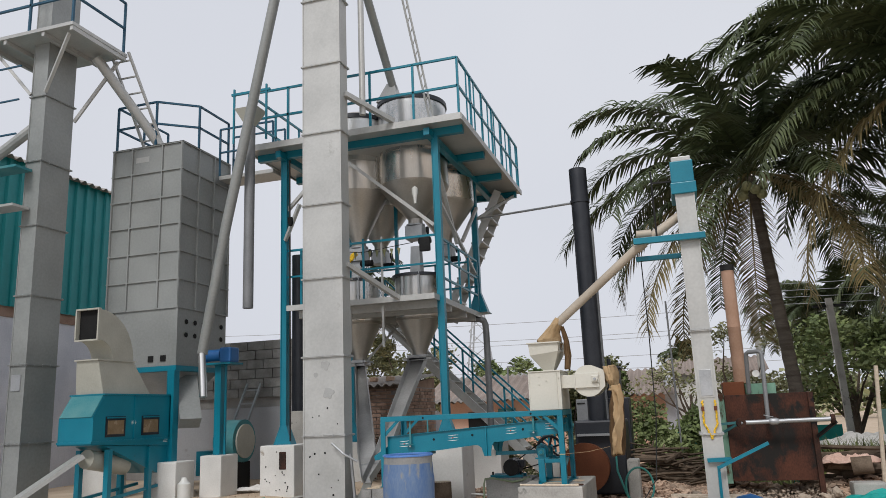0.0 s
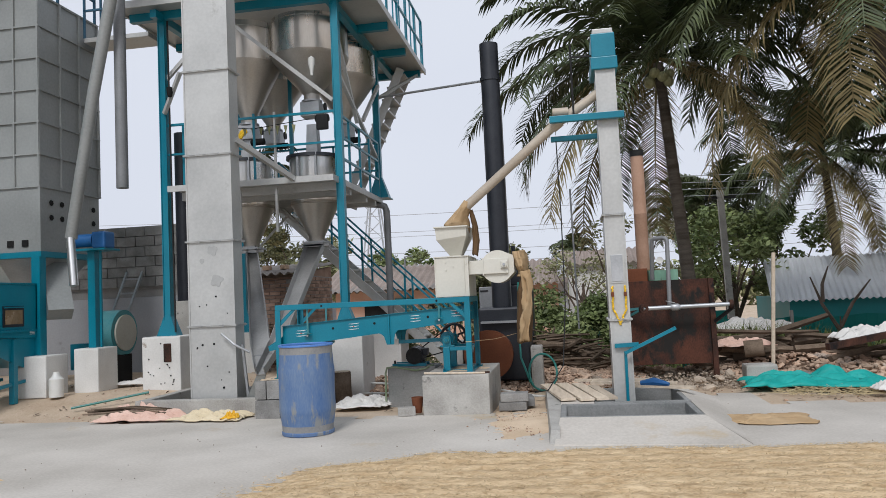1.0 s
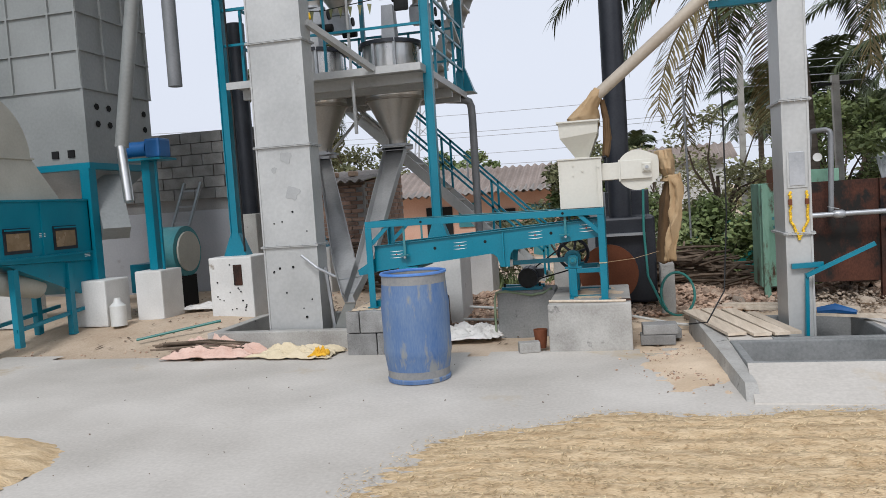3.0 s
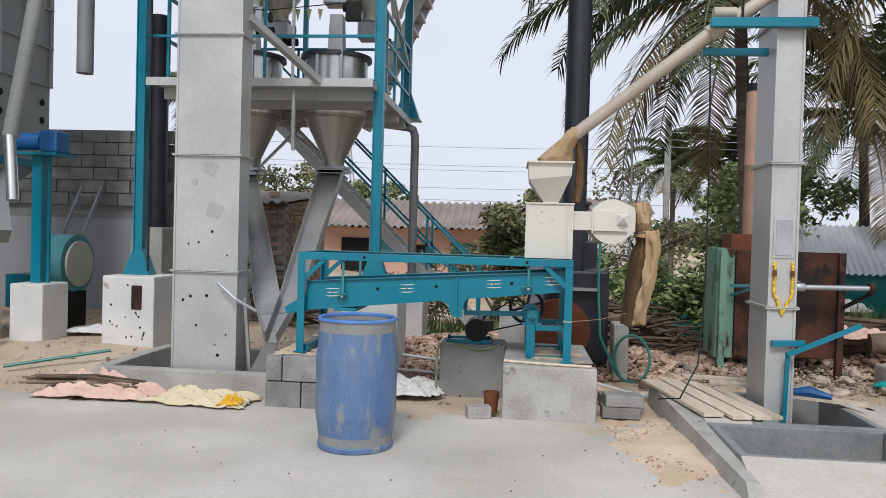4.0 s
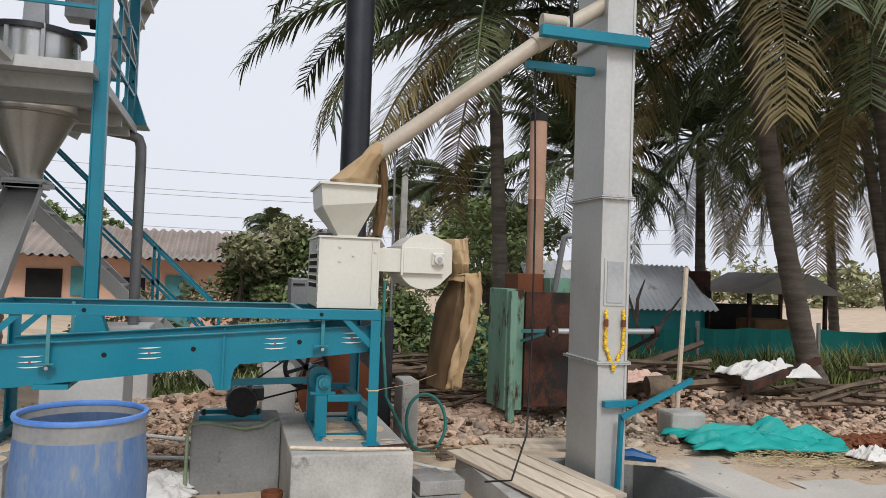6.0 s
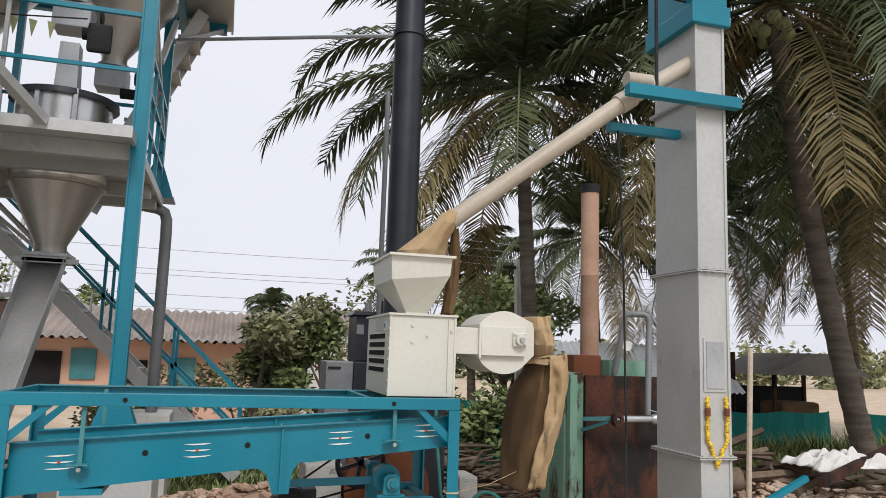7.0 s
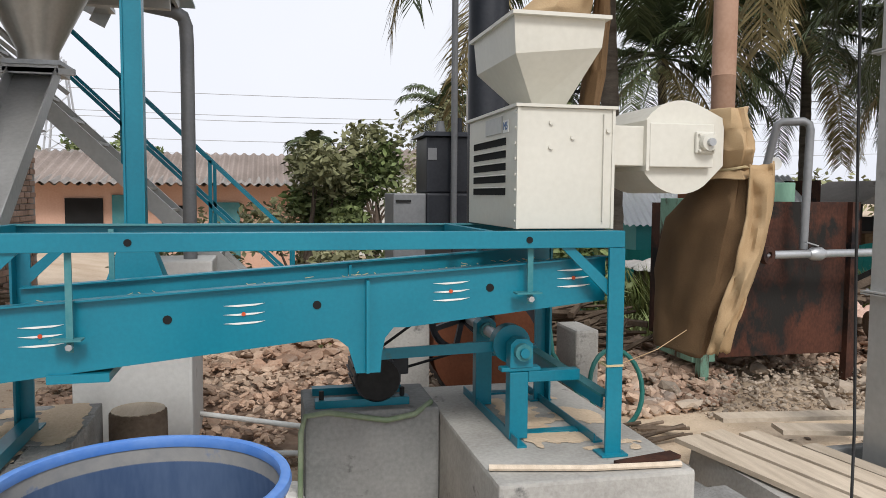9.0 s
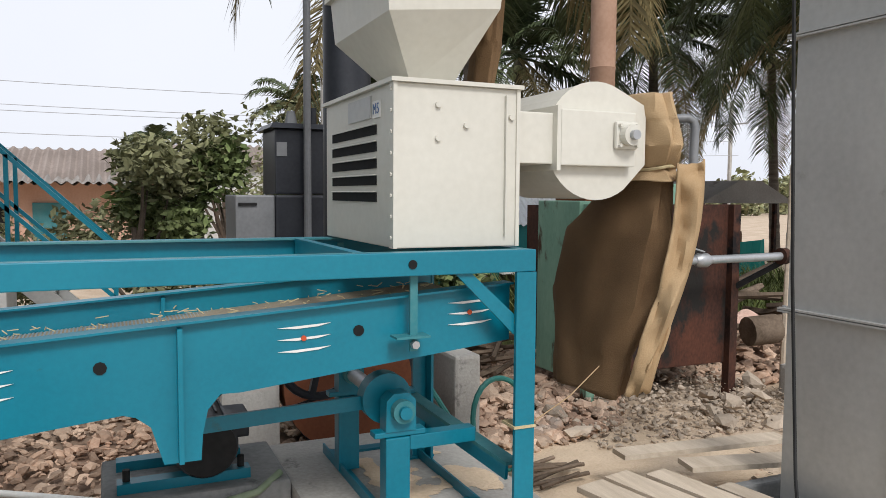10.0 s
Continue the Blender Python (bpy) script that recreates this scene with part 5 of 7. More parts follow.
part("name_plate", box(B(), bx0 - 0.006, bx0 - 0.001, by0 + 0.2, by0 + 0.43, 1.718, 1.785), GREY_SHEET, asp, "grey name plate bar")
stick = part("sticker", box(B(), bx0 - 0.005, bx0 - 0.001, by0 + 0.115, by0 + 0.18, 1.715, 1.765), WHITE_MARK, asp, "white sticker with dark lettering")
txt = bpy.data.curves.new("sticker_text", "FONT")
txt.body, txt.size, txt.align_x, txt.align_y, txt.extrude = "M5", 0.045, "CENTER", "CENTER", 0.0006
letters = new("lettering", txt)
letters.data.materials.append(BLUE_MOTOR)
letters.parent = stick
letters.matrix_world = Matrix.Translation(Vector((bx0 - 0.006, by0 + 0.147, 1.74)) - ORIGIN[stick]) @ Euler((radians(90), 0, radians(-90))).to_matrix().to_4x4()
for x, z in ((-1.135, 1.745), (-1.045, 1.69), (-1.135, 1.65), (-0.895, 1.72)):
    part("rivet", disc(B(), (x, by0 - 0.004, z), 0.009, (0, 1, 0), 0.01, 8), CREAM, asp)
for k in range(8):
    part("rivet", disc(B(), (bx0 - 0.006, by0 + 0.012, bz0 + 0.03 + 0.06 * k), 0.006, (1, 0, 0), 0.008, 6), CREAM, asp)
hx0, hx1, hy0, hy1 = -1.262, -0.878, 9.53, 10.12
hopper = part("hopper", loft(B(), rect(-1.12, -0.98, 9.70, 9.9, 1.835), [(hx0 + 0.012, hy0 + 0.012, 2.02), (hx1 - 0.008, hy0 + 0.012, 2.06), (hx1 - 0.008, hy1 - 0.012, 2.06), (hx0 + 0.012, hy1 - 0.012, 2.02)], rect(hx0, hx1, hy0, hy1, 2.165), caps=False), CREAM, asp)
bm = B()
for a in ((hx0 - 0.015, hx1 + 0.015, hy0 - 0.03, hy0), (hx0 - 0.015, hx1 + 0.015, hy1, hy1 + 0.03), (hx0 - 0.015, hx0, hy0, hy1), (hx1, hx1 + 0.015, hy0, hy1)):
    box(bm, *a, 2.165, 2.18)
part("hopper_lip", bm, CREAM, hopper)
part("hopper_neck", box(B(), -1.12, -0.98, 9.70, 9.9, 1.813, 1.84), CREAM, asp)
part("neck_flange", box(B(), -1.15, -0.95, 9.67, 9.93, 1.813, 1.822), CREAM, asp)
part("hopper_fill", box(B(), hx0 + 0.02, hx1 - 0.02, hy0 + 0.02, hy1 - 0.02, 2.05, 2.06), GRAIN, hopper)
part("duct", box(B(), bx1, -0.695, 9.52, 9.98, 1.588, 1.75, 0.004), CREAM, asp)
part("duct_flange", box(B(), -0.704, -0.69, 9.492, 10.0, 1.568, 1.772), CREAM, asp)
cas = [(-0.335, 1.595)] + [(-0.53 + 0.19 * math.cos(radians(a)), 1.667 + 0.19 * math.sin(radians(a))) for a in range(-54, -301, -9)] + [(-0.335, 1.787)]
part("fan_casing", prism(B(), cas, 9.535, 9.94), CREAM, asp, "round cream fan casing")
part("casing_rim", prism(B(), [(-0.53 + (x + 0.53) * 1.02, 1.667 + (z - 1.667) * 1.02) for x, z in cas], 9.527, 9.534), CREAM, asp)
part("bearing_arm", box(B(), -0.689, -0.40, 9.492, 9.526, 1.584, 1.762, 0.004), CREAM, asp)
be = part("bearing_plate", box(B(), -0.49, -0.40, 9.474, 9.4915, 1.64, 1.73, 0.008), CREAM, asp)
part("bearing_cup", disc(B(), (-0.445, 9.458, 1.685), 0.034, (0, 1, 0), 0.03), CREAM, be)
part("shaft_end", disc(B(), (-0.445, 9.44, 1.685), 0.016, (0, 1, 0), 0.03, 12), GALV, be)
for dx in (-0.033, 0.033):
    for dz in (-0.033, 0.033):
        part("bolt", disc(B(), (-0.445 + dx, 9.468, 1.685 + dz), 0.006, (0, 1, 0), 0.012, 6), CREAM, be)


def cloth_tube(name, rings, mat, label, category, seed, rough=0.12, n=40):
    """Sacking hung as a loose tube: rings of centre, half width, half depth, turn."""
    bm = B()
    loops = []
    m = 28
    for k in range(m + 1):
        s = k / m * (len(rings) - 1)
        i = min(int(s), len(rings) - 2)
        f = s - i
        f = f * f * (3 - 2 * f)
        c = Vector(rings[i][0]).lerp(Vector(rings[i + 1][0]), f)
        a = rings[i][1] * (1 - f) + rings[i + 1][1] * f
        b = rings[i][2] * (1 - f) + rings[i + 1][2] * f
        loop = []
        for j in range(n):
            t = 2 * math.pi * j / n
            w = 1 + rough * (noise.noise(Vector((math.cos(t) * 2.2, math.sin(t) * 2.2, k / m * 3.2 + seed))) * 1.7 + 0.8 * noise.noise(Vector((math.cos(t) * 5, math.sin(t) * 5, k / m * 6 + seed))) + 0.2 * math.sin(t * 7 + seed + k * 0.2))
            loop.append(bm.verts.new((c.x + a * w * math.cos(t), c.y + b * w * math.sin(t), c.z + (0.03 * noise.noise(Vector((math.cos(t), math.sin(t), seed))) if k in (0, m) else 0))))
        loops.append(loop)
    for p, q in zip(loops, loops[1:]):
        for j in range(n):
            bm.faces.new((p[j], p[(j + 1) % n], q[(j + 1) % n], q[j]))
    ob = solo(name, bm, mat, label, category, smooth=True)
    sol = ob.modifiers.new("thickness", "SOLIDIFY")
    sol.thickness = 0.004
    return ob


# sack body takes the darker jute, with its shade in the colour
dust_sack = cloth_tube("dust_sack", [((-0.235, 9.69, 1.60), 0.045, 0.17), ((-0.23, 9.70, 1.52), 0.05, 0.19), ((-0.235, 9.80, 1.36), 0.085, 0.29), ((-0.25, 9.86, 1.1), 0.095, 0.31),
                         ((-0.27, 9.9, 0.9), 0.09, 0.25), ((-0.285, 9.9, 0.745), 0.08, 0.22)], BURLAP_SHADED, "brown jute dust sack tied to the fan outlet, coloured as in shade", "sack", 3.0)
bm = B()
rows_ = []
for k in range(37):
    u = k / 36
    z = 1.60 - 0.83 * u
    row = []
    for j in range(11):
        v = j / 10
        wob = 0.03 * noise.noise(Vector((u * 6, v * 2.5, 2))) + 0.010 * noise.noise(Vector((u * 17, v * 6, 5)))
        fold = 0.018 * math.sin(v * 6.3 + u * 3)
        row.append(bm.verts.new((-0.255 + 0.115 * v - 0.045 * u + 0.025 * math.sin(u * 5) + wob, 9.445 + 0.165 * u ** 1.8 + fold + wob, z + 0.025 * noise.noise(Vector((v * 6, u, 1))))))
    rows_.append(row)
for a, b in zip(rows_, rows_[1:]):
    for j in range(10):
        bm.faces.new((a[j], a[j + 1], b[j + 1], b[j]))
# same cloth as the body, painted paler where light catches the edge
flap = solo("sack_flap", bm, BURLAP_LIT, "folded edge of the jute sack hanging down, coloured pale as if lit", "sack", smooth=True)
flap.modifiers.new("thickness", "SOLIDIFY").thickness = 0.008
flap.parent = dust_sack
flap.matrix_parent_inverse = Matrix.Translation(-dust_sack.location)
del flap["category"]
collar = cloth_tube("sack_collar", [((-0.275, 9.72, 1.835), 0.075, 0.245), ((-0.265, 9.72, 1.75), 0.085, 0.26), ((-0.255, 9.70, 1.66), 0.07, 0.23), ((-0.235, 9.69, 1.585), 0.047, 0.175), ((-0.24, 9.69, 1.54), 0.07, 0.2)], BURLAP_LIT, "jute mouth of the sack gathered over the fan outlet, in the lit tone", "sack", 5.0)
collar.parent = dust_sack
collar.matrix_parent_inverse = Matrix.Translation(-dust_sack.location)
del collar["category"]
tie = solo("sack_tie", rod(B(), [(-0.235 + 0.06 * math.cos(a), 9.69 + 0.19 * math.sin(a), 1.585 + 0.006 * math.sin(3 * a)) for a in [k * 0.35 for k in range(19)]], 0.006, 6), STRAW, "jute string tied round the sack neck", "string")
tie.parent = dust_sack
tie.matrix_parent_inverse = Matrix.Translation(-dust_sack.location)
del tie["category"]
cloth_tube("spout_sack", [((-0.86, 9.62, 2.47), 0.06, 0.06), ((-0.90, 9.63, 2.40), 0.075, 0.075), ((-0.98, 9.70, 2.30), 0.11, 0.12), ((-1.02, 9.75, 2.22), 0.16, 0.15), ((-1.02, 9.77, 2.12), 0.15, 0.14)], BURLAP_LIT, "jute sleeve over the tube end in the hopper", "sack", 6.0, 0.08)
cloth_tube("spout_sack", [((-0.83, 9.66, 2.38), 0.02, 0.02), ((-0.80, 9.75, 2.2), 0.03, 0.05), ((-0.80, 9.8, 2.0), 0.035, 0.07), ((-0.82, 9.82, 1.84), 0.03, 0.08)], BURLAP_SHADED, "loose end of jute sacking beside the hopper", "sack", 9.0, 0.15)
solo("tie_string", rod(B(), [(-0.36, 9.72, 0.86), (-0.6, 9.55, 0.815), (-0.88, 9.35, 0.805)], 0.002, 6), BURLAP_LIT, "thin jute string from sack to frame leg", "string")
solo("string_tie", box(B(), -0.93, -0.857, 9.343, 9.42, 0.80, 0.808), STRAW, "string wound round the frame leg", "string")

# plinths
solo("concrete_block", box(B(), -1.425, -0.655, 9.14, 10.54, -0.05, 0.447, 0.015), CONCRETE, "grey concrete plinth with dark stains", "plinth", smooth=False)
solo("motor_plinth", box(B(), -2.05, -1.428, 10.06, 10.52, -0.05, 0.474, 0.015), CEMENT, "dark cement motor plinth", "plinth")
solo("stick", rod(B(), [(-1.42, 9.28, 0.462), (-1.05, 9.2, 0.461), (-0.7, 9.17, 0.461)], 0.012, 8), WOOD, "thin wooden stick lying on the plinth", "stick")
solo("plank", bar(B(), (-0.93, 9.22, 0.457), (-0.66, 9.28, 0.457), 0.06, 0.014), RUST, "brown board piece on the plinth", "plank", "planks")
rng = random.Random(4)


def hollow_block(x0, x1, y0, y1, z0, z1):
    solo("concrete_block", box(B(), x0, x1, y0, y1, z0, z1, 0.008), CMU, "grey hollow concrete block stacked as a support", "block", "support blocks")


for lay in range(2):
    z0, z1 = 0.225 * lay - (0.02 if lay == 0 else 0), 0.225 * lay + 0.215
    for j in range(7):
        ya = 9.15 + 0.205 * j
        cut = (-3.31 if j % 2 == 0 else -3.16) if lay else (-3.14 if j % 2 == 0 else -3.3)
        sh = 0.006 * (j % 3) - 0.004
        hollow_block(-3.45 + sh, cut - 0.005, ya, ya + 0.196, z0, z1 - 0.002 * (j % 2))
        hollow_block(cut + 0.005, -2.995 + sh, ya, ya + 0.196, z0, z1)


def dust_patch(name, x0, x1, y0, y1, z, thick, mat, label, seed, gap=-0.1, n=120):
    """A thin uneven layer of dust lying on a flat top, with a ragged outline."""
    bm = B()
    vs = {}
    for i in range(n + 1):
        for j in range(n + 1):
            x, y = x0 + (x1 - x0) * i / n, y0 + (y1 - y0) * j / n
            h = noise.noise(Vector((x * 4, y * 4, seed))) + 0.5 * noise.noise(Vector((x * 15, y * 15, seed)))
            vs[i, j] = (Vector((x, y, z + thick * max(0.08, 0.4 + h))), h - 0.9 * max(0, max(abs(2 * i / n - 1), abs(2 * j / n - 1)) - 0.8) * 5 * 0.6)
    made = {}
    for i in range(n):
        for j in range(n):
            cs = [(i, j), (i + 1, j), (i + 1, j + 1), (i, j + 1)]
            if sum(vs[c][1] for c in cs) / 4 < gap:
                continue
            for c in cs:
                if c not in made:
                    made[c] = bm.verts.new(vs[c][0])
            bm.faces.new([made[c] for c in cs])
    return solo(name, bm, mat, label, "sand", kind="stuff", smooth=True)


dust_patch("block_dust", -3.44, -3.0, 9.16, 10.56, 0.4405, 0.007, PALE_SAND, "sandy dust and mortar crumbs on the stacked blocks", 3.0, -0.25)
dust_patch("plinth_dust", -1.18, -0.7, 9.3, 10.3, 0.4478, 0.005, PALE_SAND, "thin sandy dust and husks on the plinth top", 8.0, 0.0)

# crank drive
crank = thing("crank_drive", (-1.15, 9.7, 0.45), "teal crank stand with flywheel, shaft and belt", "machine")
AX, AZ = -1.19, 0.822
for y in (9.62, 10.14):
    part("stand_post", box(B(), -1.24, -1.16, y - 0.03, y + 0.03, 0.455, 0.735, 0.004), TEAL, crank)
    part("stand_beam", box(B(), -1.158, -0.93, y - 0.025, y + 0.025, 0.69, 0.736, 0.003), TEAL, crank)
    part("bearing_foot", box(B(), AX - 0.085, AX + 0.085, y - 0.025, y + 0.025, 0.737, 0.755, 0.004), TEAL, crank)
    part("bearing", loft(B(), [(AX + a, y - 0.03, z) for a, z in ((-0.05, 0.755), (0.05, 0.755), (0.048, AZ + 0.03), (0.025, AZ + 0.052), (-0.025, AZ + 0.052), (-0.048, AZ + 0.03))],
                         [(AX + a, y + 0.03, z) for a, z in ((-0.05, 0.755), (0.05, 0.755), (0.048, AZ + 0.03), (0.025, AZ + 0.052), (-0.025, AZ + 0.052), (-0.048, AZ + 0.03))]), TEAL, crank, "dusty teal pillow block bearing")
    part("bearing_nut", disc(B(), (AX, y - 0.04, AZ), 0.036, (0, 1, 0), 0.04, 16), TEAL_DUSTY, crank)
    part("shaft_cap", disc(B(), (AX, y - 0.066, AZ), 0.02, (0, 1, 0), 0.02, 12), TEAL, crank)
for x in (-1.215, -0.885):
    part("base_angle", box(B(), x - 0.02, x + 0.02, 9.5, 10.36, 0.447, 0.456), TEAL, crank)
    part("base_flange", box(B(), x - 0.02, x - 0.014, 9.5, 10.36, 0.457, 0.485), TEAL, crank)
for y in (9.68, 10.33):
    part("base_cross", box(B(), -1.194, -0.906, y - 0.025, y + 0.025, 0.447, 0.457), TEAL, crank)
part("shaft", rod(B(), [(AX, 9.56, AZ), (AX, 10.47, AZ)], 0.026, 14), GALV, crank, "oily grey steel shaft", True)
part("eccentric", disc(B(), (AX - 0.01, 9.72, AZ + 0.012), 0.082, (0, 1, 0), 0.06, 28), TEAL, crank, "teal eccentric disc", True)
bm = B()
ring_pts = [(AX - 0.04 + 0.16 * math.cos(a), 10.42, AZ + 0.16 * math.sin(a)) for a in [2 * math.pi * k / 28 for k in range(29)]]
rod(bm, ring_pts, 0.018, 8, caps=False)
for k in range(3):
    a = math.pi * k / 3 + 0.3
    bar(bm, (AX - 0.04 - 0.15 * math.cos(a), 10.42, AZ - 0.15 * math.sin(a)), (AX - 0.04 + 0.15 * math.cos(a), 10.42, AZ + 0.15 * math.sin(a)), 0.026)
part("flywheel", bm, BLACK, crank, "dark spoked flywheel")
part("connecting_rod", bar(B(), (AX, 9.73, AZ), (-1.80, 9.68, 0.815), 0.012, 0.045), TEAL, crank, "flat teal connecting rod")
part("rod_end", box(B(), -1.84, -1.80, 9.66, 9.70, 0.78, 0.85), PVC, crank, "pale wooden rod end")
part("tie_channel", bar(B(), (-0.885, 9.43, 0.665), (-0.955, 10.2, 0.72), 0.05, 0.012), TEAL_DUSTY, crank, "dusty teal tie channel")
part("tie_web", bar(B(), (-0.905, 9.43, 0.64), (-0.975, 10.2, 0.695), 0.010, 0.05), TEAL, crank)
for s in (-1, 1):
    part("belt", rod(B(), [(-1.70, 10.42, 0.60 + s * 0.06), (AX - 0.04, 10.42, AZ + s * 0.165)], 0.008, 6), CABLE, crank, "black drive belt")
mot = thing("electric_motor", (-1.78, 10.3, 0.474), "black electric motor on a teal slide base", "motor")
part("motor_body", rod(B(), [(-1.71, 10.13, 0.602), (-1.71, 10.44, 0.602)], 0.11, 20), BLACK, mot, smooth=True)
bm = B()
for k in range(16):
    a = 2 * math.pi * k / 16
    bar(bm, (-1.71 + 0.112 * math.cos(a), 10.2, 0.602 + 0.112 * math.sin(a)), (-1.71 + 0.112 * math.cos(a), 10.45, 0.602 + 0.112 * math.sin(a)), 0.008)
part("cooling_fins", bm, BLACK, mot)
part("fan_cover", disc(B(), (-1.71, 10.125, 0.602), 0.1, (0, 1, 0), 0.03), CABLE, mot)
part("terminal_box", box(B(), -1.64, -1.55, 10.2, 10.34, 0.60, 0.69, 0.01), BLACK, mot)
part("slide_base", box(B(), -2.0, -1.56, 10.13, 10.19, 0.474, 0.51), TEAL, mot)
part("slide_base", box(B(), -2.0, -1.56, 10.36, 10.42, 0.474, 0.51), TEAL, mot)
for x in (-1.97, -1.59):
    part("base_bolt", disc(B(), (x, 10.16, 0.525), 0.012, (0, 0, 1), 0.05, 8), CABLE, mot)
solo("green_hose", rod(B(), [(-2.075, 10.03, 0.0), (-2.07, 10.03, 0.4), (-2.05, 10.04, 0.47), (-1.95, 10.05, 0.478), (-1.82, 10.045, 0.455), (-1.68, 10.04, 0.43), (-1.55, 10.045, 0.45), (-1.46, 10.1, 0.49)], 0.013, 10), HOSE_PALE, "pale green hose over the motor plinth", "hose", smooth=True)

# blue drum
drum = thing("plastic_drum", (-2.447, 8.17, 0), "scuffed blue open plastic drum on the concrete floor", "drum")
prof = [(0.266, 0.10), (0.283, 0.22), (0.288, 0.24), (0.288, 0.28), (0.286, 0.46), (0.289, 0.62), (0.288, 0.66), (0.281, 0.70), (0.273, 0.82)]
part("body", lathe(B(), -2.447, 8.17, prof, 56), BLUE_PLASTIC, drum, "scuffed matt blue shell", True)
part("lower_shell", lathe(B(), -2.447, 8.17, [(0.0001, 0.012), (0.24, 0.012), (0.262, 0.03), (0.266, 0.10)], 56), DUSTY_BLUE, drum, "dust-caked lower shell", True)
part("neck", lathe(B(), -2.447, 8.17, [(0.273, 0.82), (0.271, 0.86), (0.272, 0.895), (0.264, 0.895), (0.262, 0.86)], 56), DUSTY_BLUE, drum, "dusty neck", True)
part("inner_wall", lathe(B(), -2.447, 8.17, [(0.262, 0.861), (0.272, 0.64), (0.272, 0.25), (0.25, 0.06), (0.0001, 0.05)], 56), BLUE_INNER, drum, "dull dark blue inner wall", True)
part("rim", lathe(B(), -2.447, 8.17, [(0.268, 0.893), (0.281, 0.896), (0.284, 0.905), (0.281, 0.915), (0.27, 0.918), (0.262, 0.915), (0.259, 0.905), (0.261, 0.894)], 56), BLUE_RIM, drum, "bright blue rolled rim", True)
part("foot_ring", lathe(B(), -2.447, 8.17, [(0.25, 0.0), (0.268, 0.002), (0.27, 0.03), (0.262, 0.04)], 56), BLUE_PLASTIC, drum, "", True)
part("water", disc(B(), (-2.447, 8.17, 0.40), 0.27, (0, 0, 1), 0.01, 40), BLACK, drum, "dark still water")

# ---- boiler, chimney and tank behind ----
boil = thing("boiler", (-0.65, 11.8, 0), "black steel furnace with a tall black chimney and rusty front", "boiler")
part("firebox", box(B(), -1.02, -0.3, 11.5, 12.4, 0.1, 1.15, 0.03), BLACK, boil)
part("front_ledge", box(B(), -0.98, -0.42, 11.38, 11.5, 0.93, 0.96), GALV, boil)
part("rusty_drum", rod(B(), [(-0.87, 11.2, 0.50), (-0.87, 11.5, 0.50)], 0.33, 36), RUST_RED, boil, "red-brown rusted round door", True)
part("drum_rim", rod(B(), [(-0.87, 11.18, 0.50), (-0.87, 11.23, 0.50)], 0.345, 36), RUST_RED, boil, "", True)
part("chimney", lathe(B(), -0.7, 11.79, [(0.10, 5.12), (0.14, 5.12), (0.14, 1.1), (0.10, 1.1)], 28), BLACK, boil, "tall black chimney pipe", True)
part("chimney_clamp", lathe(B(), -0.7, 11.79, [(0.13, 4.55), (0.155, 4.55), (0.155, 4.6), (0.13, 4.6)], 28), BLACK, boil, "", True)
part("side_wall", box(B(), -0.28, -0.12, 11.15, 11.5, 0, 0.6, 0.02), CONCRETE, boil)
part("side_wall", box(B(), -1.52, -1.23, 11.2, 11.7, -0.05, 0.70, 0.02), CONCRETE, boil)
part("draught_rod", rod(B(), [(-0.66, 12.92, -0.1), (-0.66, 12.92, 4.4)], 0.028), PIPE_GREY, boil)
solo("guy_bar", rod(B(), [(-2.95, 13.9, 5.05), (-0.7, 11.8, 4.58)], 0.02), GALV, "steel stay from tower to chimney", "stay")
cabinet = thing("control_cabinet", (-0.8, 13.2, 0), "black steel cabinet with a smaller box on top", "cabinet")
part("body", box(B(), -0.886, -0.3, 12.96, 13.5, -0.1, 1.48, 0.02), BLACK, cabinet)
part("side_panel", box(B(), -1.17, -0.888, 12.98, 13.48, -0.1, 1.475, 0.012), PIPE_GREY, cabinet, "dull grey side panel")
part("panel_latch", box(B(), -1.15, -1.02, 12.965, 12.979, 1.40, 1.42), CABLE, cabinet)
part("upper_box", box(B(), -0.885, -0.42, 12.97, 13.45, 1.481, 1.96, 0.015), BLACK, cabinet)
part("label_plate", box(B(), -0.875, -0.80, 12.962, 12.9695, 1.76, 1.86), PIPE_GREY, cabinet, "small grey plate")
part("cap", loft(B(), rect(-0.93, -0.38, 12.93, 13.49, 1.961), rect(-0.90, -0.41, 12.96, 13.46, 2.0)), BLACK, cabinet, "black lid")
part("finial", rod(B(), [(-0.74, 13.1, 2.0), (-0.74, 13.1, 2.1)], [0.05, 0.03], 10), PIPE_GREY, cabinet)
part("finial", rod(B(), [(-0.58, 13.1, 2.0), (-0.58, 13.1, 2.13)], 0.035), BLACK, cabinet)

tank = thing("water_tank", (1.55, 12, 0.15), "rusty steel tank with peeling green side and valve pipe", "tank")
part("front_plate", box(B(), 1.13, 2.29, 11.72, 11.75, 0.24, 1.43, 0.006), TANK_RUST, tank, "rust-brown plate with dark stains")
part("green_side", box(B(), 0.93, 1.128, 11.76, 12.3, 0.2, 1.45, 0.008), GREEN_PEEL, tank, "peeling pale green plate")
part("body", box(B(), 1.13, 2.27, 11.76, 12.8, 0.26, 1.41), RUST, tank)
for x in (0.98, 2.26):
    part("leg", bar(B(), (x, 11.70, 0.0), (x, 11.70, 1.43), 0.07), GREEN_PEEL if x < 1 else RUST, tank)
part("valve_pipe", rod(B(), [(1.30, 11.45, 1.045), (2.45, 11.42, 1.06)], 0.03, 14), GALV, tank, "grey water pipe across the front", True)
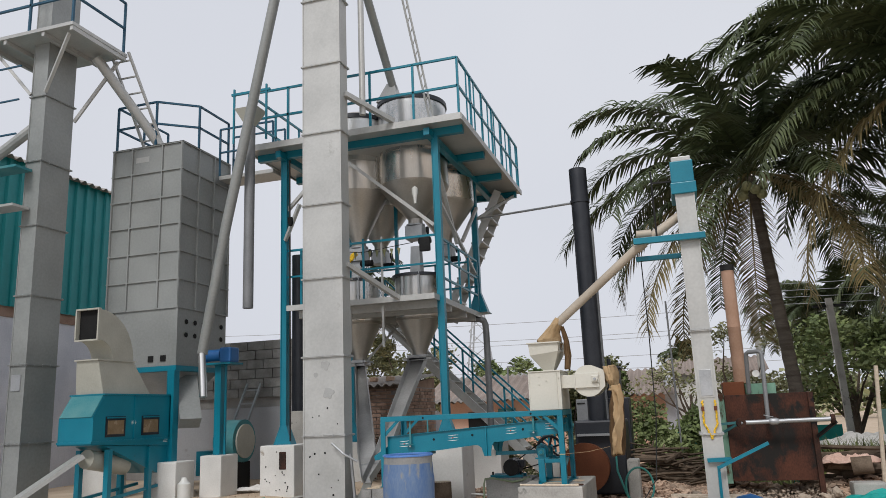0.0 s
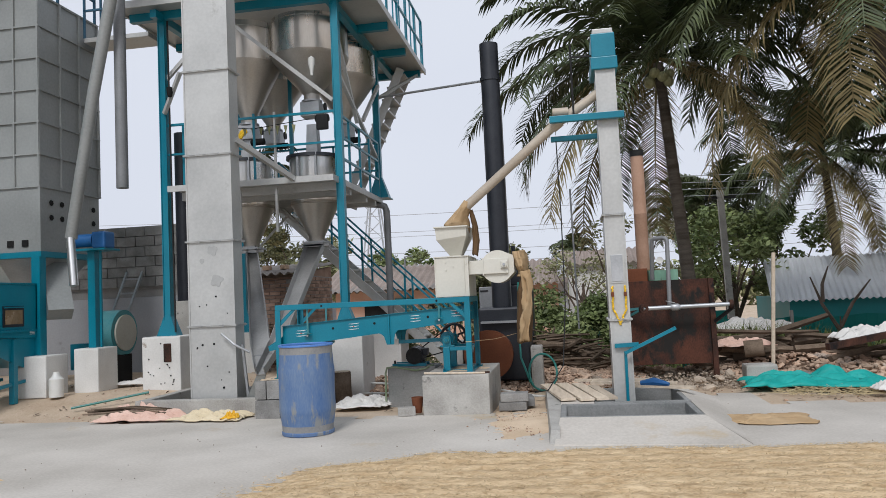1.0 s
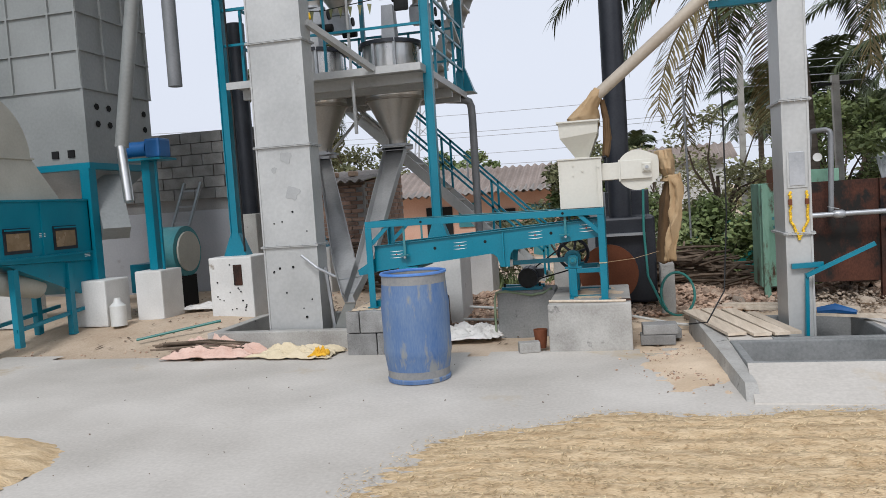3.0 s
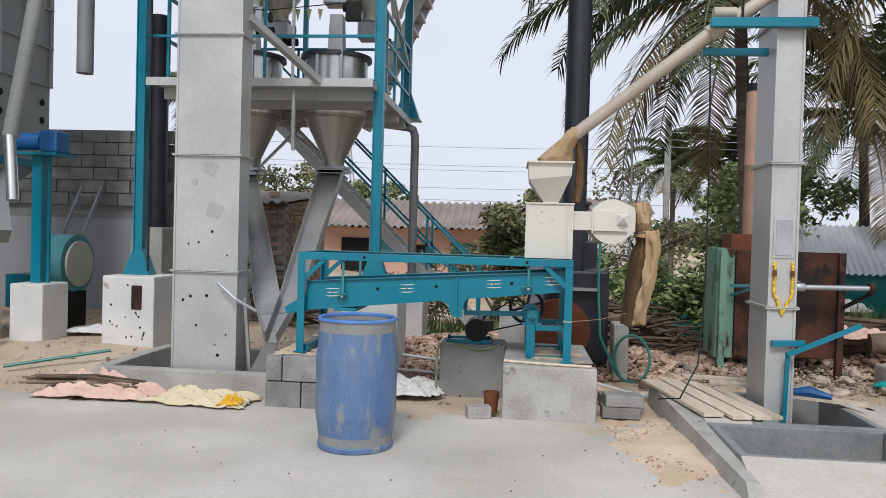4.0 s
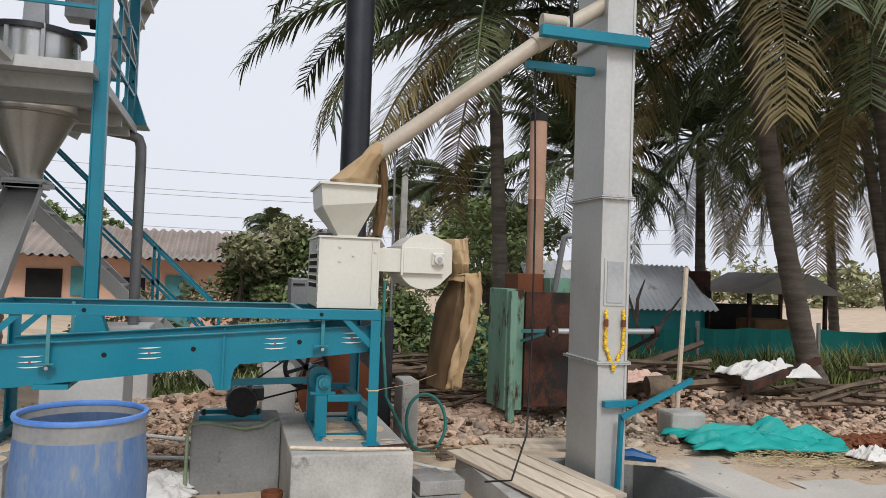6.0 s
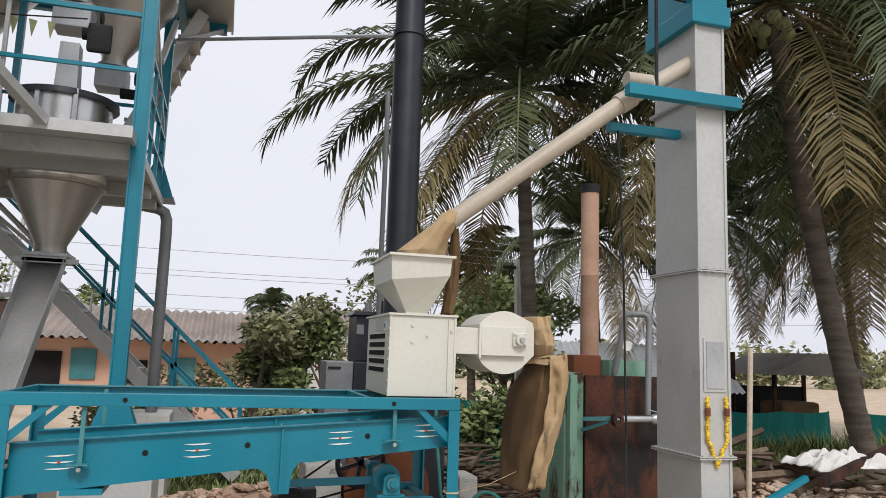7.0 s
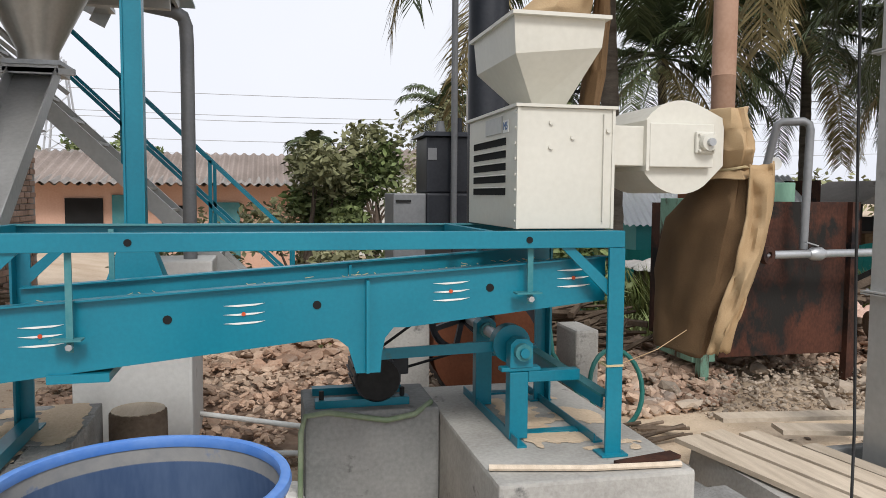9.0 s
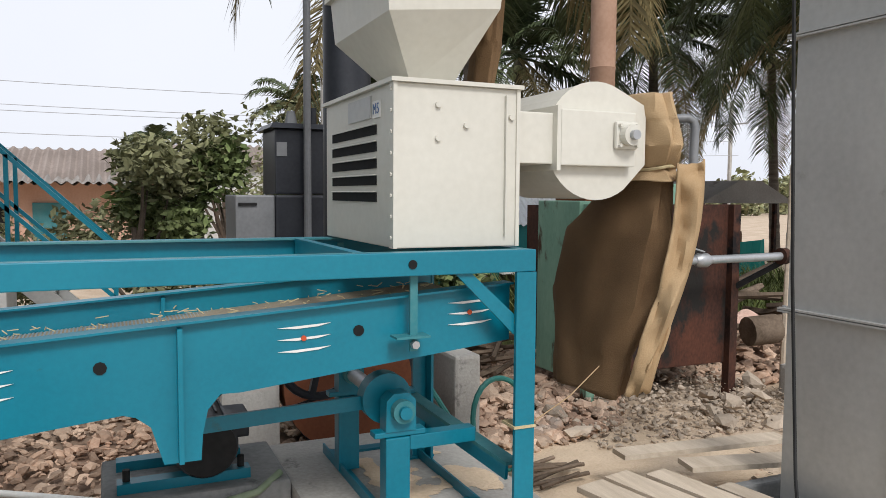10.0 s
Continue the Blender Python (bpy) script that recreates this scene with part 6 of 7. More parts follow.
bm = B()
lathe(bm, 0, 0, [(0.028, 0.0), (0.065, 0.0), (0.065, 0.045), (0.028, 0.045), (0.028, 0.0)], 20)
bmesh.ops.transform(bm, matrix=pose(1.29, 11.44, 1.045, 90, 0, 18), verts=bm.verts)
part("pipe_flange", bm, RUST, tank, "rusty open pipe flange", True)
part("flange_arm", bar(B(), (1.05, 11.62, 1.03), (1.27, 11.46, 1.05), 0.035), TEAL_DUSTY, tank)
part("flange_arm", bar(B(), (1.08, 11.70, 0.92), (1.24, 11.48, 1.02), 0.03), TEAL_DUSTY, tank)
part("valve_tee", rod(B(), [(1.66, 11.44, 1.05), (1.69, 11.44, 1.05), (1.76, 11.44, 1.05), (1.79, 11.44, 1.05)], [0.034, 0.05, 0.05, 0.034], 12), GALV, tank, "pale brass ball valve", True)
part("valve_lever", bar(B(), (1.72, 11.42, 1.11), (1.60, 11.40, 1.14), 0.02, 0.008), GALV, tank)
part("valve_end", disc(B(), (2.46, 11.42, 1.06), 0.06, (1, 0, 0), 0.05), RUST, tank)
part("green_pipe", rod(B(), [(1.66, 11.5, 1.08), (1.68, 11.5, 1.96), (1.675, 11.51, 2.0), (1.64, 11.52, 2.02), (1.52, 11.6, 2.02), (1.49, 11.62, 2.0), (1.485, 11.63, 1.95), (1.48, 11.8, 1.45)], 0.03, 12), PIPE_GREY, tank, "upright grey pipe with two elbows", True)
part("pressure_gauge", disc(B(), (1.60, 11.78, 1.72), 0.05, (0.15, 1, 0), 0.03, 20), WHITE_MARK, tank, "round white pressure gauge")
part("top_box", box(B(), 1.45, 1.85, 11.85, 12.3, 1.411, 1.58, 0.01), GREEN_PEEL, tank, "dark green box on the tank")
part("bracket_arm", bar(B(), (2.28, 11.68, 0.82), (2.5, 11.45, 1.02), 0.04), CABLE, tank)
part("flue_base", box(B(), 1.14, 1.44, 12.0, 12.4, 1.412, 1.62, 0.01), RUST_RED, tank)
part("flue_pipe", lathe(B(), 1.41, 12.2, [(0.06, 3.33), (0.094, 3.33), (0.094, 2.45), (0.099, 2.44), (0.094, 2.43), (0.094, 1.6), (0.06, 1.6)], 24), PIPE_BROWN, tank, "brown clay flue pipe", True)
part("flue_top", lathe(B(), 1.41, 12.2, [(0.08, 3.40), (0.105, 3.40), (0.10, 3.31), (0.08, 3.31)], 24), CABLE, tank, "sooty pipe end", True)
part("chain", rod(B(), [(2.27, 11.8, 1.35), (2.27, 11.8, 0.95)], 0.03, 8), CABLE, tank)
bm = B()
rng = random.Random(8)
for k in range(1700):
    u = rng.random()
    pebble(bm, (rng.uniform(0.6, 2.5), 11.0 + u * 1.1, ground_z(1, 11.6) + rng.uniform(-0.03, 0.01 + 0.10 * min(1, u * 2))), 0.010 + 0.05 * rng.random() ** 2 + (0.16 if k % 90 == 0 else 0), rng)
solo("ash_rubble", bm, ASH, "grey ash and broken stones under the tank", "rubble", kind="stuff")
solo("hung_cable", rod(B(), [(0.24, 9.5, 3.1), (0.25, 9.45, 2.2), (0.24, 9.4, 1.2), (0.18, 9.3, 0.5), (0.0, 9.1, 0.25), (-0.15, 9.2, 0.22)], 0.007, 6), CABLE, "black cable hanging from the elevator bracket", "cable", smooth=True)
bm = B()
pts = [(-0.12 + (0.2 - 0.001 * k) * math.cos(a), 10.95 + 0.06 * math.sin(a) - 0.003 * k, 0.27 + 0.24 * math.sin(a)) for k, a in enumerate([-2.6 + 0.25 * j for j in range(27)])]
rod(bm, [(-0.42, 11.45, 1.5), (-0.44, 11.35, 1.0), (-0.42, 11.2, 0.45)] + pts, 0.015, 8)
solo("hose_coil", bm, HOSE, "coil of green garden hose beside the furnace", "hose", smooth=True)

# ---- planks, blocks and cloths round the pits ----
for k, (a, b, w) in enumerate([((-0.05, 10.2), (0.22, 8.9), 0.16), ((0.13, 10.25), (0.42, 8.85), 0.15), ((0.32, 10.2), (0.58, 8.87), 0.13), ((0.5, 9.95), (0.69, 8.9), 0.1)]):
    solo("plank", bar(B(), (*a, 0.185), (*b, 0.175), w, 0.025), WOOD, "weathered wooden plank laid over the pit edge", "plank", "planks")
for a, b, w in (((0.5, 10.2), (1.5, 9.98), 0.14), ((0.95, 9.75), (1.62, 9.5), 0.12), ((0.3, 10.45), (1.3, 10.35), 0.12)):
    solo("plank", bar(B(), (*a, 0.2), (*b, 0.19), w, 0.025), WOOD, "weathered wooden plank laid over the pit edge", "plank", "planks")
solo("blue_cloth", rod(B(), [(1.05, 9.7, 0.23), (1.2, 9.65, 0.25), (1.35, 9.55, 0.23)], [0.03, 0.05, 0.02], 8), BLUE_MOTOR, "dark blue rag on a plank", "rag", smooth=True)
for x, y, z, a in ((-0.35, 9.75, 0.05, 0.1), (-0.42, 9.45, 0.05, 0), (-0.40, 9.45, 0.15, 0.05), (-0.38, 10.0, 0.04, 0.1)):
    bm = box(B(), -0.16, 0.16, -0.1, 0.1, -0.05, 0.045, 0.008)
    bmesh.ops.transform(bm, matrix=pose(x, y, z, 0, 0, math.degrees(a)), verts=bm.verts)
    solo("paving_block", bm, CMU, "grey concrete paver lying on the soil", "block", "loose pavers")
bm = box(B(), -0.1, 0.1, -0.06, 0.06, 0, 0.1, 0.01)
bmesh.ops.transform(bm, matrix=pose(-1.62, 9.15, 0, 0, 0, 15), verts=bm.verts)
solo("brick_piece", bm, CONCRETE, "small broken block against the plinth", "block")
solo("rusty_pan", lathe(B(), -1.52, 9.3, [(0.0001, 0.01), (0.05, 0.01), (0.07, 0.19), (0.06, 0.19), (0.045, 0.02), (0.0001, 0.02)], 18), RUST_RED, "rusty tin standing by the plinth", "tin", smooth=True)
drape("pink_sack", (-5.2, 9.52, 0.02), 0.6, 0.42, CLOTH_PINK, "faded pink cloth bunched against the pit kerb", "cloth", 0.15, 11)
bm = B()
rng = random.Random(31)
for k in range(16):
    y, z = rng.uniform(9.15, 9.38), rng.uniform(0.09, 0.15)
    rod(bm, [(-5.75 + rng.uniform(0, 0.3), y, z), (-5.1, y + rng.uniform(-0.04, 0.04), z + 0.02), (-4.72 + rng.uniform(-0.12, 0.1), y + rng.uniform(-0.06, 0.06), z - 0.02)], 0.011, 6)
solo("stick_bundle", bm, TWIG, "bundle of brown sticks lying on the pink cloth", "sticks", kind="stuff")
drape("pink_sack", (-4.95, 9.2, 0), 1.0, 0.36, CLOTH_PINK, "crumpled faded pink cloth on the floor", "cloth", 0.12, 2)
drape("pale_sack", (-4.02, 9.2, 0), 0.92, 0.46, CLOTH_CREAM, "flattened cream woven sack on the floor", "sack", 0.09, 8, turn=-0.1)
drape("yellow_sack", (-3.7, 9.02, 0.02), 0.17, 0.14, CLOTH_YELLOW, "yellow end of a woven sack", "sack", 0.07, 5)
drape("white_sheet", (-2.35, 10.05, 0), 0.75, 0.6, CLOTH_WHITE, "crumpled pale plastic sheet on the soil", "sheet", 0.1, 6)
drape("brown_mat", (2.1, 8.4, 0), 0.8, 0.55, BURLAP_LIT, "flat brown mat on the floor", "mat", 0.03, 12)
stump = thing("tree_stump", (-2.84, 10.6, 0), "sawn brown tree stump with pale top", "stump")
part("bark", lathe(B(), -2.84, 10.6, [(0.125, 0.392), (0.137, 0.378), (0.14, 0.12), (0.16, -0.03)], 20), TWIG, stump, "dark brown bark", True)
part("sawn_face", disc(B(), (-2.84, 10.6, 0.388), 0.127, (0, 0, 1), 0.012, 20), WOOD, stump, "pale sawn face")
solo("white_pvc_pipe", rod(B(), [(-2.7, 11.4, 0.14), (-1.95, 10.85, 0.16), (-1.93, 10.82, 0.12), (-1.95, 10.75, -0.02)], 0.016, 10), PVC, "bent white plastic water pipe", "pipe", smooth=True)
solo("white_pvc_pipe", rod(B(), [(-2.6, 10.9, 0.05), (-1.95, 10.75, 0.05)], 0.016, 10), PVC, "white plastic water pipe on rubble", "pipe", smooth=True)
solo("white_pvc_pipe", rod(B(), [(-0.75, 10.9, 0.06), (-0.2, 10.2, 0.05), (0.0, 10.1, 0.05)], 0.015, 8), PVC, "grey plastic pipe on the soil", "pipe", smooth=True)
rng = random.Random(6)
bm = B()
for k in range(9):
    x, y = rng.uniform(-0.4, 0.1), rng.uniform(10.5, 11.0)
    rod(bm, [(x, y, 0.03), (x + rng.uniform(0.15, 0.35), y + rng.uniform(-0.15, 0.1), rng.uniform(0.03, 0.1))], 0.012, 6)
solo("dry_sticks", bm, TWIG, "dry sticks and a palm sheath on the soil", "sticks", kind="stuff")
bm = B()
for k in range(700):
    x, y = rng.gauss(-0.2, 0.2), rng.gauss(8.5, 0.4)
    if x > -0.02:
        continue
    pebble(bm, (x, y, 0.008), rng.uniform(0.008, 0.04) * rng.random(), rng)
drift = B()
dg = []
for i in range(25):
    row = []
    for j in range(37):
        u, v = i / 12 - 1, j / 18 - 1
        x, y = -0.3 + 0.32 * u + 0.06 * noise.noise(Vector((u * 3, v * 3, 8))), 8.5 + 0.95 * v
        h = 0.026 * (0.75 - (max(0, -u) ** 1.5 + abs(v) ** 1.6)) + 0.02 * noise.noise(Vector((x * 4, y * 3, 2))) + 0.012 * noise.noise(Vector((x * 13, y * 13, 4)))
        row.append(drift.verts.new((x, y, max(h, -0.02))))
    dg.append(row)
for i in range(24):
    for j in range(36):
        drift.faces.new((dg[i][j], dg[i + 1][j], dg[i + 1][j + 1], dg[i][j + 1]))
solo("sand_drift", drift, PALE_SAND, "thin drift of sand and mortar crumbs on the floor", "sand", kind="stuff", smooth=True)
drift = B()
dg = []
for i in range(37):
    row = []
    for j in range(37):
        u, v = i / 18 - 1, j / 18 - 1
        x, y = 0.35 + 1.25 * u, 10.75 + 0.75 * v
        z = soil(x, y) + 0.035 * (0.9 - u * u - v * v) + 0.02 * noise.noise(Vector((x * 3, y * 3, 6))) + 0.008 * noise.noise(Vector((x * 11, y * 11, 6)))
        row.append(drift.verts.new((x, y, z)))
    dg.append(row)
for i in range(36):
    for j in range(36):
        drift.faces.new((dg[i][j], dg[i + 1][j], dg[i + 1][j + 1], dg[i][j + 1]))
solo("sand_spill", drift, PALE_SAND, "pale dry sand trodden over the soil behind the pit", "sand", kind="stuff", smooth=True)
gr = B()
for k in range(900):
    x, y = rng.uniform(-3.3, -1.9), 10.6 + 1.6 * rng.random() ** 0.7
    pebble(gr, (x, y, soil(x, y) + 0.006), 0.012 + 0.055 * rng.random() ** 2, rng)
solo("gravel_strewing", gr, RUBBLE, "broken brick and pebbles strewn behind the motor plinth", "rubble", kind="stuff")
solo("brick_crumbs", bm, RUBBLE, "crumbled brick bits beside the pit kerb", "rubble", kind="stuff")
bm = B()
for k in range(140):
    x, y = rng.uniform(-8, 6), rng.uniform(5, 9.2)
    pebble(bm, (x, y, 0.006), rng.uniform(0.005, 0.016), rng)
solo("floor_crumbs", bm, TWIG, "small crumbs and chaff scattered on the floor", "litter", kind="stuff")

# ---- rubble behind the machines ----


def heap(name, cx, cy, rx, ry, h, count, smin, smax, mat, label, seed):
    rng = random.Random(seed)
    bm = B()
    for k in range(count):
        a, r = rng.uniform(0, 2 * math.pi), math.sqrt(rng.random())
        x, y = cx + rx * r * math.cos(a), cy + ry * r * math.sin(a)
        z = ground_z(x, y) + h * max(0, 1 - r ** 1.6) * (0.65 + 0.7 * noise.noise(Vector((x * 1.1, y * 1.1, seed)))) * rng.uniform(0.7, 1)
        pebble(bm, (x, y, z), rng.uniform(smin, smax) * (0.6 + 0.8 * rng.random()), rng, 0.6)
    n = 22
    ctr = bm.verts.new((cx, cy, ground_z(cx, cy) + h * 0.3))
    last = None
    rings = []
    for j in range(1, 9):
        ring = []
        for k in range(n):
            a, r = 2 * math.pi * k / n, j / 8
            x, y = cx + rx * r * math.cos(a), cy + ry * r * math.sin(a)
            ring.append(bm.verts.new((x, y, ground_z(x, y) - 0.05 + (h * 0.6 + 0.03) * (1 - r ** 1.6) * (0.65 + 0.7 * noise.noise(Vector((x * 1.1, y * 1.1, seed)))))))
        rings.append(ring)
    for k in range(n):
        bm.faces.new((ctr, rings[0][k], rings[0][(k + 1) % n]))
    for p, q in zip(rings, rings[1:]):
        for k in range(n):
            bm.faces.new((p[k], q[k], q[(k + 1) % n], p[(k + 1) % n]))
    return solo(name, bm, mat, label, "rubble", kind="stuff")


heap("rubble_heap", -1.7, 12.3, 2.2, 1.6, 0.22, 4200, 0.025, 0.095, RUBBLE, "heap of broken brick and stone behind the motor", 1)
heap("rubble_heap", 0.35, 12.2, 1.1, 1.0, 0.36, 1700, 0.03, 0.14, RUBBLE, "heap of broken brick rubble behind the furnace", 2)
heap("rubble_heap", 3.6, 12.9, 1.9, 1.1, 0.40, 2200, 0.035, 0.14, RUBBLE, "brick rubble heap beside the tank", 3)
heap("rubble_heap", 6.3, 12.0, 2.4, 1.4, 0.42, 2600, 0.035, 0.13, RUBBLE, "brick rubble heap beside the palm", 4)
heap("coconut_heap", 4.6, 10.5, 0.7, 0.45, 0.22, 260, 0.09, 0.14, RUST_RED, "heap of dry brown coconut husks", 5)
heap("rubble_heap", -0.6, 13.4, 2.5, 1.0, 0.45, 900, 0.06, 0.2, RUBBLE, "rubble strewn in front of the bushes", 6)
rng = random.Random(21)


def stick_pile(name, cx, cy, rx, ry, h, count, length, mat, label, seed, thick=(0.012, 0.035)):
    rng = random.Random(seed)
    bm = B()
    for k in range(count):
        x, y = cx + rng.uniform(-rx, rx), cy + rng.uniform(-ry, ry)
        z = ground_z(x, y) + rng.uniform(0.05, h) * (1 - abs(x - cx) / rx * 0.6)
        a = rng.gauss(0.2, 0.7)
        l = length * rng.uniform(0.4, 1)
        p = Vector((x - l / 2 * math.cos(a), y - l / 2 * math.sin(a) * 0.6, z - rng.uniform(-0.15, 0.15) * l))
        q = Vector((x + l / 2 * math.cos(a), y + l / 2 * math.sin(a) * 0.6, z + rng.uniform(-0.15, 0.15) * l))
        mid = (p + q) / 2 + Vector((0, 0, rng.uniform(-0.05, 0.05) * l))
        rr = rng.uniform(*thick)
        rod(bm, [p, mid, q], [rr, rr * 0.9, rr * 0.6], 5)
    return solo(name, bm, mat, label, "firewood", kind="stuff")


stick_pile("firewood_pile", 0.0, 12.9, 0.9, 0.5, 0.75, 150, 1.0, TWIG, "pile of dry firewood sticks behind the furnace", 1)
stick_pile("firewood_pile", -5.4, 14.4, 0.8, 0.4, 0.85, 170, 0.9, TWIG, "stack of dry firewood before the brick hut", 2)
stick_pile("timber_pile", 3.7, 13.1, 1.3, 0.6, 0.7, 60, 1.5, TWIG, "old timbers lying on the rubble", 3, (0.03, 0.07))
stick_pile("timber_pile", 6.6, 11.9, 1.8, 0.6, 0.65, 130, 1.5, TWIG, "dry palm stalks and timbers on the rubble", 4, (0.015, 0.04))
solo("log", rod(B(), [(2.7, 11.95, 0.4), (2.95, 11.9, 0.42)], 0.12, 14), TWIG, "cut log on the rubble", "log", smooth=True)
solo("stone_block", box(B(), 2.55, 2.95, 11.2, 11.5, 0.0, 0.25, 0.03), CONCRETE, "pale concrete lump beside the tank", "block")
solo("stone_block", box(B(), 3.0, 3.3, 10.95, 11.15, -0.02, 0.16, 0.02), CMU, "grey concrete block on the soil", "block")
solo("bamboo_stake", rod(B(), [(3.05, 11.9, 0.0), (3.2, 12.0, 1.75)], 0.028, 8), WOOD, "upright wooden stake in the rubble", "stake", smooth=True)
solo("steel_beam", bar(B(), (3.7, 11.6, 0.42), (5.6, 12.6, 0.62), 0.07, 0.09), RUST, "rusty beam lying over the rubble", "beam")
drape("teal_tarpaulin", (3.25, 10.75, 0.02), 1.6, 0.75, TARP, "crumpled teal tarpaulin on the ground", "tarpaulin", 0.2, 3, 40, -0.15)
drape("white_cloth", (4.55, 12.3, 0.45), 1.0, 0.6, CLOTH_WHITE, "heap of white cloth on the rubble", "cloth", 0.22, 9, 34)
drape("white_cloth", (3.9, 10.0, 0.03), 0.45, 0.25, CLOTH_WHITE, "white rag on the straw", "cloth", 0.12, 10)
drape("white_cover", (3.9, 16.8, 0.35), 1.7, 0.9, CLOTH_WHITE, "white cloth cover over stored goods", "cover", 0.3, 15)
solo("goods_stack", box(B(), 3.2, 4.6, 16.45, 17.15, -0.6, 0.36, 0.05), TWIG, "dark stack of stored goods under a cloth", "stack")
drape("pink_sheet", (2.75, 12.4, 0.4), 0.8, 0.5, CLOTH_PINK, "pink cloth thrown over the rubble", "cloth", 0.12, 13)
bm = B()
for k in range(420):
    a, r = rng.uniform(0, 6.28), math.sqrt(rng.random())
    x, y = 3.4 + 0.75 * r * math.cos(a), 10.25 + 0.35 * r * math.sin(a)
    b = rng.uniform(0, 6.28)
    l = rng.uniform(0.05, 0.18)
    z = 0.01 + rng.random() * 0.07 * (1 - r)
    bar(bm, (x, y, z), (x + l * math.cos(b), y + l * math.sin(b), z + rng.uniform(-0.01, 0.04)), 0.004)
solo("straw_litter", bm, STRAW, "pale straw litter beside the tarpaulin", "straw", kind="stuff")

bm = B()
for k in range(2600):
    x, y = rng.uniform(-8, 5), rng.uniform(9.2, 14)
    if any(a - 0.2 < x < b + 0.2 and c - 0.2 < y < d + 0.2 for a, b, c, d in PITS) or noise.noise(Vector((x * 0.8, y * 0.8, 6))) < -0.1 or -1.5 < x < -0.6 and y < 10.5 or -3.6 < x < -3 and y < 10.3 or 0 < x < 1.6 and y < 10.2:
        continue
    pebble(bm, (x, y, soil(x, y) + 0.006), rng.uniform(0.008, 0.05) * rng.uniform(0.5, 1), rng)
solo("soil_litter", bm, RUBBLE, "small stones and brick chips strewn on the soil", "stones", kind="stuff")
bm = B()
for k in range(900):
    x, y = rng.uniform(-7, 5), rng.uniform(9.6, 13.5)
    if any(a - 0.2 < x < b + 0.2 and c - 0.2 < y < d + 0.2 for a, b, c, d in PITS) or -1.5 < x < -0.6 and y < 10.5 or -3.6 < x < -3 and y < 10.3:
        continue
    a, l = rng.uniform(0, 6.28), rng.uniform(0.02, 0.07)
    d, w = Vector((math.cos(a), math.sin(a), rng.uniform(-0.2, 0.4))) * l, Vector((-math.sin(a), math.cos(a), 0)) * l * 0.3
    c = Vector((x, y, soil(x, y) + 0.02))
    bm.faces.new([bm.verts.new(q) for q in (c - d, c + w, c + d, c - w)])
solo("leaf_litter", bm, TWIG, "dry brown leaves strewn on the soil", "leaves", kind="stuff")

# ---- brick hut ----
HX = -5.3
hut = thing("brick_hut", (-5.8, 16.4, -0.1), "small brick hut with a sagging cement sheet roof", "hut")
part("wall_core", box(B(), HX - 1.3, HX, 15.42, 18.0, -0.3, 1.95), MORTAR, hut)
part("gable_top", loft(B(), [(HX - 0.16, 15.44, 1.95), (HX - 0.16, 18.0, 1.95), (HX - 0.16, 18.0, 2.2)], [(HX, 15.44, 1.95), (HX, 18.0, 1.95), (HX, 18.0, 2.2)]), BRICK, hut, "rough brick wall top under the roof")
part("roof", corrugated((HX - 1.6, 15.0, 1.97), (HX + 0.12, 15.0, 1.97), (0, 3.2, 0.33), 0.03, 0.18), ASBESTOS, hut, "weathered corrugated cement sheets")
part("roof_beam", bar(B(), (HX - 1.5, 15.2, 1.93), (HX + 0.1, 15.2, 1.93), 0.06), TWIG, hut)
for k in range(3):
    part("roof_stone", box(B(), HX - 1.3 + 0.4 * k, HX - 1.15 + 0.4 * k, 16.0, 16.2, 2.10, 2.2, 0.02), RUBBLE, hut)

# ---- far houses ----
house = thing("house", (-3.6, 31, -0.8), "long pink plastered house with a faded clay tile roof", "house")
part("wall", box(B(), -9.0, -0.1, 30, 34, -1.0, 1.75), PINK, house)
part("roof", corrugated((-9.6, 32.4, 2.75), (0.3, 32.4, 2.75), (0, -3.2, -1.05), 0.05, 0.3), TILE_ROOF, house, "faded clay roof")
part("lean_roof", corrugated((-9.0, 30.2, 1.95), (-1.0, 30.2, 1.95), (0, -1.2, -0.22), 0.04, 0.25), ASBESTOS, house, "grey cement sheet over the veranda")
part("gable_wall", prism(B(), [(-0.1, -1.0), (0.25, -1.0), (0.25, 2.5), (-0.1, 2.7)], 30.0, 34), PLASTER_WHITE, house)
for x, w, z0, z1, m in ((-7.3, 0.5, 0.1, 1.3, DARK), (-6.2, 0.35, 0.5, 1.4, TEAL_DUSTY), (-3.4, 0.4, -0.8, 1.2, TEAL_DUSTY), (-4.8, 0.4, 0.4, 1.1, DARK)):
    part("door" if z0 < 0 else "window", box(B(), x - w, x + w, 29.93, 29.99, z0, z1), m, house)
house2 = thing("house", (-8, 38, -0.8), "pale house with a brown sheet roof, far behind", "house")
part("wall", box(B(), -14.5, -7, 37, 40, -1, 2.0), PLASTER_WHITE, house2)
part("roof", corrugated((-15, 38.5, 3.1), (-6.5, 38.5, 3.1), (0, -2.2, -0.9), 0.05, 0.3), ASBESTOS, house2)
house3 = thing("house", (1.2, 33, -0.8), "white house end with a grey roof behind the bushes", "house")
part("wall", box(B(), 0.3, 3.5, 34, 37, -1, 2.6), WHITEWASH, house3)
part("roof", corrugated((0, 35.5, 3.2), (4, 35.5, 3.2), (0, -1.9, -0.7), 0.05, 0.3), TILE_ROOF, house3)

